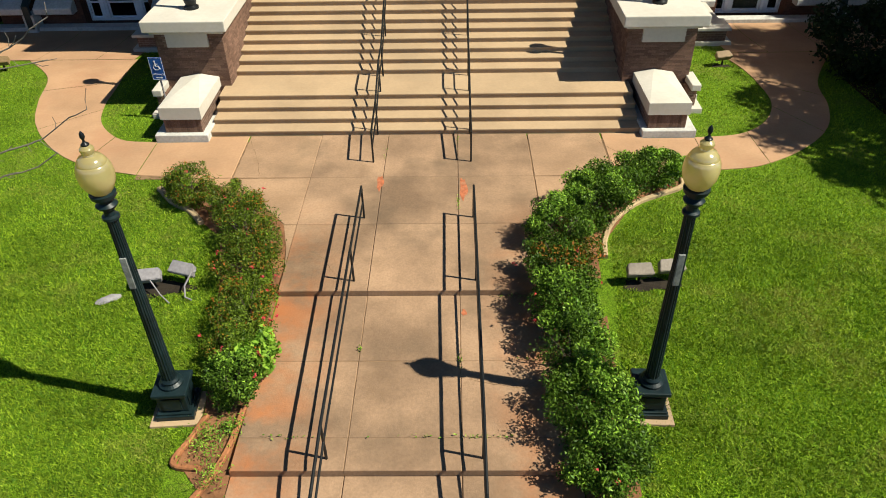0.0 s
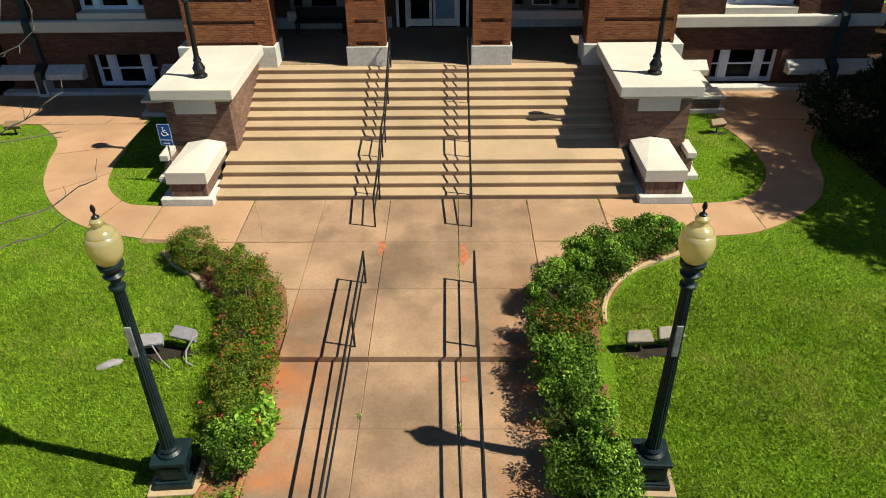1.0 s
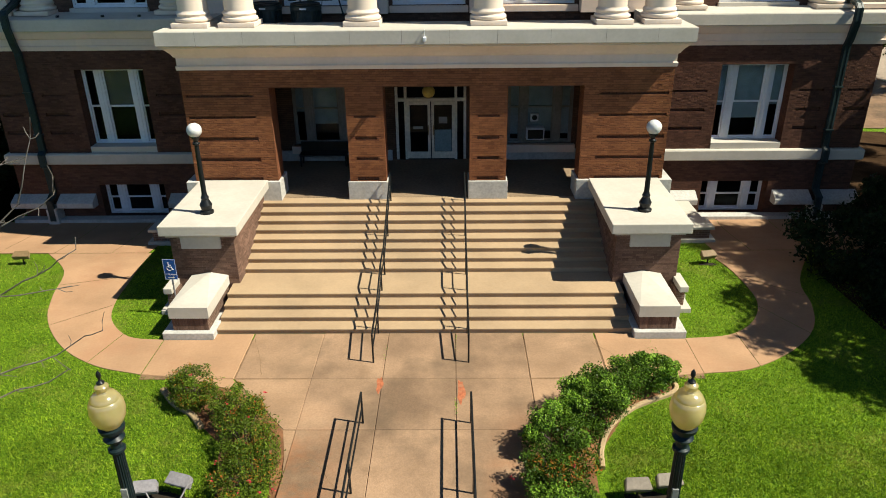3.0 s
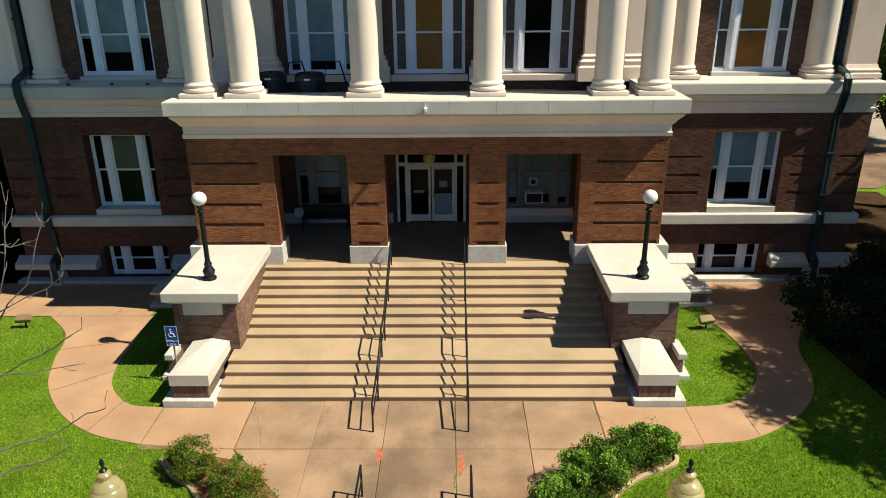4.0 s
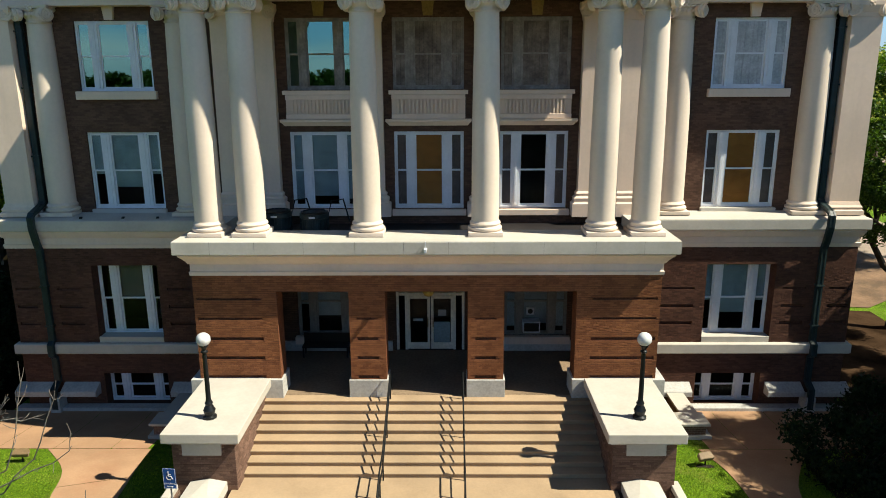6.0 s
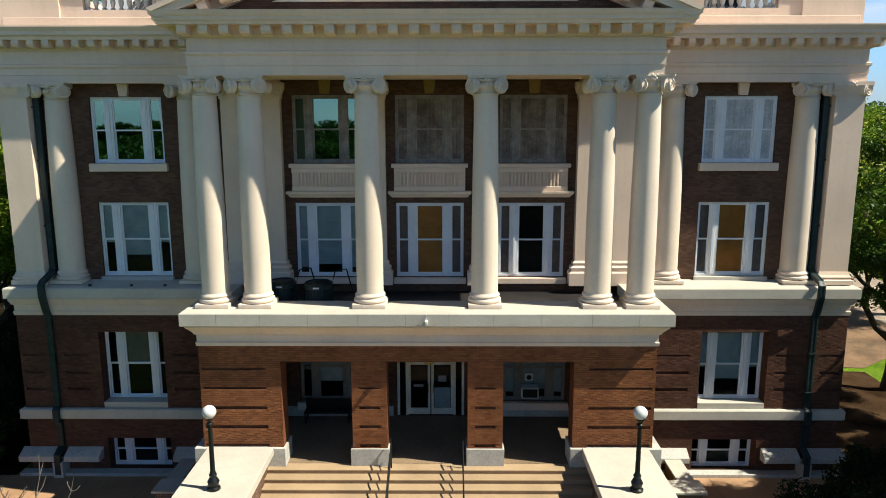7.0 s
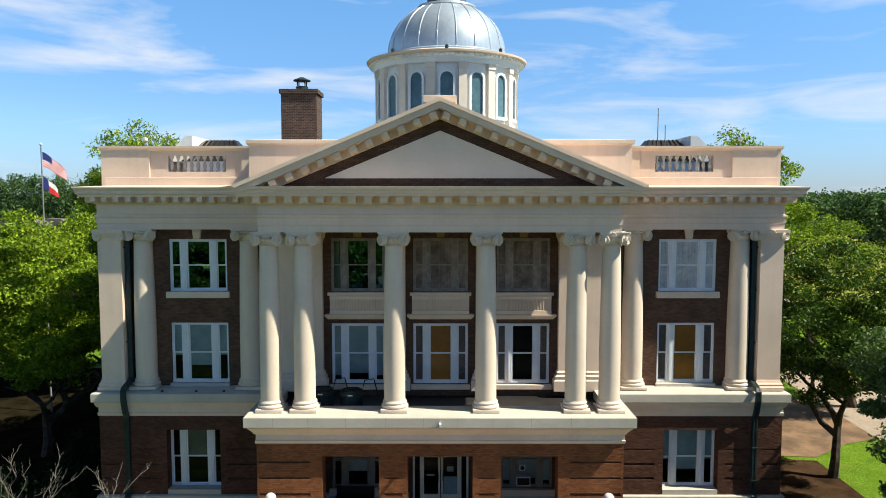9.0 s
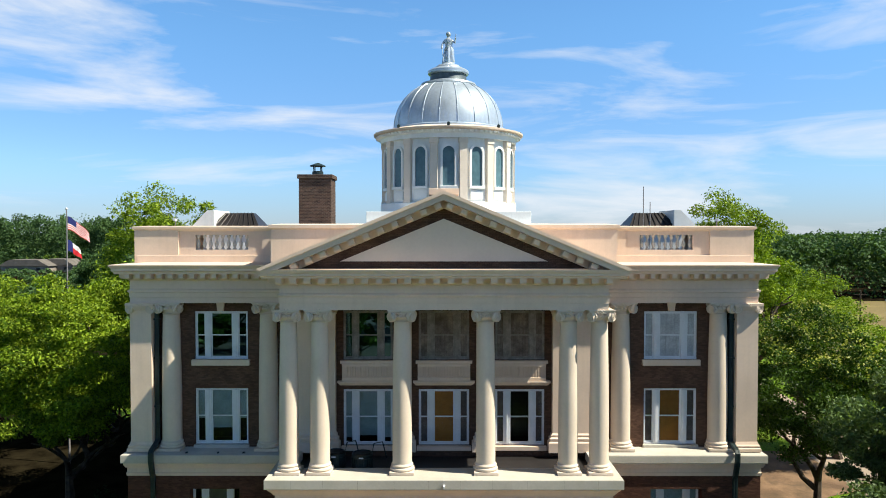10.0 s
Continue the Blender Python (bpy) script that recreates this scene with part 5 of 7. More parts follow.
# ---- railings ----
def railing(name, x, top, posts, label):
    """Two round bars over posts; top: points (y, z) of the upper bar."""
    r = empty(name, label, "handrail", group="handrails")
    part("top_rail", tube(bmesh.new(), [(x, y, z) for y, z in top], 0.026, 8), IRON, r)
    part("mid_rail", tube(bmesh.new(), [(x, y, z - 0.4) for y, z in top[1:] if True], 0.02, 8), IRON, r)
    for y, z0 in posts:
        zt = next(a[1] + (b[1] - a[1]) * (y - a[0]) / (b[0] - a[0]) for a, b in zip(top, top[1:]) if min(a[0], b[0]) - 1e-6 <= y <= max(a[0], b[0]) + 1e-6)
        part("post", tube(bmesh.new(), [(x, y, z0), (x, y, zt)], 0.024, 8), IRON, r)
    return r


for x in (-1.24, 1.2):
    railing("walk_railing", x, [(13.3, 0.84), (13.28, 0.84), (10.9, 0.82), (6.95, 0.7), (5.9, 0.55), (-1.5, 0.5)], [(13.28, 0.0), (11.1, 0.0), (6.98, -0.12), (4.9, -0.25), (2.5, -0.25), (0.2, -0.26), (-1.5, -0.26)], "black iron two-bar handrail along the walkway")
    railing("stair_railing", x, [(15.68, 0.84), (15.7, 0.85), (17.1, 0.98), (18.5, 1.5), (19.5, 1.52), (22.5, 2.72), (22.62, 2.74)], [(15.7, 0.0), (17.12, 0.0), (18.5, 0.6), (19.5, 0.6), (21.0, 1.1), (22.55, 1.8)], "black iron two-bar handrail on the entrance steps")


# ---- lamps ----
GLOBE = surface("pearly_yellow_globe", (0.72, 0.62, 0.3), 0.22, 0.75, 1.15, 2.5, 6, 0.0, grain=0.15, spec=0.6)
gp = GLOBE.node_tree.nodes["Principled BSDF"]
gp.inputs["Coat Weight"].default_value, gp.inputs["Coat Roughness"].default_value, gp.inputs["Coat IOR"].default_value = 1.0, 0.12, 2.0
gt = GLOBE.node_tree.nodes.new("ShaderNodeBsdfTranslucent")
gt.inputs["Color"].default_value = (0.8, 0.66, 0.28, 1)
gx_ = GLOBE.node_tree.nodes.new("ShaderNodeMixShader")
gx_.inputs["Fac"].default_value = 0.45
GLOBE.node_tree.links.new(gp.outputs["BSDF"], gx_.inputs[1])
GLOBE.node_tree.links.new(gt.outputs["BSDF"], gx_.inputs[2])
GLOBE.node_tree.links.new(gx_.outputs["Shader"], GLOBE.node_tree.nodes["Material Output"].inputs["Surface"])
WHITEGLOBE = surface("white_globe", (0.85, 0.85, 0.83), 0.25, 0.97, 1.02, 1, 6, 0.0)
PAPER = surface("old_sticker", (0.3, 0.31, 0.29), 0.6, 0.6, 1.15, 9, 30, 0.0)


def post_lamp(m, z):
    l = empty("street_lamp", "dark cast-iron post lamp with pearly acorn globe", "street lamp", m=m, group="lawn post lamps")
    part("base_pad", boxed(-0.42, 0.42, -0.42, 0.42, -0.05, 0.06, 0.015), STEP, l, "pale concrete pad")
    b = boxed(-0.32, 0.32, -0.32, 0.32, 0.06, 0.16, 0.012)
    box(b, -0.29, 0.29, -0.29, 0.29, 0.16, 0.2, 0.01)
    box(b, -0.24, 0.24, -0.24, 0.24, 0.2, 0.58, 0.012)
    box(b, -0.29, 0.29, -0.29, 0.29, 0.58, 0.66, 0.02)
    for k in range(4):
        bmesh.ops.create_cube(b, size=1, matrix=Matrix.Rotation(radians(90 * k), 4, "Z") @ Matrix.Translation((0, -0.245, 0.39)) @ Matrix.Diagonal((0.3, 0.03, 0.26, 1)))
    lathe(b, [(0.2, 0.66), (0.2, 0.7), (0.15, 0.74), (0.16, 0.78), (0.13, 0.82)], segs=24)
    part("base", b, LAMPGREEN, l, "square stepped cast-iron base")
    sh = bmesh.new()
    n, zs = 32, [0.8, 1.6, 2.6, 3.6, 4.12]
    rows_ = []
    for zz in zs:
        r0 = 0.115 - 0.035 * (zz - 0.8) / 3.3
        rows_.append([sh.verts.new(((r0 - 0.012 * (i % 2)) * math.cos(2 * math.pi * i / n), (r0 - 0.012 * (i % 2)) * math.sin(2 * math.pi * i / n), zz)) for i in range(n)])
    for a, c in zip(rows_, rows_[1:]):
        for i in range(n):
            sh.faces.new((a[i], a[(i + 1) % n], c[(i + 1) % n], c[i]))
    part("fluted_shaft", sh, LAMPGREEN, l)
    part("collar", lathe(bmesh.new(), [(0.08, 4.06), (0.12, 4.08), (0.12, 4.12), (0.08, 4.14), (0.075, 4.22), (0.13, 4.27), (0.15, 4.31), (0.1, 4.36), (0.1, 4.4), (0.17, 4.44), (0.18, 4.5), (0.12, 4.52)], segs=24), LAMPGREEN, l, "", True)
    part("globe", lathe(bmesh.new(), [(r_ * 0.93, z_) for r_, z_ in ((0.13, 4.5), (0.19, 4.57), (0.245, 4.68), (0.262, 4.8), (0.25, 4.9), (0.225, 4.96), (0.21, 4.97), (0.205, 5.0), (0.16, 5.06), (0.085, 5.09), (0.075, 5.11), (0.1, 5.15), (0.1, 5.19), (0.06, 5.23), (0.03, 5.24))], segs=36), GLOBE, l, "pearly yellow acorn globe", True)
    part("finial", lathe(bmesh.new(), [(0.05, 5.22), (0.055, 5.25), (0.02, 5.28), (0.015, 5.31), (0.035, 5.35), (0.03, 5.4), (0.005, 5.44)], segs=12), IRON, l, "", True)
    part("sticker", boxed(-0.055, 0.035, -0.108, -0.06, 2.85, 3.42, 0.004), PAPER, l, "worn pale sticker strip")
    l.scale = (0.97, 0.97, 0.965)
    return l


post_lamp(pose(-3.86, 8.05, -0.2, 0, 0, 4), 0)
post_lamp(pose(3.93, 8.05, -0.2, 0, 0, -2), 0)
for s in (-1, 1):
    l = empty("pedestal_lamp", "black post lamp with white ball globe", "lamp", m=pose(s * 6.4, 19.75, 2.54), group="pedestal lamps")
    part("post", lathe(bmesh.new(), [(0.2, 0), (0.2, 0.06), (0.14, 0.1), (0.16, 0.18), (0.18, 0.26), (0.13, 0.36), (0.1, 0.42), (0.12, 0.48), (0.09, 0.54), (0.075, 0.6), (0.06, 2.05), (0.1, 2.08), (0.1, 2.12), (0.06, 2.15), (0.08, 2.22), (0.13, 2.28), (0.13, 2.31)], segs=24), IRON, l, "turned black iron post", True)
    part("ball_globe", lathe(bmesh.new(), [(0.005 + 0.205 * math.sin(math.pi * i / 16), 2.48 - 0.205 * math.cos(math.pi * i / 16)) for i in range(17)], segs=28), WHITEGLOBE, l, "white ball globe", True)

# ---- floodlights ----
FLOODGREY = surface("grey_floodlight_metal", (0.32, 0.3, 0.31), 0.5, 0.85, 1.1, 3, 20, 0.05)
FLOODBROWN = surface("weathered_floodlight_metal", (0.26, 0.215, 0.165), 0.55, 0.8, 1.1, 3, 20, 0.05)
FLOODTAN = surface("tan_floodlight_metal", (0.27, 0.18, 0.09), 0.5, 0.85, 1.1, 3, 20, 0.05)


def floodlight(m, paint, label, tilt=25, group="lawn floodlights"):
    f = empty("floodlight", label, "floodlight", m=m @ Matrix.Diagonal((1.0, 0.8, 0.92, 1)), group=group)
    h = bmesh.new()
    c = [(-0.25, -0.14, -0.1), (0.25, -0.14, -0.1), (0.25, 0.12, -0.07), (-0.25, 0.12, -0.07), (-0.27, -0.16, 0.08), (0.27, -0.16, 0.08), (0.22, 0.14, 0.1), (-0.22, 0.14, 0.1)]
    v = [h.verts.new(p) for p in c]
    for q in ((3, 2, 1, 0), (4, 5, 6, 7), (0, 1, 5, 4), (1, 2, 6, 5), (2, 3, 7, 6), (3, 0, 4, 7)):
        h.faces.new([v[i] for i in q])
    bmesh.ops.bevel(h, geom=list(h.edges), offset=0.015, segments=2, affect="EDGES")
    bmesh.ops.transform(h, matrix=Matrix.Translation((0, 0, 0.36)) @ Matrix.Rotation(radians(tilt), 4, "X"), verts=h.verts)
    part("housing", h, paint, f)
    part("stake", tube(bmesh.new(), [(0.02, 0, -0.05), (0.02, 0, 0.3)], 0.03, 8), IRON, f)
    part("yoke", tube(bmesh.new(), [(-0.24, 0, 0.36), (-0.24, -0.02, 0.22), (0.24, -0.02, 0.22), (0.24, 0, 0.36)], 0.015, 6), FLOODGREY, f)
    return f


floodlight(pose(-5.25, 10.95, -0.02, 0, 0, 8), FLOODGREY, "grey floodlight on the lawn, lens turned to the building")
floodlight(pose(-4.62, 11.15, 0.02, 6, 4, -14), FLOODGREY, "grey floodlight with hanging cable on the lawn")
floodlight(pose(4.38, 11.0, 0.0, 0, 0, 3), FLOODBROWN, "weathered brownish grey floodlight on the lawn, lens turned to the building")
floodlight(pose(5.02, 11.12, 0.0, 0, 0, 6), FLOODBROWN, "weathered brownish grey floodlight on the lawn, lens turned to the building")
floodlight(pose(9.1, 21.4, -0.02, 0, 0, 16), FLOODTAN, "tan ground floodlight in the lawn", 22, "tan floodlights")
floodlight(pose(-13.5, 21.6, -0.02, 0, 0, 6), FLOODTAN, "tan ground floodlight in the lawn", 22, "tan floodlights")
cb = tube(bmesh.new(), [(-4.36, 11.1, 0.3), (-4.4, 10.95, 0.36), (-4.5, 10.75, 0.2), (-4.48, 10.6, 0.05), (-4.35, 10.55, 0.02)], 0.018, 8)
tube(cb, [(-5.2, 10.85, 0.3), (-4.95, 10.6, 0.12), (-4.75, 10.45, 0.03)], 0.014, 6)
tagged(part("cable", cb, FLOODGREY, None, "loose pale cable hanging from a floodlight"), category="cable")
lump = bmesh.new()
bmesh.ops.create_icosphere(lump, subdivisions=2, radius=1, matrix=Matrix.Translation((-6.0, 10.6, 0.0)) @ Matrix.Rotation(radians(28), 4, "Z") @ Matrix.Diagonal((0.26, 0.1, 0.07, 1)))
for v_ in lump.verts:
    v_.co += Vector((math.sin(v_.co.x * 40), math.cos(v_.co.y * 37), math.sin(v_.co.z * 50 + v_.co.x * 23))) * 0.012
tagged(part("concrete_lump", lump, FLOODGREY, None, "broken pale concrete lump in the lawn"), category="stone")
# flat dark patches painted where the floodlights' shadows lie
PATCHES = ((-5.1, 10.92, 0.66, 1), (4.6, 10.95, 0.55, 2), (9.1, 21.35, 0.3, 4))
for cx, cy, w, k in PATCHES:
    bm = bmesh.new()
    bm.faces.new([bm.verts.new((cx + w * math.cos(a) * (1 + 0.2 * math.sin(3 * a + k)), cy + 0.36 * w * math.sin(a) * (1 + 0.3 * math.cos(4 * a + k)), ground_z(cx, cy) + 0.004)) for a in [2 * math.pi * i / 28 for i in range(28)]])
    tagged(part("bare_patch", bm, FLOODSHADOW, None, "soil patch coloured black as the shadow under the floodlights"), category="soil", group="bare patches", kind="structure")

# ---- access sign ----
SIGNBLUE = surface("sign_blue", (0.015, 0.11, 0.42), 0.4, 0.95, 1.05, 2, 10, 0.0)
SIGNWHITE = surface("sign_white", (0.8, 0.82, 0.85), 0.4, 0.97, 1.02, 2, 10, 0.0)
sg = empty("access_sign", "blue wheelchair access sign on a thin metal post", "sign", m=pose(-7.1, 18.12, -0.48, 0, 0, -4) @ Matrix.Diagonal((1.22, 1.0, 1.22, 1)))
part("post", tube(bmesh.new(), [(0, 0.03, -0.1), (0, 0.03, 1.75)], 0.022, 8), FLOODGREY, sg)
part("plate", boxed(-0.15, 0.15, -0.006, 0.006, 1.36, 1.88, 0.004), SIGNBLUE, sg)
bd = bmesh.new()
for a, b, c, d in ((-0.145, -0.137, 1.365, 1.875), (0.137, 0.145, 1.365, 1.875), (-0.137, 0.137, 1.365, 1.373), (-0.137, 0.137, 1.867, 1.875)):
    box(bd, a, b, -0.01, -0.005, c, d)
part("border", bd, SIGNWHITE, sg)
ic = bmesh.new()
lathe(ic, [(0.02, -0.004), (0.02, 0.004)], segs=12)
bmesh.ops.transform(ic, matrix=pose(-0.02, -0.009, 1.79, 90), verts=ic.verts)
arc = [(-0.005 + 0.06 * math.cos(a), -0.009, 1.655 + 0.06 * math.sin(a)) for a in [radians(110 + i * 22) for i in range(11)]]
tube(ic, arc, 0.009, 6)
tube(ic, [(-0.02, -0.009, 1.765), (-0.012, -0.009, 1.685), (0.045, -0.009, 1.685), (0.07, -0.009, 1.62), (0.09, -0.009, 1.625)], 0.011, 6)
tube(ic, [(-0.015, -0.009, 1.73), (0.04, -0.009, 1.73)], 0.009, 6)
part("wheelchair_symbol", ic, SIGNWHITE, sg, "white wheelchair symbol")
tube_arrow = boxed(-0.07, 0.05, -0.01, -0.005, 1.405, 1.425)
prism(tube_arrow, [(0.05, 1.39), (0.085, 1.415), (0.05, 1.44)], -0.01, -0.005)
part("arrow", tube_arrow, SIGNWHITE, sg, "white arrow")
tx = bpy.data.curves.new("sign_word", "FONT")
tx.body, tx.size, tx.align_x, tx.extrude = "ENTRANCE", 0.052, "CENTER", 0.002
txo = new("sign_word", tx)
bpy.context.view_layer.update()
wm = bpy.data.meshes.new_from_object(txo)
bpy.data.objects.remove(txo)
wm.materials.clear()
wm.materials.append(SIGNWHITE)
shared("sign_word", wm, pose(0, -0.009, 1.475, 90), sg, "white word ENTRANCE")

# ---- small things on the building ----
sc = empty("security_camera", "small white security camera on the balcony edge", "camera", m=pose(0.0, 22.32, 7.1))
part("body", box(bmesh.new(), -0.05, 0.05, -0.22, 0.02, -0.1, 0.02, 0.02), SIGNWHITE, sc)
part("bracket", tube(bmesh.new(), [(0, 0.04, 0.2), (0, -0.06, 0.22), (0, -0.06, 0.0)], 0.015, 6), SIGNWHITE, sc)
ACGREEN = surface("dark_green_unit", (0.02, 0.035, 0.035), 0.5, 0.8, 1.2, 3, 14, 0.1)
for x, y in ((-3.95, 24.75), (-5.3, 24.95)):
    a = empty("air_conditioner", "dark green outdoor air-conditioning unit on the balcony", "air conditioner", m=pose(x, y, 6.93) @ Matrix.Diagonal((1.02, 1.02, 1.06, 1)), group="balcony units")
    part("casing", lathe(bmesh.new(), [(0.46, 0.0), (0.49, 0.03), (0.49, 0.1), (0.47, 0.12), (0.47, 0.66), (0.5, 0.68), (0.5, 0.8), (0.45, 0.83)], segs=32), ACGREEN, a, "", True)
    rib_ = boxed(-0.012, 0.012, -0.492, -0.46, 0.12, 0.66)
    part("fin", rib_, ACGREEN, a)
    for k_ in range(1, 24):
        shared("fin", bpy.data.meshes["fin"], Matrix.Rotation(radians(15 * k_), 4, "Z"), a)
    part("fan_ring", lathe(bmesh.new(), [(0.36, 0.8), (0.47, 0.82), (0.47, 0.86), (0.4, 0.88), (0.38, 0.84), (0.1, 0.83)], segs=28), IRON, a, "black fan opening", True)
    part("badge", boxed(-0.1, 0.1, -0.515, -0.485, 0.71, 0.76), SIGNWHITE, a)
    part("pipe", tube(bmesh.new(), [(0.3, 0.4, 0.2), (0.5, 0.6, 1.1), (0.9, 0.7, 1.15), (1.1, 0.7, 0.4)], 0.03, 6), IRON, a)
bn = empty("porch_bench", "dark metal bench against the porch wall", "bench", m=pose(-4.05, 26.4, FLOOR))
part("seat", boxed(-0.9, 0.9, -0.25, 0.25, 0.4, 0.46, 0.01), IRON, bn)
part("backrest", boxed(-0.9, 0.9, 0.22, 0.27, 0.46, 0.85, 0.01), IRON, bn)
for x in (-0.85, 0.85):
    for y in (-0.22, 0.22):
        part("leg", boxed(x - 0.03, x + 0.03, y - 0.03, y + 0.03, 0, 0.4), IRON, bn)
hl = empty("hanging_lamp", "yellow glass globe lamp hanging in the porch", "lamp", m=pose(0.0, 24.9, 4.9))
part("globe", lathe(bmesh.new(), [(0.05, -0.22), (0.16, -0.17), (0.22, -0.05), (0.22, 0.05), (0.14, 0.17), (0.06, 0.2)], segs=24), surface("amber_globe", (0.7, 0.5, 0.12), 0.3, 0.9, 1.1, 2, 8, 0), hl, "amber globe", True)
part("rod", tube(bmesh.new(), [(0, 0, 0.18), (0, 0, 0.85)], 0.015, 6), IRON, hl)
wa = empty("window_air_conditioner", "window air conditioner with black grille", "air conditioner", m=pose(3.95, 26.95, 2.62))
part("casing", boxed(-0.34, 0.34, -0.25, 0.2, 0, 0.45, 0.02), SIGNWHITE, wa)
part("grille", boxed(-0.29, 0.29, -0.262, -0.245, 0.05, 0.4), IRON, wa)
wf = empty("window_fan", "small white fan box behind the porch window glass", "fan", m=pose(3.92, 27.0, 3.42))
part("casing", boxed(-0.15, 0.15, -0.05, 0.03, -0.15, 0.15, 0.02), SIGNWHITE, wf)
fd = lathe(bmesh.new(), [(0.1, 0.0), (0.1, 0.02), (0.03, 0.03), (0.02, 0.03)], segs=20)
bmesh.ops.transform(fd, matrix=pose(0, -0.05, 0, 90), verts=fd.verts)
part("fan_grille", fd, IRON, wf, "dark round grille")
for x, z in ((11.85, 21.2), (12.25, 20.3)):
    tagged(part("roof_antenna", tube(bmesh.new(), [(x, 33.0, 16.7), (x, 33.0, z)], 0.025, 6), FLOODGREY, None, "thin metal rod antenna on the roof"), category="antenna", group="antennas")
for x in (-14.0, 14.2):
    r = empty("parapet_camera", "small pale camera on the parapet", "camera", m=pose(x, 27.7, 18.8), group="parapet cameras")
    part("stalk", tube(bmesh.new(), [(0, 0, 0), (0, 0, 0.3)], 0.025, 6), FLOODGREY, r)
    part("body", boxed(-0.06, 0.06, -0.2, 0.12, 0.26, 0.4, 0.02), SIGNWHITE, r)


# ---- flags ----
RED, WHITE, BLUE = (surface(n_, c_, 0.8, 0.95, 1.04, 1, 6, 0) for n_, c_ in (("flag_red", (0.65, 0.03, 0.04)), ("flag_white", (0.85, 0.85, 0.85)), ("flag_blue", (0.02, 0.03, 0.16))))


def flag(name, label, m, w, h, pick, parent, nx_=26, nz_=13):
    me = bpy.data.meshes.new(name)
    vs, fs, mi = [], [], []
    for i in range(nx_ + 1):
        for k in range(nz_ + 1):
            u, v = i / nx_, k / nz_
            vs.append((u * w * 0.86, 0.14 * math.sin(u * 8 + v * 2) * u, -v * h * (1 - 0.25 * u) - w * (0.5 * u + 0.2 * u * u) + 0.05 * math.sin(u * 9)))
    for i in range(nx_):
        for k in range(nz_):
            a = i * (nz_ + 1) + k
            fs.append((a, a + nz_ + 1, a + nz_ + 2, a + 1))
            mi.append(pick((i + 0.5) / nx_, (k + 0.5) / nz_, k))
    me.from_pydata(vs, [], fs)
    for mt in (RED, WHITE, BLUE):
        me.materials.append(mt)
    me.polygons.foreach_set("material_index", mi)
    me.polygons.foreach_set("use_smooth", [True] * len(fs))
    return shared(name, me, m, parent, label)


fp = empty("flagpole", "tall pale flagpole flying two flags", "flagpole", m=pose(-30.6, 48.5, -0.45))
part("pole", lathe(bmesh.new(), [(0.08, 0), (0.07, 6), (0.045, 20.6), (0.035, 20.7)], segs=12), FLOODGREY, fp)
part("ball", lathe(bmesh.new(), [(0.02, 20.7), (0.1, 20.78), (0.1, 20.86), (0.02, 20.94)], segs=12), SIGNWHITE, fp)
flag("striped_flag", "flag with red and white stripes and blue corner", pose(0.08, 0, 20.25, 0, 0, 48), 2.0, 1.1, lambda u, v, k: 2 if u < 0.4 and v < 0.54 else (0 if k % 2 == 0 else 1), fp)
flag("tricolour_flag", "flag with blue, white and red fields", pose(0.08, 0, 18.35, 0, 0, 58), 1.35, 0.95, lambda u, v, k: 2 if u < 0.33 else (1 if v < 0.5 else 0), fp)


# ---- plants ----
def leaf_mesh(name, pos, size, material, seed, up=0.35, slim=0.45, out=None):
    """Many small pointed leaves at the given places (an N x 3 array), each a folded quad of its own."""
    g = np.random.default_rng(seed)
    n_ = len(pos)
    d = g.normal(size=(n_, 3))
    d[:, 2] += up
    if out is not None:
        d += out
    d /= np.linalg.norm(d, axis=1)[:, None]
    t = g.normal(size=(n_, 3))
    t -= (t * d).sum(1)[:, None] * d
    t /= np.linalg.norm(t, axis=1)[:, None]
    b = np.cross(d, t)
    s = (size * g.uniform(0.6, 1.35, n_))[:, None]
    v = np.stack([pos - t * s * 0.5, pos + b * s * slim * 0.5 + d * s * 0.06, pos + t * s * 0.5, pos - b * s * slim * 0.5 + d * s * 0.06], 1).reshape(-1, 3)
    me = bpy.data.meshes.new(name)
    me.vertices.add(4 * n_)
    me.vertices.foreach_set("co", v.astype(np.float32).ravel())
    me.loops.add(4 * n_)
    me.loops.foreach_set("vertex_index", np.arange(4 * n_, dtype=np.int32))
    me.polygons.add(n_)
    me.polygons.foreach_set("loop_start", np.arange(0, 4 * n_, 4, dtype=np.int32))
    me.update(calc_edges=True)
    me.materials.append(material)
    return me


def blob(g, c, r, n_, hollow=0.55):
    """Points in an uneven ellipsoid about c, thicker towards its skin."""
    d = g.normal(size=(n_, 3))
    d /= np.linalg.norm(d, axis=1)[:, None]
    lump = 1 + 0.16 * np.sin(d[:, 0] * 5 + c[0]) * np.cos(d[:, 1] * 6 + c[1]) + 0.1 * np.sin(d[:, 2] * 9 + c[2] * 3)
    rad = (hollow + (1 - hollow) * g.random(n_) ** 0.6) * lump * g.uniform(0.92, 1.08, n_)
    return np.array(c) + d * rad[:, None] * np.array(r)


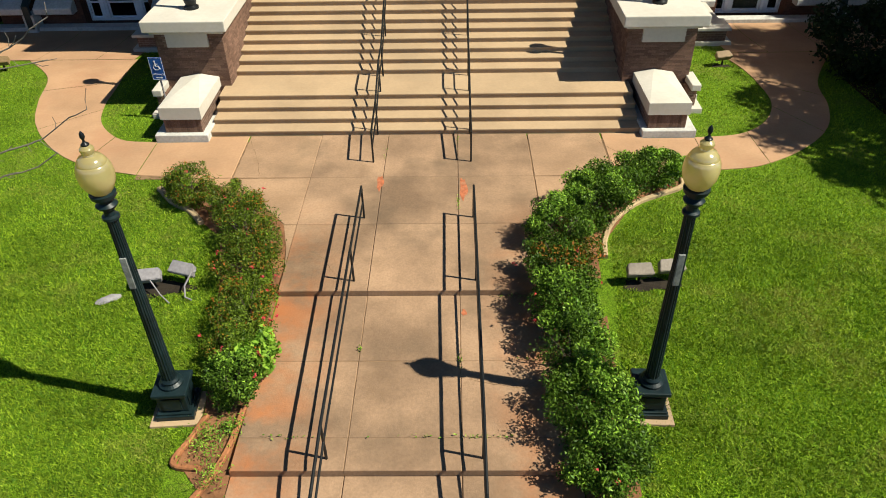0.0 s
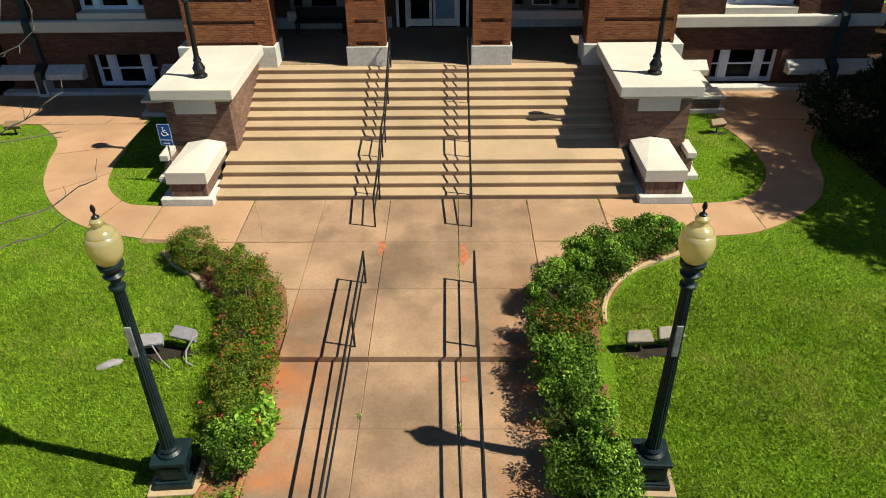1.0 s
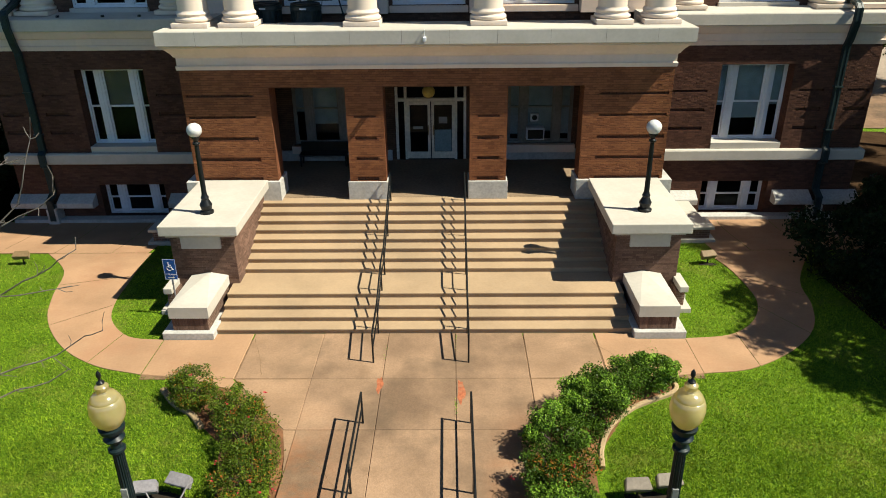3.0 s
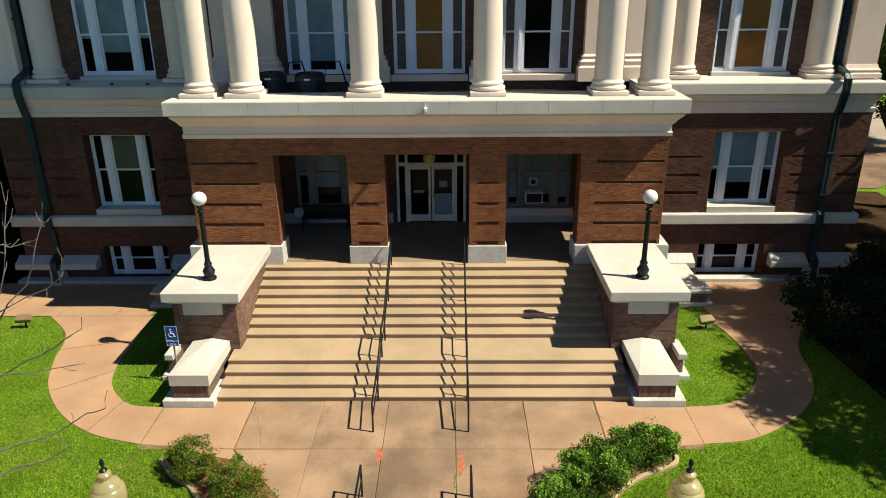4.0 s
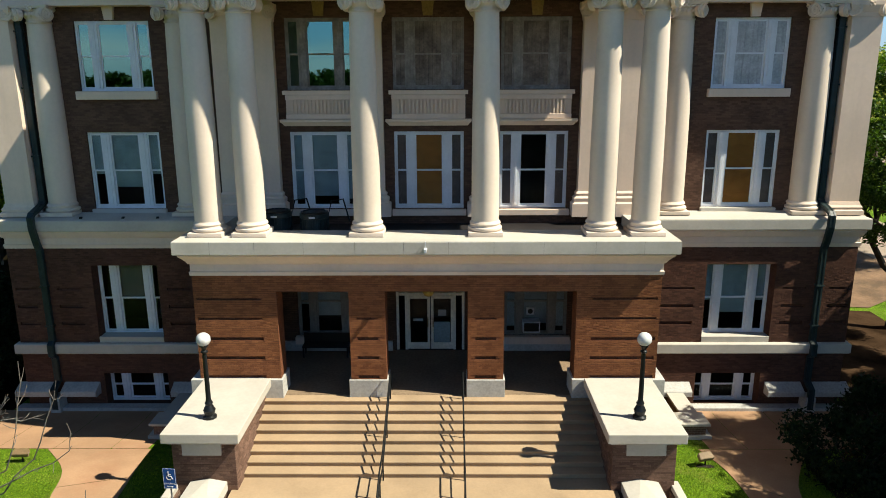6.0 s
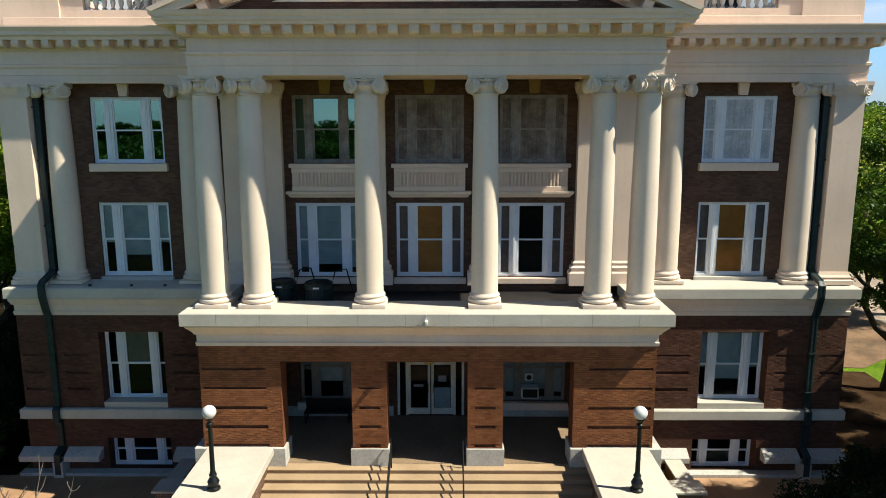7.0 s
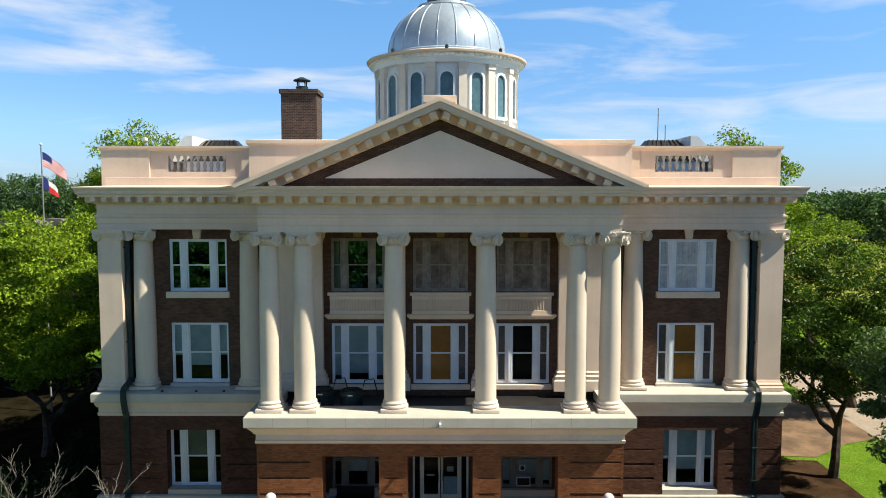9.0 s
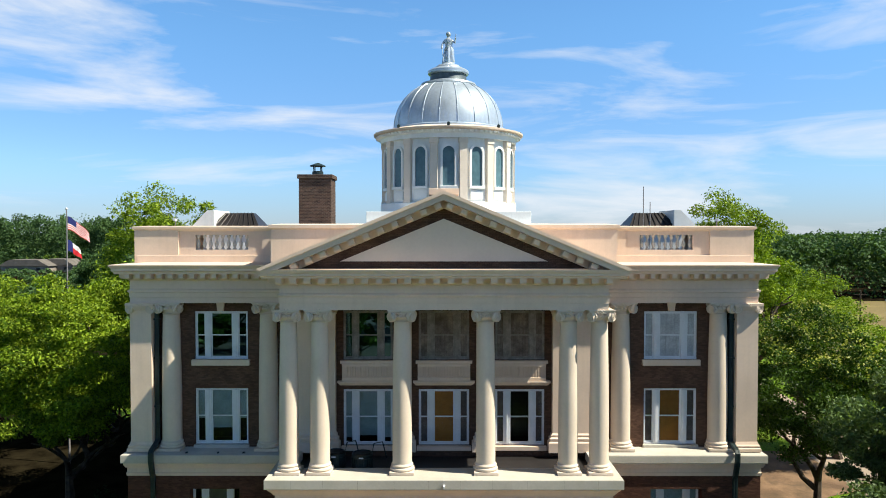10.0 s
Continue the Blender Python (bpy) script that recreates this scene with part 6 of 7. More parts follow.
HEDGE_GREEN = leafage("hedge_leaf", (0.02, 0.05, 0.006), (0.14, 0.26, 0.025), 0.45, 0.15)
HEDGE_OLIVE = leafage("olive_hedge_leaf", (0.028, 0.06, 0.006), (0.2, 0.29, 0.025), 0.45, 0.15)
HEDGE_LIGHT = leafage("light_hedge_leaf", (0.09, 0.22, 0.02), (0.38, 0.6, 0.07), 0.4, 0.25)
HEDGE_RED = leafage("reddish_leaf", (0.26, 0.2, 0.02), (0.5, 0.13, 0.03), 0.45, 0.2)
PETAL = leafage("pink_red_petal", (0.5, 0.03, 0.05), (0.75, 0.1, 0.12), 0.5, 0.3)


def bush(m, r, leaf, n_, seed, label, extra=None, n2=0, flowers=0, size=0.075, group="hedge bushes"):
    g = np.random.default_rng(seed)
    b = empty("hedge_bush", label, "bush", m=m, group=group)
    st_ = bmesh.new()
    for k in range(7):
        a = g.uniform(0, 6.28)
        q = Vector((math.cos(a) * r[0] * 0.55, math.sin(a) * r[1] * 0.55, r[2] * g.uniform(1.0, 1.5)))
        tube(st_, [(0, 0, -0.1), q * 0.5 + Vector((0, 0, 0.1)), q], 0.025, 5, 0.4)
    part("stem", st_, BARK, b)
    # a loose core and clumps over it, with hollows between them
    cl = []
    for k in range(26):
        d = g.normal(size=3)
        d /= np.linalg.norm(d)
        cl.append((d * np.array(r) * g.uniform(0.62, 0.95) + np.array([0, 0, r[2] * 1.0]), g.uniform(0.2, 0.36)))
    p = np.vstack([blob(g, (0, 0, r[2] * 0.9), (r[0] * 0.85, r[1] * 0.85, r[2] * 0.85), n_ // 3)] + [blob(g, c, (r[0] * q, r[1] * q, r[2] * q * 1.1), n_ // 26, 0.4) for c, q in cl])
    p = p[p[:, 2] > 0.02]
    tagged(shared("foliage", leaf_mesh("foliage", p, size, leaf, seed), Matrix(), b), kind="stuff")
    if n2:
        p2 = np.vstack([blob(g, c + np.array([0, 0, 0.03]), (r[0] * q * 1.05, r[1] * q * 1.05, r[2] * q * 1.15), n2 // 12, 0.7) for c, q in cl[::2]])
        p2 = p2[p2[:, 2] > r[2] * 0.7]
        tagged(shared("shoot_layer", leaf_mesh("shoot_layer", p2, size * 1.05, extra, seed + 1, 0.8), Matrix(), b, "reddish young leaves" if extra == HEDGE_RED else "bright young leaves"), kind="stuff")
    if flowers:
        p3 = blob(g, (0, 0, r[2] * 1.0), (r[0] * 1.04, r[1] * 1.04, r[2] * 1.06), flowers * 3, 0.97)
        p3 = p3[p3[:, 2] > r[2] * 0.7][:flowers]
        p3 = (p3[:, None, :] + g.normal(size=(len(p3), 6, 3)) * 0.02).reshape(-1, 3)
        tagged(shared("blossom", leaf_mesh("blossom", p3, 0.045, PETAL, seed + 2, 1.5, 0.8), Matrix(), b, "small red flowers"), kind="stuff")
    return b


left_hedge = [(-5.42, 14.15, 0.62, 0.55, 0.4, 1), (-4.22, 13.3, 0.62, 0.56, 0.42, 2), (-3.72, 12.3, 0.66, 0.75, 0.45, 3), (-3.42, 11.2, 0.6, 0.7, 0.45, 4), (-3.22, 10.1, 0.55, 0.7, 0.42, 5), (-3.08, 9.1, 0.55, 0.65, 0.4, 6), (-3.05, 8.25, 0.5, 0.45, 0.42, 7)]
for x, y, a, b, c, k in left_hedge:
    red_ = k < 7
    x += 0.1
    bush(pose(x, y, ground_z(x, y)), (a * 1.08, b * 1.2, c * 1.05), HEDGE_OLIVE if red_ else HEDGE_GREEN, 6500, 100 + k, "olive green hedge bush with reddish shoots" if red_ else "small dense green hedge bush", HEDGE_RED if red_ else HEDGE_LIGHT, 520 if red_ else 1200, 7 if 3 <= k <= 6 else 2, 0.05)
bush(pose(-2.68, 8.85, -0.1), (0.42, 0.45, 0.42), HEDGE_LIGHT, 1500, 131, "bright yellow-green leafy shrub in the hedge", None, 0, 0, 0.12)
right_hedge = [(5.45, 14.7, 0.66, 0.5, 0.42, 1), (4.55, 14.15, 0.7, 0.6, 0.45, 2), (3.75, 13.3, 0.7, 0.7, 0.48, 3), (3.2, 12.2, 0.72, 0.75, 0.5, 4), (3.05, 11.05, 0.72, 0.75, 0.48, 5), (2.98, 9.95, 0.72, 0.7, 0.48, 6), (3.0, 8.85, 0.72, 0.7, 0.5, 7), (3.12, 7.7, 0.78, 0.7, 0.52, 8), (3.3, 6.75, 0.75, 0.55, 0.45, 9)]
for x, y, a, b, c, k in right_hedge:
    x += 0.06 if k < 4 else -0.2
    bush(pose(x, y, ground_z(x, y)), (a * (1.12 if k < 4 else 1.0), b * 1.25, c * 1.04), HEDGE_GREEN, 7500, 200 + k, "tall leafy green hedge bush with bright shoots", HEDGE_LIGHT if k != 5 else HEDGE_RED, 3000 if k in (1, 3, 4, 8, 7) else 1500, 2 if k > 3 else 1, 0.06)


def edging(pts, z_of, name, label, material, w=0.07):
    line_ = curve_line(pts, 6)
    e = bmesh.new()
    rows_ = []
    for i, p in enumerate(line_):
        d = (line_[min(i + 1, len(line_) - 1)] - line_[max(0, i - 1)]).normalized()
        n_ = Vector((d.y, -d.x))
        z = z_of(p.x, p.y)
        rows_.append([e.verts.new((p.x + n_.x * o, p.y + n_.y * o, z + h)) for o, h in ((-w, -0.1), (-w, 0.06), (-w + 0.02, 0.08), (w - 0.02, 0.08), (w, 0.06), (w, -0.1))])
    for a, b in zip(rows_, rows_[1:]):
        for k in range(6):
            e.faces.new((a[k], b[k], b[(k + 1) % 6], a[(k + 1) % 6]))
    e.faces.new(rows_[0])
    e.faces.new(rows_[-1][::-1])
    return tagged(part(name, e, material, None, label), category="edging", kind="structure")


EDGE = surface("tan_edging", (0.5, 0.36, 0.2), 0.85, 0.8, 1.1, 2, 16, 0.2)
edging([(6.2, 14.95), (6.12, 14.45), (5.5, 14.1), (4.9, 13.75), (4.3, 13.1), (3.98, 12.4), (3.88, 11.8)], ground_z, "bed_edging", "curved tan concrete edging of the hedge bed", EDGE, 0.055)
edging([(-6.25, 14.55), (-5.75, 13.95), (-5.25, 13.6), (-4.85, 13.1)], ground_z, "bed_edging", "curved tan concrete edging of the hedge bed", EDGE)
BRICKEDGE = surface("terracotta_edging", (0.42, 0.17, 0.07), 0.85, 0.8, 1.15, 2, 16, 0.2)
edging([(-3.35, 7.85), (-3.5, 7.4), (-3.66, 6.95), (-3.2, 6.85)], ground_z, "bed_edging", "terracotta edging at the end of the bed", BRICKEDGE, 0.045)
edging([(-2.76, 8.0), (-2.85, 7.2), (-3.1, 6.5), (-3.5, 5.8)], ground_z, "bed_edging", "terracotta edging beside the walkway", BRICKEDGE, 0.05)
for pts in ([(-3.4, 7.8), (-3.6, 7.0), (-2.9, 6.2), (-2.72, 6.0), (-2.72, 12.6), (-3.2, 13.3), (-4.5, 14.6), (-5.8, 14.7), (-6.1, 14.4), (-4.3, 12.6), (-3.7, 10.0)], [(2.72, 6.0), (3.55, 6.4), (3.6, 9.5), (3.75, 12.0), (4.8, 13.7), (6.1, 14.5), (6.15, 14.9), (4.4, 14.7), (3.1, 13.3), (2.72, 12.6)]):
    bm = bmesh.new()
    bm.faces.new([bm.verts.new((x, y, ground_z(x, y) + 0.006)) for x, y in pts])
    bmesh.ops.triangulate(bm, faces=bm.faces)
    tagged(part("planting_bed", bm, SOIL, None, "reddish soil of the hedge bed"), category="soil", kind="structure")


# trees
def limb_tree(bm, g, base, height, spread, levels, r0):
    """Trunk and forking limbs; returns the ends of the last twigs."""
    ends = []

    def grow(p, d, length, r, lv):
        mid = p + d * length * 0.5 + Vector(g.normal(size=3)) * length * 0.06
        q = p + d * length
        tube(bm, [p, mid, q], r, 7 if lv < 2 else 5, 0.66)
        if lv >= levels:
            ends.append(q)
            return
        for k in range(int(g.integers(2, 4)) + (lv == 0)):
            a = g.uniform(0, 6.28)
            nd = (d * 0.75 + Vector((math.cos(a), math.sin(a), g.uniform(-0.05, 0.4))) * spread).normalized()
            grow(q if k else mid.lerp(q, 0.7), nd, length * g.uniform(0.62, 0.85), r * 0.62, lv + 1)
    grow(Vector(base), Vector((g.normal() * 0.06, g.normal() * 0.06, 1)).normalized(), height, r0, 0)
    return ends


def tree(name, label, m, seed, h, crown_r, leaf, n_, size, clear=0.28, levels=3, group="", tips=None, clumps=72, puff=None):
    g = np.random.default_rng(seed)
    t = empty(name, label, "tree", m=m, group=group)
    tr_ = bmesh.new()
    ends = limb_tree(tr_, g, (0, 0, -0.3), h * clear, 0.75, levels, 0.02 * h + 0.05)
    part("trunk", tr_, BARK, t)
    # clumps along a rounded crown, some at the limb ends
    cl = []
    cz, rz = h * (clear + 1) / 2 + 0.02 * h, h * (1 - clear) / 2
    for k in range(clumps):
        d = g.normal(size=3)
        d /= np.linalg.norm(d)
        d[2] = d[2] * 0.9 + 0.1
        f = g.uniform(0.55, 1.0)
        cl.append((np.array([d[0] * crown_r * f, d[1] * crown_r * f, cz + d[2] * rz * f]), g.uniform(0.1, 0.2) * crown_r))
    per = n_ // len(cl)
    wide, tall = puff or (1.25, 0.6)
    p = np.vstack([blob(g, c, (r * wide, r * wide, r * tall), per, 0.3) for c, r in cl])
    out = np.vstack([np.tile(c, (per, 1)) for c, r in cl])
    out = (p - out) / (0.2 * crown_r) if puff else None
    tagged(shared("crown", leaf_mesh("crown", p, size, leaf, seed, 0.6, 0.5, out), Matrix(), t), kind="stuff")
    if tips:
        p = np.vstack([blob(g, c + np.array([0, 0, r * 0.25]), (r * 1.2, r * 1.2, r * 0.75), per // 5, 0.85) for c, r in cl if c[2] > cz + 0.3 * rz])
        shared("tip_layer", leaf_mesh("tip_layer", p, size * 0.8, tips, seed + 5, 0.8, 0.6), Matrix(), t, "pale yellow-green tips")["kind"] = "stuff"
    return t


TREE_BRIGHT = leafage("bright_tree_leaf", (0.06, 0.14, 0.008), (0.42, 0.56, 0.045), 0.5, 0.25)
TREE_DARK = leafage("dark_tree_leaf", (0.018, 0.05, 0.01), (0.07, 0.13, 0.018), 0.5, 0.2)
TREE_OLIVE = leafage("olive_tree_leaf", (0.08, 0.13, 0.045), (0.2, 0.3, 0.1), 0.5, 0.2)
TIPS = leafage("yellow_green_tip", (0.4, 0.46, 0.1), (0.68, 0.68, 0.24), 0.5, 0.25)
FLOWERTREE = leafage("flowering_tree_leaf", (0.025, 0.065, 0.012), (0.1, 0.19, 0.028), 0.45, 0.25)
# leaf colour near black: tree shade put into the foliage
HOLLY = leafage("shade_black_leaf", (0.008, 0.018, 0.006), (0.022, 0.045, 0.01), 0.7, 0.1)
# lighter, bluer green with some distance haze put into the leaf colour
FARGREEN = leafage("far_tree_leaf", (0.05, 0.11, 0.042), (0.13, 0.23, 0.075), 0.6, 0.2)

ta = tree("broadleaf_tree", "bright green spreading broadleaf tree", pose(-25.8, 39.0, -0.4), 11, 15.7, 6.8, TREE_BRIGHT, 70000, 0.23, 0.16, group="lawn trees", clumps=120)
for m in (pose(-36, 38.5, -0.8, 0, 0, 130), pose(-38.5, 50, -1.4, 0, 0, 220), pose(-31.5, 58, -2.6, 0, 0, 300), pose(-47, 62, -1.6, 0, 0, 20)):
    copy_thing(ta, m)
tb = tree("tall_tree", "tall bright green tree behind the courthouse", pose(-25.5, 56.0, -0.4), 13, 22.5, 6.0, TREE_BRIGHT, 42000, 0.27, 0.28, group="rear trees", clumps=130, puff=(1.3, 0.95))
for m in (pose(27.5, 60.0, -0.8, 0, 0, 70),):
    copy_thing(tb, m)
td = tree("flowering_tree", "dark glossy tree with pale yellow-green tips", pose(23.6, 35.6, -0.4), 17, 13.7, 5.7, FLOWERTREE, 52000, 0.2, 0.25, group="lawn trees", tips=TIPS, clumps=100)
to = tree("olive_green_tree", "dull olive-green fine-leaved tree", pose(22.3, 20.8, -0.3), 19, 12.6, 5.3, TREE_OLIVE, 64000, 0.22, 0.2, group="lawn trees")
ts = tree("street_tree", "broad green shade tree across the street", pose(0, -38, -0.3), 23, 11.8, 6.8, TREE_DARK, 5000, 0.72, 0.22, group="street trees", clumps=46)
# mostly unseen trees by lawn and across street, added for shade and reflections
copy_thing(to, pose(21.0, 14.4, -0.3, 0, 0, 100))
copy_thing(to, pose(20.5, 16.9, -0.3, 0, 0, 10) @ Matrix.Diagonal((0.95, 0.95, 0.8, 1)))
copy_thing(to, pose(25.5, 25.9, -0.4, 0, 0, 215))
copy_thing(td, pose(27.5, 24.0, -0.3, 0, 0, 100))
copy_thing(tb, pose(29.9, 18.0, -0.3, 0, 0, 100))
copy_thing(to, pose(24.6, 17.6, -0.3, 0, 0, 160))
for x, y, r in ((-45, -36, 15), (-56, -41, 95), (-67, -35, 200), (-79, -39, 310), (-92, -34, 45), (45, -37, 170), (57, -34, 75), (-40, -58, 33), (-52, -60, 133), (-64, -57, 233), (-77, -61, 3), (-90, -58, 63), (-28, -60, 103), (-16, -57, 163), (-34, -34, 0), (-23, -37, 80), (-12, -33, 150), (11, -34, 210), (22, -36, 300), (33, -33, 20), (-28, 12, 40), (-31, 0, 190), (-33, -14, 70), (31, -2, 140), (35, -16, 260)):
    copy_thing(ts, pose(x, y, -0.3, 0, 0, r))
for k in range(34):
    copy_thing(ts, pose(-118 + 5.2 * k, -74 - 9 * (k % 3), -0.3, 0, 0, 67 * k) @ Matrix.Diagonal((1.1, 1.1, 1.25, 1)))
sh_ = bush(pose(13.4, 20.4, -0.1), (2.1, 1.9, 1.15), HOLLY, 6000, 301, "large holly-like shrub, leaves coloured near-black for shade", None, 0, 0, 0.16, group="shade shrubs")
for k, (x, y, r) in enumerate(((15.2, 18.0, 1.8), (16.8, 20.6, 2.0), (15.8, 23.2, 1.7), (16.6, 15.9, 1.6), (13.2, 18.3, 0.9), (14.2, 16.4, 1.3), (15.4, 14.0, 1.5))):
    bush(pose(x, y, -0.1), (r, r, 1.4 if y > 25 else 1.1 if r > 1 else 0.6), HOLLY, 5500 if r > 1 else 2600, 302 + k, "large holly-like shrub, leaves coloured near-black for shade", None, 0, 0, 0.16, group="shade shrubs")

# added bushes that fill the black shade left of the building
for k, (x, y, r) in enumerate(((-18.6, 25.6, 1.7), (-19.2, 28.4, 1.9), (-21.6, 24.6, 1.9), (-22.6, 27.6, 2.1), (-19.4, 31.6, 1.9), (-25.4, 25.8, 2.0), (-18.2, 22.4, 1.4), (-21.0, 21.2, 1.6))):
    bush(pose(x, y, -0.45), (r * 1.1, r * 1.1, 1.9 if y > 24 else 1.2), HOLLY, 6500, 340 + k, "near-black undergrowth added to deepen the shade beside the courthouse wing", None, 0, 0, 0.2, group="undergrowth")

# leafless tree whose twigs reach into the view
bt = empty("bare_tree", "leafless grey tree with long thin twigs", "tree", m=pose(0, 0, 0))
g = np.random.default_rng(5)
bb = bmesh.new()
tube(bb, [(-13.4, 10.6, -0.3), (-13.2, 10.7, 1.5), (-12.9, 10.8, 3.0)], 0.17, 10, 0.75)
part("trunk", bb, BAREBARK, bt)


def twig(bm, a, b, r, depth):
    a, b = Vector(a), Vector(b)
    n_ = 5
    pts = [a.lerp(b, i / n_) + Vector(g.normal(size=3)) * (b - a).length * 0.034 * (0 < i < n_) for i in range(n_ + 1)]
    tube(bm, pts, r, 5, 0.45)
    if depth:
        for k in range(7 + 7 * (depth == 2)):
            i = int(g.integers(3 if depth == 2 else 2, n_ + 1))
            d = (b - a).normalized() + Vector(g.normal(size=3)) * 0.55
            d.z += 0.35
            twig(bm, pts[i], pts[i] + d.normalized() * (b - a).length * g.uniform(0.12, 0.3), max(0.006, r * 0.45), depth - 1)


def reach(line):
    """A long low branch through the given points, with short side twigs towards its end."""
    bm = bmesh.new()
    pts = [Vector(p) for p in line]
    out = []
    for a, b in zip(pts, pts[1:]):
        k = max(2, int((b - a).length / 0.3))
        out += [a.lerp(b, i / k) + Vector(g.normal(size=3)) * 0.02 for i in range(k)]
    out.append(pts[-1])
    tube(bm, out, 0.034, 6, 0.2)
    for k in range(9):
        i = int(g.integers(len(out) // 2, len(out) - 1))
        d = (out[i + 1] - out[i]).normalized() + Vector(g.normal(size=3)) * 0.7 + Vector((0, 0, 0.3))
        q = out[i] + d.normalized() * g.uniform(0.08, 0.4)
        tube(bm, [out[i], out[i].lerp(q, 0.5) + Vector(g.normal(size=3)) * 0.02, q], 0.008, 5, 0.5)
    return bm


FORK = (-12.9, 10.8, 3.0)
for line_ in ([FORK, (-9.8, 10.9, 2.5), (-7.42, 11.0, 2.92), (-6.69, 11.1, 3.16), (-6.41, 11.2, 3.21), (-5.8, 11.2, 3.62), (-5.3, 10.9, 3.95), (-5.18, 10.9, 4.3)],
              [FORK, (-9.6, 10.8, 2.2), (-7.43, 10.8, 2.57), (-6.9, 11.0, 2.64), (-6.2, 11.0, 2.95), (-6.11, 11.0, 3.06), (-6.35, 11.0, 3.3)],
              [FORK, (-9.4, 11.0, 3.5), (-7.06, 11.0, 4.52), (-6.5, 11.0, 4.83), (-5.96, 11.0, 5.11), (-5.48, 11.0, 5.41), (-5.42, 11.0, 5.66)],
              [FORK, (-9.2, 11.1, 3.9), (-7.05, 11.0, 4.55), (-6.19, 11.0, 4.65), (-5.69, 11.0, 4.75)],
              [FORK, (-9.6, 11.0, 4.4), (-6.85, 11.0, 5.57), (-6.25, 11.0, 6.21), (-5.91, 11.0, 6.98), (-5.66, 11.0, 7.67)],
              [FORK, (-9.0, 11.0, 5.2), (-6.72, 11.0, 6.0), (-6.44, 11.0, 6.83), (-6.24, 11.0, 8.01)],
              [FORK, (-9.0, 11.0, 4.8), (-6.29, 11.0, 6.0), (-5.6, 11.0, 6.39), (-5.52, 11.0, 6.72)]):
    part("branch", reach(line_), BAREBARK, bt)
for tip, start in (((-7.5, 11.0, 8.6), (-9.4, 10.9, 5.4)), ((-8.4, 11.2, 9.2), (-10.6, 10.9, 5.0)), ((-9.0, 10.7, 8.8), (-11.2, 10.8, 4.8)), ((-9.9, 11.2, 9.4), (-11.9, 10.8, 4.4)), ((-10.6, 10.8, 9.3), (-12.4, 10.8, 4.0)), ((-11.4, 11.4, 9.0), (-12.6, 10.9, 3.8)), ((-12.4, 10.2, 9.2), (-12.8, 10.8, 3.4)), ((-6.9, 11.1, 7.6), (-9.0, 11.0, 5.2))):
    b = bmesh.new()
    tube(b, [FORK, Vector(FORK).lerp(Vector(start), 0.5) + Vector((0, 0, 0.15)), start], 0.06, 6, 0.6)
    twig(b, start, (tip[0], tip[1], tip[2] - 0.7), 0.03, 2)
    part("branch", b, BAREBARK, bt)

# distance: woods, field, road, houses
g = np.random.default_rng(77)
pts, outs = [], []


def far_crown(c, r, count, leaves):
    """A far tree crown: clumps on a rounded body, their leaves turned outward."""
    for i in range(count):
        d = g.normal(size=3)
        d[2] = abs(d[2]) * 0.9 - 0.2
        d /= np.linalg.norm(d)
        q = np.array(c) + d * np.array(r) * g.uniform(0.5, 0.85)
        p = blob(g, q, np.array(r) * g.uniform(0.3, 0.48), leaves, 0.6)
        pts.append(p)
        outs.append((p - np.array(c)) / np.array(r) * 0.8 + (p - q) / np.array(r) * 2.0)


for k in range(470):
    left = k % 2 == 0
    slope = g.uniform(-0.78, -0.28) if left else g.uniform(0.28, 0.8)
    if left and slope < -0.44:
        y, hgt = 368 + 60 * g.random() ** 1.5, g.uniform(15, 28)
    else:
        y = (168 if left else 196) + 180 * g.random() ** 1.5
        hgt = g.uniform(10, 18) + (3.0 if left else 0.5) + 0.012 * (y - 190)
    x = slope * (y + 9.5)
    r = g.uniform(4.5, 8.5)
    far_crown((x, y, hgt - r * 0.8), (r, r, r * 0.95), 10, 40)
    low = blob(g, (x, y - 1, hgt * 0.3), (r, r, hgt * 0.36), 90, 0.8)
    pts.append(low)
    outs.append(np.tile((0.0, -0.6, 0.3), (90, 1)))
for k in range(150):
    y = 120 + 225 * g.random()
    x = g.uniform(-0.7, -0.42) * (y + 9.5)
    r = g.uniform(1.8, 3.4)
    far_crown((x, y, r * 0.2), (r * 1.5, r * 1.3, min(r, 0.5 + 0.011 * (360 - y)) + 0.6), 8, 16)
wd = new("far_woods", leaf_mesh("far_woods", np.vstack(pts), 0.95, FARGREEN, 78, 0.5, 0.8, np.vstack(outs)))
tagged(wd, "dense green woods along the horizon", "woods", kind="stuff")
tm = tree("distant_tree", "rounded dark green tree in the middle distance", pose(47, 88, -0.4), 29, 13.5, 6.2, FARGREEN, 26000, 0.42, 0.14, group="distant trees", clumps=90)
for m in (pose(-46, 110, -0.4, 0, 0, 190), pose(-90, 95, -0.4, 0, 0, 30), pose(-68, 134, -0.4, 0, 0, 70), pose(-84, 118, -3.4, 0, 0, 160), pose(-98, 126, -0.4, 0, 0, 250)):
    copy_thing(tm, m @ Matrix.Diagonal((1, 1, 1.15, 1)))
copy_thing(tb, pose(38, 66, -0.4, 0, 0, 140) @ Matrix.Diagonal((0.9, 0.9, 0.64, 1)))
copy_thing(tb, pose(33.0, 50.0, -0.4, 0, 0, 230) @ Matrix.Diagonal((0.85, 0.85, 0.56, 1)))
pts = []
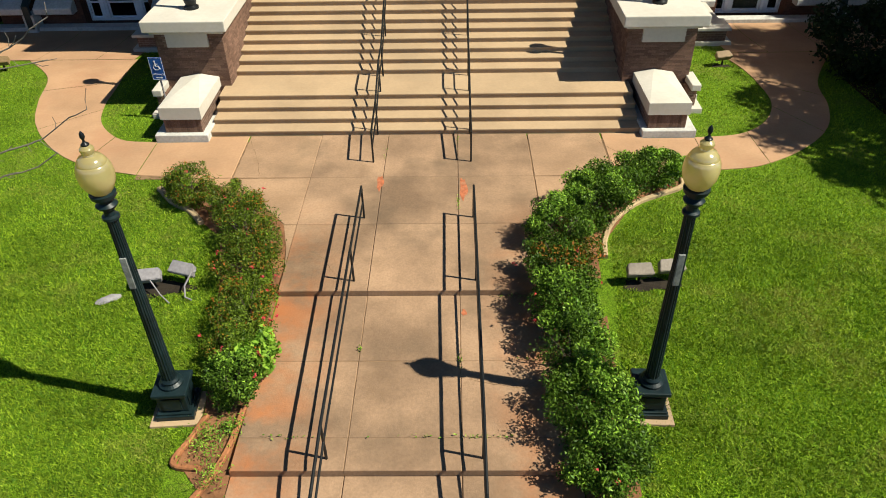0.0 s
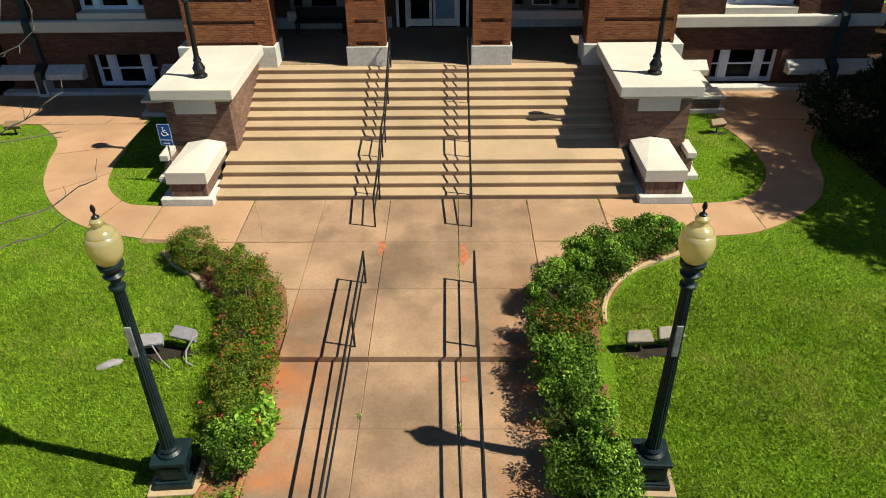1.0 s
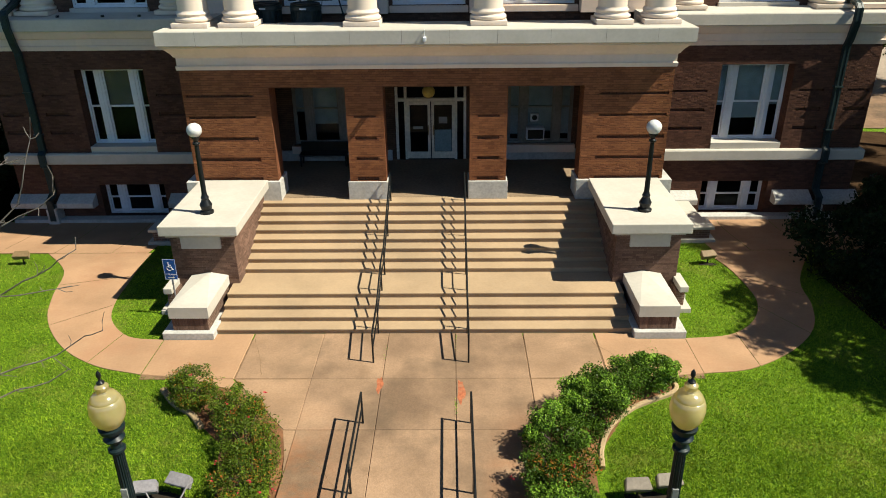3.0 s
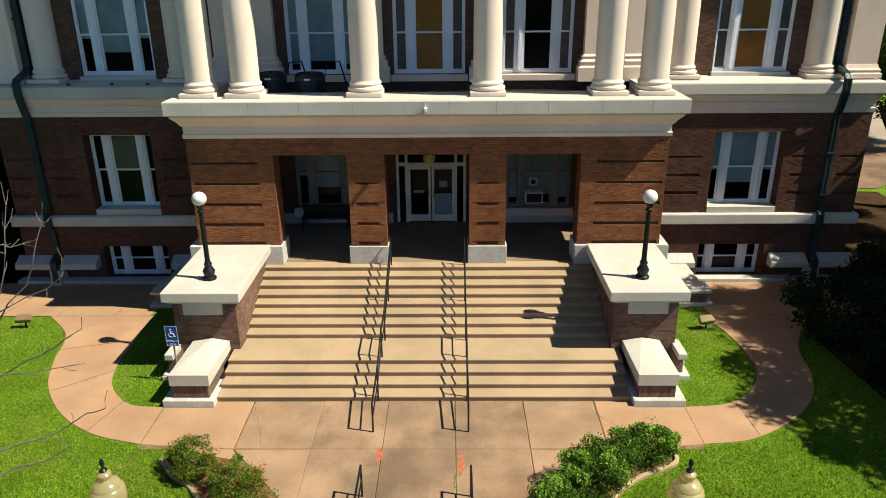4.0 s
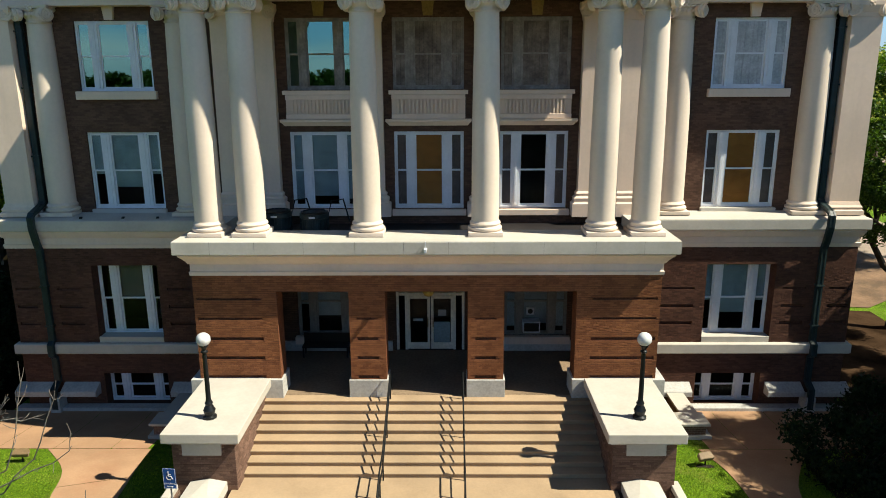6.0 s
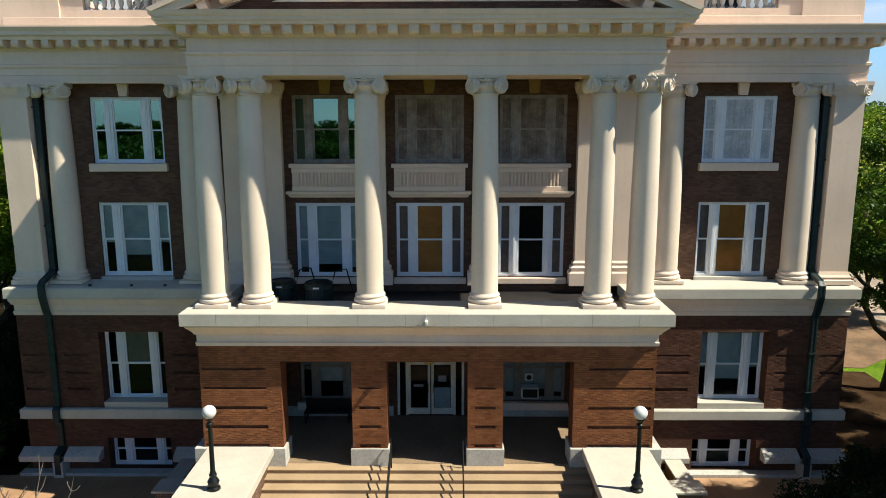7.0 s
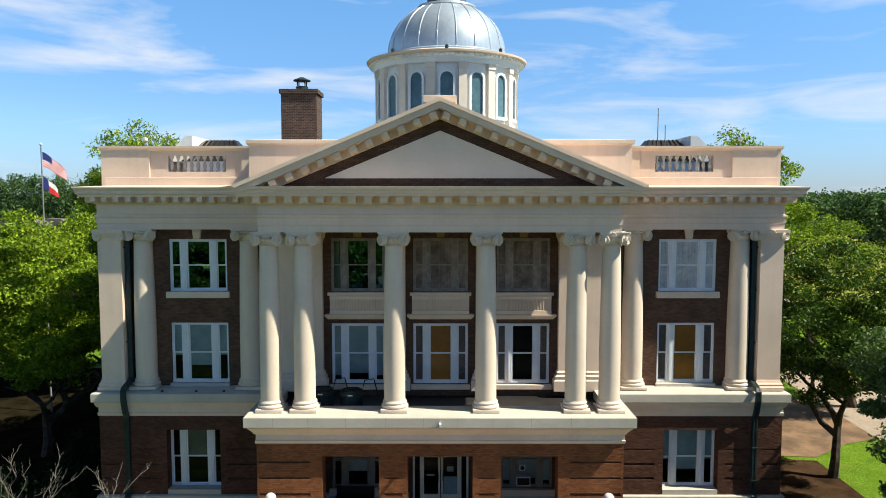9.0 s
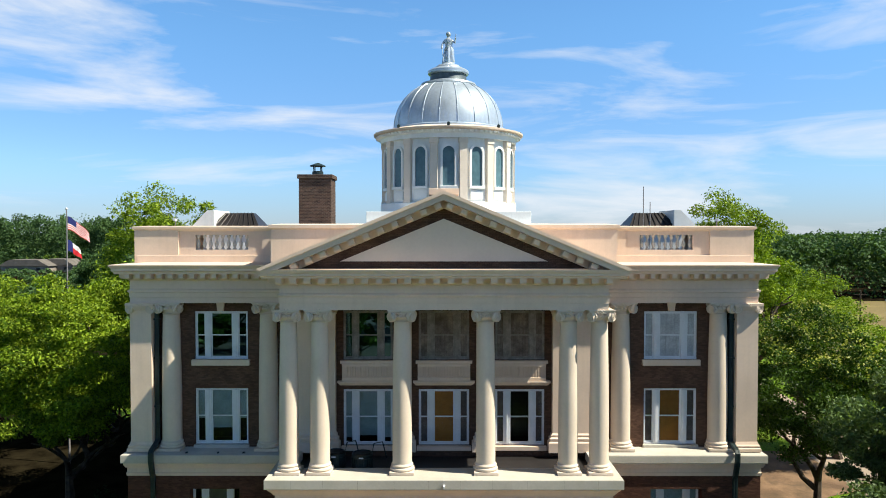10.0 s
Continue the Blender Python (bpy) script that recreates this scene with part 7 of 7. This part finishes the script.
for k in range(420):
    d = 400 + 700 * g.random() ** 1.4
    x = g.uniform(-0.85, 0.85) * d
    r = g.uniform(9, 15)
    pts.append(blob(g, (x, d, g.uniform(6, 9)), (r * 1.8, r, 8.5), 200, 0.75))
tagged(new("far_woods", leaf_mesh("far_woods", np.vstack(pts), 3.2, FARGREEN, 79, 0.7, 0.8)), "low wooded country along the skyline", "woods", kind="stuff")
FIELD = surface("dry_field", (0.26, 0.2, 0.08), 0.95, 0.75, 1.15, 0.05, 1.5, 0.3)
bm = bmesh.new()
bm.faces.new([bm.verts.new(p) for p in ((62, 118, -0.38), (190, 118, -0.38), (230, 186, -0.38), (85, 186, -0.38))])
tagged(part("dry_field", bm, FIELD, None, "dry tan grass field in the distance"), category="field", kind="structure")
ROADC = surface("pale_road", (0.42, 0.33, 0.25), 0.9, 0.85, 1.08, 0.3, 6, 0.1)
for q in ([(55, 104), (220, 104), (220, 116), (55, 116)], [(29, 20), (35, 20), (42, 104), (34, 104)]):
    bm = bmesh.new()
    bm.faces.new([bm.verts.new((x, y, -0.42)) for x, y in q])
    tagged(part("road", bm, ROADC, None, "pale concrete road beyond the lawn"), category="road", kind="structure")
# near-black ground: building and tree shade put into the colour
SHADEGROUND = surface("shade_black_ground", (0.02, 0.016, 0.009), 0.95, 0.6, 1.4, 0.8, 14, 0.5, spec=0.0)
# reddish soil with the trees' shade put into its colour
SHADEDSOIL = surface("shade_darkened_red_soil", (0.062, 0.037, 0.021), 0.95, 0.55, 1.4, 0.7, 14, 0.5, spec=0.0)
for q, bed_mat in (([(-42, 15), (-17.2, 19.5), (-16.6, 26.4), (-16.8, 60), (-52, 66)], SHADEGROUND), ([(12.6, 17.2), (19, 13.5), (28, 14), (28.5, 27), (23.6, 28), (24.0, 38.2), (16.6, 39), (16.6, 26.4), (14.2, 22.5), (12.4, 20.0)], SHADEDSOIL)):
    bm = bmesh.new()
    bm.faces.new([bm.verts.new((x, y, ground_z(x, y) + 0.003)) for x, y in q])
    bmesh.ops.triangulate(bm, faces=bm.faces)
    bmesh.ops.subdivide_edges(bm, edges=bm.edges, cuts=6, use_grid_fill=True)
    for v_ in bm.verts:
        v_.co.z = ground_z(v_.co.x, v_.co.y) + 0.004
    tagged(part("tree_bed", bm, bed_mat, None, "dark ground sheet standing for the shade under the trees" if bed_mat == SHADEGROUND else "bare reddish soil coloured darker for the shade under the trees"), category="leaf litter", kind="structure")
# dark sheets painted as the shade at the foot of the woods
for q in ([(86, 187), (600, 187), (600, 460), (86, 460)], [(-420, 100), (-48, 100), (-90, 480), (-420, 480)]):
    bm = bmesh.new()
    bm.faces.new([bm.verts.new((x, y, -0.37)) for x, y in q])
    tagged(part("woodland_floor", bm, SHADEGROUND, None, "dark ground sheet standing for the shade in the far woods"), category="leaf litter", kind="structure")
# tan yard, its base colour lowered to stand for partial tree shade
bm = bmesh.new()
bm.faces.new([bm.verts.new((x, y, -0.43)) for x, y in ((16.6, 39.6), (24.3, 38.8), (27.8, 41.4), (35.0, 44.0), (36.0, 52.0), (16.6, 52.0))])
tagged(part("side_yard", bm, surface("shade_darkened_yard", (0.27, 0.165, 0.095), 0.9, 0.6, 1.2, 0.5, 10, 0.3, stain=(0.1, 0.07, 0.04), stain_scale=0.4, stain_amount=0.7), None, "reddish yard behind the side lawn, coloured darker for tree shade"), category="paving", kind="structure")
ASPHALT = surface("street_asphalt", (0.05, 0.05, 0.052), 0.9, 0.85, 1.15, 0.3, 12, 0.3)
bm = bmesh.new()
bm.faces.new([bm.verts.new(p) for p in ((-200, -130, -0.27), (200, -130, -0.27), (200, -14, -0.27), (-200, -14, -0.27))])
tagged(part("street", bm, ASPHALT, None, "dark asphalt street in front of the lawn"), category="street", kind="structure")
HOUSEWALL = surface("house_wall", (0.4, 0.34, 0.28), 0.8)
HOUSEROOF = surface("grey_shingle_roof", (0.2, 0.18, 0.16), 0.9, 0.8, 1.1, 0.5, 6, 0.2)
for x, y, w in ((-196, 330, 11), (-186, 338, 8.5), (-118, 262, 10)):
    h = empty("house", "low house with grey hipped roof among trees", "house", m=pose(x, y, -0.4), group="far houses")
    part("wall", boxed(-w, w, -5, 5, 0, 3), HOUSEWALL, h)
    part("roof", prism(bmesh.new(), [(-w - 0.8, 3), (w + 0.8, 3), (w * 0.6, 6), (-w * 0.6, 6)], -5.8, 5.8), HOUSEROOF, h)
    for i in range(3):
        part("window", boxed(-w * 0.6 + i * w * 0.6 - 0.8, -w * 0.6 + i * w * 0.6 + 0.8, -5.06, -4.98, 1, 2.2), ROOFMETAL, h)
CARPAINT = surface("white_car_paint", (0.75, 0.75, 0.75), 0.25, 0.97, 1.02, 1, 6, 0)
for x, y, r in ((103, 180, 10), (120, 181, 4), (131, 181, 0), (-62, 100, 20)):
    c = empty("parked_car", "white parked car far across the field", "car", m=pose(x, y, -0.4, 0, 0, r), group="far cars")
    part("body", boxed(-2.3, 2.3, -0.9, 0.9, 0.35, 1.0, 0.15), CARPAINT, c)
    part("cabin", boxed(-1.2, 1.3, -0.8, 0.8, 1.0, 1.55, 0.25), ROOFMETAL, c)
    for wx in (-1.5, 1.5):
        for wy in (-0.85, 0.85):
            w_ = bmesh.new()
            bmesh.ops.create_cone(w_, cap_ends=True, segments=16, radius1=0.35, radius2=0.35, depth=0.2, matrix=pose(wx, wy, 0.35, 90))
            part("wheel", w_, IRON, c)
up = empty("utility_pole", "dark wooden utility pole by the road", "utility pole", m=pose(77.6, 124, -0.4))
part("pole", lathe(bmesh.new(), [(0.18, 0), (0.12, 8.0)], segs=10), BARK, up)
part("crossarm", boxed(-1.2, 1.2, -0.06, 0.06, 7.2, 7.35), BARK, up)

# grass blades on the lawns near the walk
g = np.random.default_rng(9)


def inside(poly, x, y):
    c = np.zeros(len(x), bool)
    for (x0, y0), (x1, y1) in zip(poly, poly[1:] + poly[:1]):
        c ^= ((y0 > y) != (y1 > y)) & (x < (x1 - x0) * (y - y0) / (y1 - y0 + 1e-12) + x0)
    return c


areas = [[(-2.95, -12.0), (-17.0, -12.0), (-17.0, 14.0), (-17.0, 22.2), (-13.6, 22.2), (-11.95, 20.9), (-11.5, 19.4), (-10.9, 17.9), (-9.8, 16.45), (-8.4, 15.5), (-7.05, 15.1), (-5.75, 14.9), (-6.25, 14.4), (-5.1, 13.5), (-4.15, 11.9), (-3.65, 9.5), (-3.55, 8.0), (-3.75, 7.0)],
         [(2.95, -12.0), (17.0, -12.0), (17.0, 14.0), (17.0, 22.2), (12.7, 22.2), (11.7, 20.2), (11.35, 18.6), (10.8, 17.25), (9.7, 16.1), (8.3, 15.3), (7.05, 15.1), (6.3, 15.1), (6.25, 14.4), (5.0, 13.65), (4.1, 12.4), (3.7, 9.0), (3.6, 6.0), (2.95, 5.0)],
         [(-7.15, 16.9), (-8.05, 17.1), (-8.85, 17.95), (-9.2, 19.0), (-9.3, 20.2), (-9.4, 21.3), (-9.7, 23.45), (-7.7, 23.45), (-7.7, 18.9), (-7.15, 18.3)],
         [(7.15, 16.9), (8.25, 17.1), (9.1, 17.8), (9.65, 18.8), (9.7, 20.0), (9.55, 21.2), (9.4, 23.45), (7.7, 23.45), (7.7, 18.9), (7.15, 18.3)]]
bx = np.concatenate([g.uniform(-17, 17, 420000), g.uniform(-11, 11, 380000) + g.normal(0, 1.3, 380000)])
by = np.concatenate([g.uniform(-12, 23.5, 420000), g.uniform(3.5, 13.2, 380000) + g.normal(0, 1.6, 380000)])
keep = np.zeros(len(bx), bool)
for a_ in areas:
    keep |= inside(a_, bx, by)
keep &= g.random(len(bx)) < np.clip(0.35 + (by + 2.0) * 0.13 - np.clip(np.abs(bx) - 8.0 - by * 0.6, 0, 5) * 0.12, 0.3, 1)
for cx, cy, w, k in PATCHES:
    keep &= ((bx - cx) / w) ** 2 + ((by - cy) / (0.36 * w)) ** 2 > 0.95
bx, by = bx[keep], by[keep]
n_ = len(bx)
bz = np.where(by < 15, -0.28 * (lambda t: t * t * (3 - 2 * t))(np.clip((by - 11.0) / -5.5, 0, 1)), -0.45 * (lambda t: t * t * (3 - 2 * t))(np.clip((by - 21.0) / 5.0, 0, 1))) - 0.015
an, hh, ww = g.uniform(0, 6.283, n_), g.uniform(0.03, 0.075, n_), g.uniform(0.008, 0.017, n_)
lx, ly = g.normal(0, 0.038, n_), g.normal(0, 0.038, n_)
v = np.stack([np.stack([bx - np.cos(an) * ww, by - np.sin(an) * ww, bz], 1), np.stack([bx + np.cos(an) * ww, by + np.sin(an) * ww, bz], 1), np.stack([bx + lx, by + ly, bz + hh], 1)], 1).reshape(-1, 3)
gme = bpy.data.meshes.new("grass")
gme.vertices.add(3 * n_)
gme.vertices.foreach_set("co", v.astype(np.float32).ravel())
gme.loops.add(3 * n_)
gme.loops.foreach_set("vertex_index", np.arange(3 * n_, dtype=np.int32))
gme.polygons.add(n_)
gme.polygons.foreach_set("loop_start", np.arange(0, 3 * n_, 3, dtype=np.int32))
gme.update(calc_edges=True)
gme.materials.append(GRASS)
tagged(new("grass", gme), "short green mown grass blades", "grass", kind="stuff")

# orange paint marks on the slabs
PAINTMARK = surface("orange_paint_mark", (0.52, 0.165, 0.075), 0.85, 0.7, 1.1, 9, 30, 0.0, stain=(0.38, 0.22, 0.125), stain_scale=5.0, stain_amount=0.75)
for x, y, w, h, k in ((-1.0, 14.72, 0.08, 0.32, 1), (0.99, 14.45, 0.09, 0.45, 2), (0.95, 10.3, 0.05, 0.09, 3)):
    bm = bmesh.new()
    z = 0.016 if y > 10.8 else -0.111
    bm.faces.new([bm.verts.new((x + w * math.cos(a) * (1 + 0.3 * math.sin(3 * a + k)), y + h * math.sin(a) * (1 + 0.2 * math.cos(5 * a + k)), z)) for a in [2 * math.pi * i / 24 for i in range(24)]])
    tagged(part("paint_mark", bm, PAINTMARK, None, "faded orange paint mark on the walkway"), category="paint mark", group="paint marks", kind="structure")

# weeds in the joints and at the end of the bed
g = np.random.default_rng(31)
wp = []
for cx, cy, dx, dy, k in ((0.87, 13.9, 0.02, 0.3, 26), (0.87, 9.04, 0.03, 0.25, 20), (1.2, 7.37, 0.5, 0.02, 40), (0.1, 7.37, 0.5, 0.02, 18), (-2.0, 7.37, 0.6, 0.02, 20), (-0.95, 9.3, 0.02, 0.1, 14), (-0.95, 16.0, 0.02, 0.5, 14), (0.87, 16.6, 0.02, 0.4, 14), (6.0, 16.0, 0.15, 0.5, 40), (2.2, 9.04, 0.3, 0.02, 16), (-2.72, 8.0, 0.05, 0.6, 80), (2.2, 10.72, 0.5, 0.05, 30)):
    z0 = 0.03 if cy > 10.8 else -0.09
    wp.append(np.stack([g.normal(cx, dx / 2 + 0.01, k), g.normal(cy, dy / 2 + 0.01, k), np.full(k, z0) + g.random(k) * 0.03], 1))
for cx, cy, r, k in ((-3.2, 7.35, 0.28, 500), (-3.0, 6.7, 0.2, 200), (-2.9, 7.6, 0.14, 260)):
    wp.append(np.stack([g.normal(cx, r * 0.6, k), g.normal(cy, r * 0.7, k), -0.17 + g.random(k) * 0.16], 1))
tagged(new("weeds", leaf_mesh("weeds", np.vstack(wp), 0.06, HEDGE_LIGHT, 33, 1.0, 0.3)), "small green weeds in the slab joints", "weeds", kind="stuff")


# ---- brick pieces ----
def brick_paint(name, c1, c2, per_island):
    m, n, l, p = nodes_of(name)
    g_ = n.new("ShaderNodeNewGeometry")
    r = g_.outputs["Random Per Island"] if per_island else n.new("ShaderNodeObjectInfo").outputs["Random"]
    c = mixed(n, l, "MIX", r, toned(c1), toned(c2))
    c = mixed(n, l, "MULTIPLY", 0.6, c, mixed(n, l, "MIX", noise_of(n, l, g_.outputs["Position"], 0.9, 5), rgb((0.72,) * 3), rgb((1.25,) * 3)))
    c = mixed(n, l, "MULTIPLY", 0.5, c, mixed(n, l, "MIX", noise_of(n, l, g_.outputs["Position"], 30, 4), rgb((0.75,) * 3), rgb((1.2,) * 3)))
    l.new(c, p.inputs["Base Color"])
    p.inputs["Roughness"].default_value, p.inputs["Specular IOR Level"].default_value = 0.85, 0.08
    return m


def brick_skin(name, u0, u1, z0, z1, at, holes, material, parent, axis="x", out=-1, width=0.215, row=0.0762, proud=0.004, joint=0.007):
    """Bricks in running bond as one joined mesh, standing proud of a wall face."""
    vs, fs = [], []
    r, z = 0, z0
    while z < z1 - 0.03:
        zt = min(z + row, z1) - joint
        u = u0 - (width / 2 if r % 2 else 0)
        while u < u1 - 0.02:
            spans = [(max(u, u0), min(u + width - joint, u1))]
            for a, b, c, d in holes:
                if z + row * 0.5 < c or z + row * 0.5 > d:
                    continue
                spans = [s_ for p, q in spans for s_ in ((p, min(q, a)), (max(p, b), q)) if s_[1] - s_[0] > 0.02]
            for a, b in spans:
                if b - a < 0.02:
                    continue
                k = len(vs)
                j = proud + 0.003 * math.sin(k * 12.9898)
                f, w = at + out * j, at - out * 0.002
                e = 0.003
                for uu, zz, dd in ((a, z, w), (b, z, w), (b, zt, w), (a, zt, w), (a + e, z + e, f), (b - e, z + e, f), (b - e, zt - e, f), (a + e, zt - e, f)):
                    vs.append((uu, dd, zz) if axis == "x" else (dd, uu, zz))
                fs += [(k + 4, k + 5, k + 6, k + 7), (k, k + 1, k + 5, k + 4), (k + 1, k + 2, k + 6, k + 5), (k + 2, k + 3, k + 7, k + 6), (k + 3, k, k + 4, k + 7)]
            u += width
        z += row
        r += 1
    me = bpy.data.meshes.new(name)
    me.from_pydata(vs, [], fs if (axis == "x") == (out < 0) else [f_[::-1] for f_ in fs])
    me.materials.append(material)
    return tagged(shared(name, me, Matrix(), parent), kind="stuff")


RED_I = brick_paint("red_brick_piece", (0.335, 0.138, 0.06), (0.225, 0.088, 0.042), True)
RED_O = brick_paint("red_brick_single", (0.335, 0.138, 0.06), (0.225, 0.088, 0.042), False)
DARK_I = brick_paint("purple_brown_brick_piece", (0.175, 0.1, 0.07), (0.11, 0.063, 0.045), True)
# same shade-darkened tone for the wing's single bricks
WING_I = brick_paint("shaded_wing_brick_piece", (0.158, 0.078, 0.053), (0.1, 0.051, 0.037), True)
PED_I = brick_paint("pedestal_brick_piece", (0.245, 0.148, 0.106), (0.15, 0.088, 0.064), True)
PED_O = brick_paint("pedestal_brick_single", (0.245, 0.148, 0.106), (0.15, 0.088, 0.064), False)

pier_holes = [(-2.57, -1.37, 1.6, 5.53), (1.37, 2.57, 1.6, 5.53)]
brick_skin("brick_facing", -7.7, 7.7, 1.82, 6.09, 22.75, doors3 + slots + pier_holes, RED_I, house)
for s in (-1, 1):
    m = lambda a, b: mirror(s, a, b)
    gr = [(*m(p, q), z0, z1) for z0, z1 in WING_GROOVES for p, q in ((7.9, 10.1), (13.45, 14.35), (15.2, 15.98))]
    brick_skin("brick_facing", *m(7.75, 16.08), -0.28, 6.1, 26.52, [(*m(*W1[s]), 2.3, 5.42), (*m(10.42, 12.95), -0.4, 1.0)] + gr, WING_I, house)
    brick_skin("brick_facing", *m(9.5, 13.75), 7.34, 14.88, 27.35, [(*m(*WX[s]), 7.3, 10.4), (*m(*WX[s]), 11.6, 14.4)], DARK_I, house)
brick_skin("brick_facing", -5.55, 5.55, 7.0, 14.96, 27.1, [(a, b, z0, z1) for a, b in CW for z0, z1 in ((7.24, 10.4), (10.6, 14.45))], DARK_I, house)


def brick_object_wall(x0, x1, z0, z1, y, holes, material, parent, count, row=0.0762):
    """Single bricks as parts of their own, in running bond over a narrow face."""
    w = (x1 - x0) / count
    made = {}

    def mesh(length):
        key = round(length, 3)
        if key not in made:
            made[key] = mesh_of("brick", boxed(0.0, length - 0.007, -0.006, 0.002, 0.0, row - 0.007, 0.002), material, False)
        return made[key]
    r, z = 0, z0
    while z < z1 - 0.05:
        us = [x0 + i * w for i in range(count + 1)] if r % 2 == 0 else [x0] + [x0 + (i + 0.5) * w for i in range(count)] + [x1]
        for a, b in zip(us, us[1:]):
            if any(min(b, h[1]) - max(a, h[0]) > 0.03 and h[2] < z + row / 2 < h[3] for h in holes):
                continue
            shared("brick", mesh(b - a), pose(a, y, z), parent)
        z += row
        r += 1


for a, b in ((-2.57, -1.37), (1.37, 2.57)):
    pier = empty("porch_pier_facing", "red brick porch pier with sunk slots", "brick pier", "structure")
    brick_object_wall(a, b, 2.43, 5.53, 22.75, slots, RED_O, pier, 6)
for o in [o for o in scene.objects if o.name.startswith("step_pedestal")]:
    s = -1 if min((c.matrix_world @ Vector(c.bound_box[0])).x for c in o.children if c.type == "MESH") < 0 else 1
    a, b = mirror(s, 5.48, 7.32)
    ta_, tb_ = mirror(s, 5.86, 7.0)
    brick_object_wall(a, b, 0.22, 2.12, 18.98, [(ta_, tb_, 1.74, 2.2)], PED_O, o, 9)
    brick_skin("brick_facing", 18.99, 22.6, 0.2, 2.13, s * 5.48, [], PED_I, o, "y", -s)
    brick_skin("brick_facing", 18.99, 22.6, 0.2, 2.13, s * 7.32, [], PED_I, o, "y", s)
for o in [o for o in scene.objects if o.name.startswith("low_pedestal")]:
    s = -1 if min((c.matrix_world @ Vector(c.bound_box[0])).x for c in o.children if c.type == "MESH") < 0 else 1
    a, b = mirror(s, 5.84, 6.82)
    me = mesh_of("brick", boxed(0, 0.061, -0.012, 0.002, 0, 0.385, 0.004), PED_O, False)
    for i in range(14):
        shared("brick", me, pose(a + 0.004 + i * (b - a) / 14, 17.0, 0.207), o)
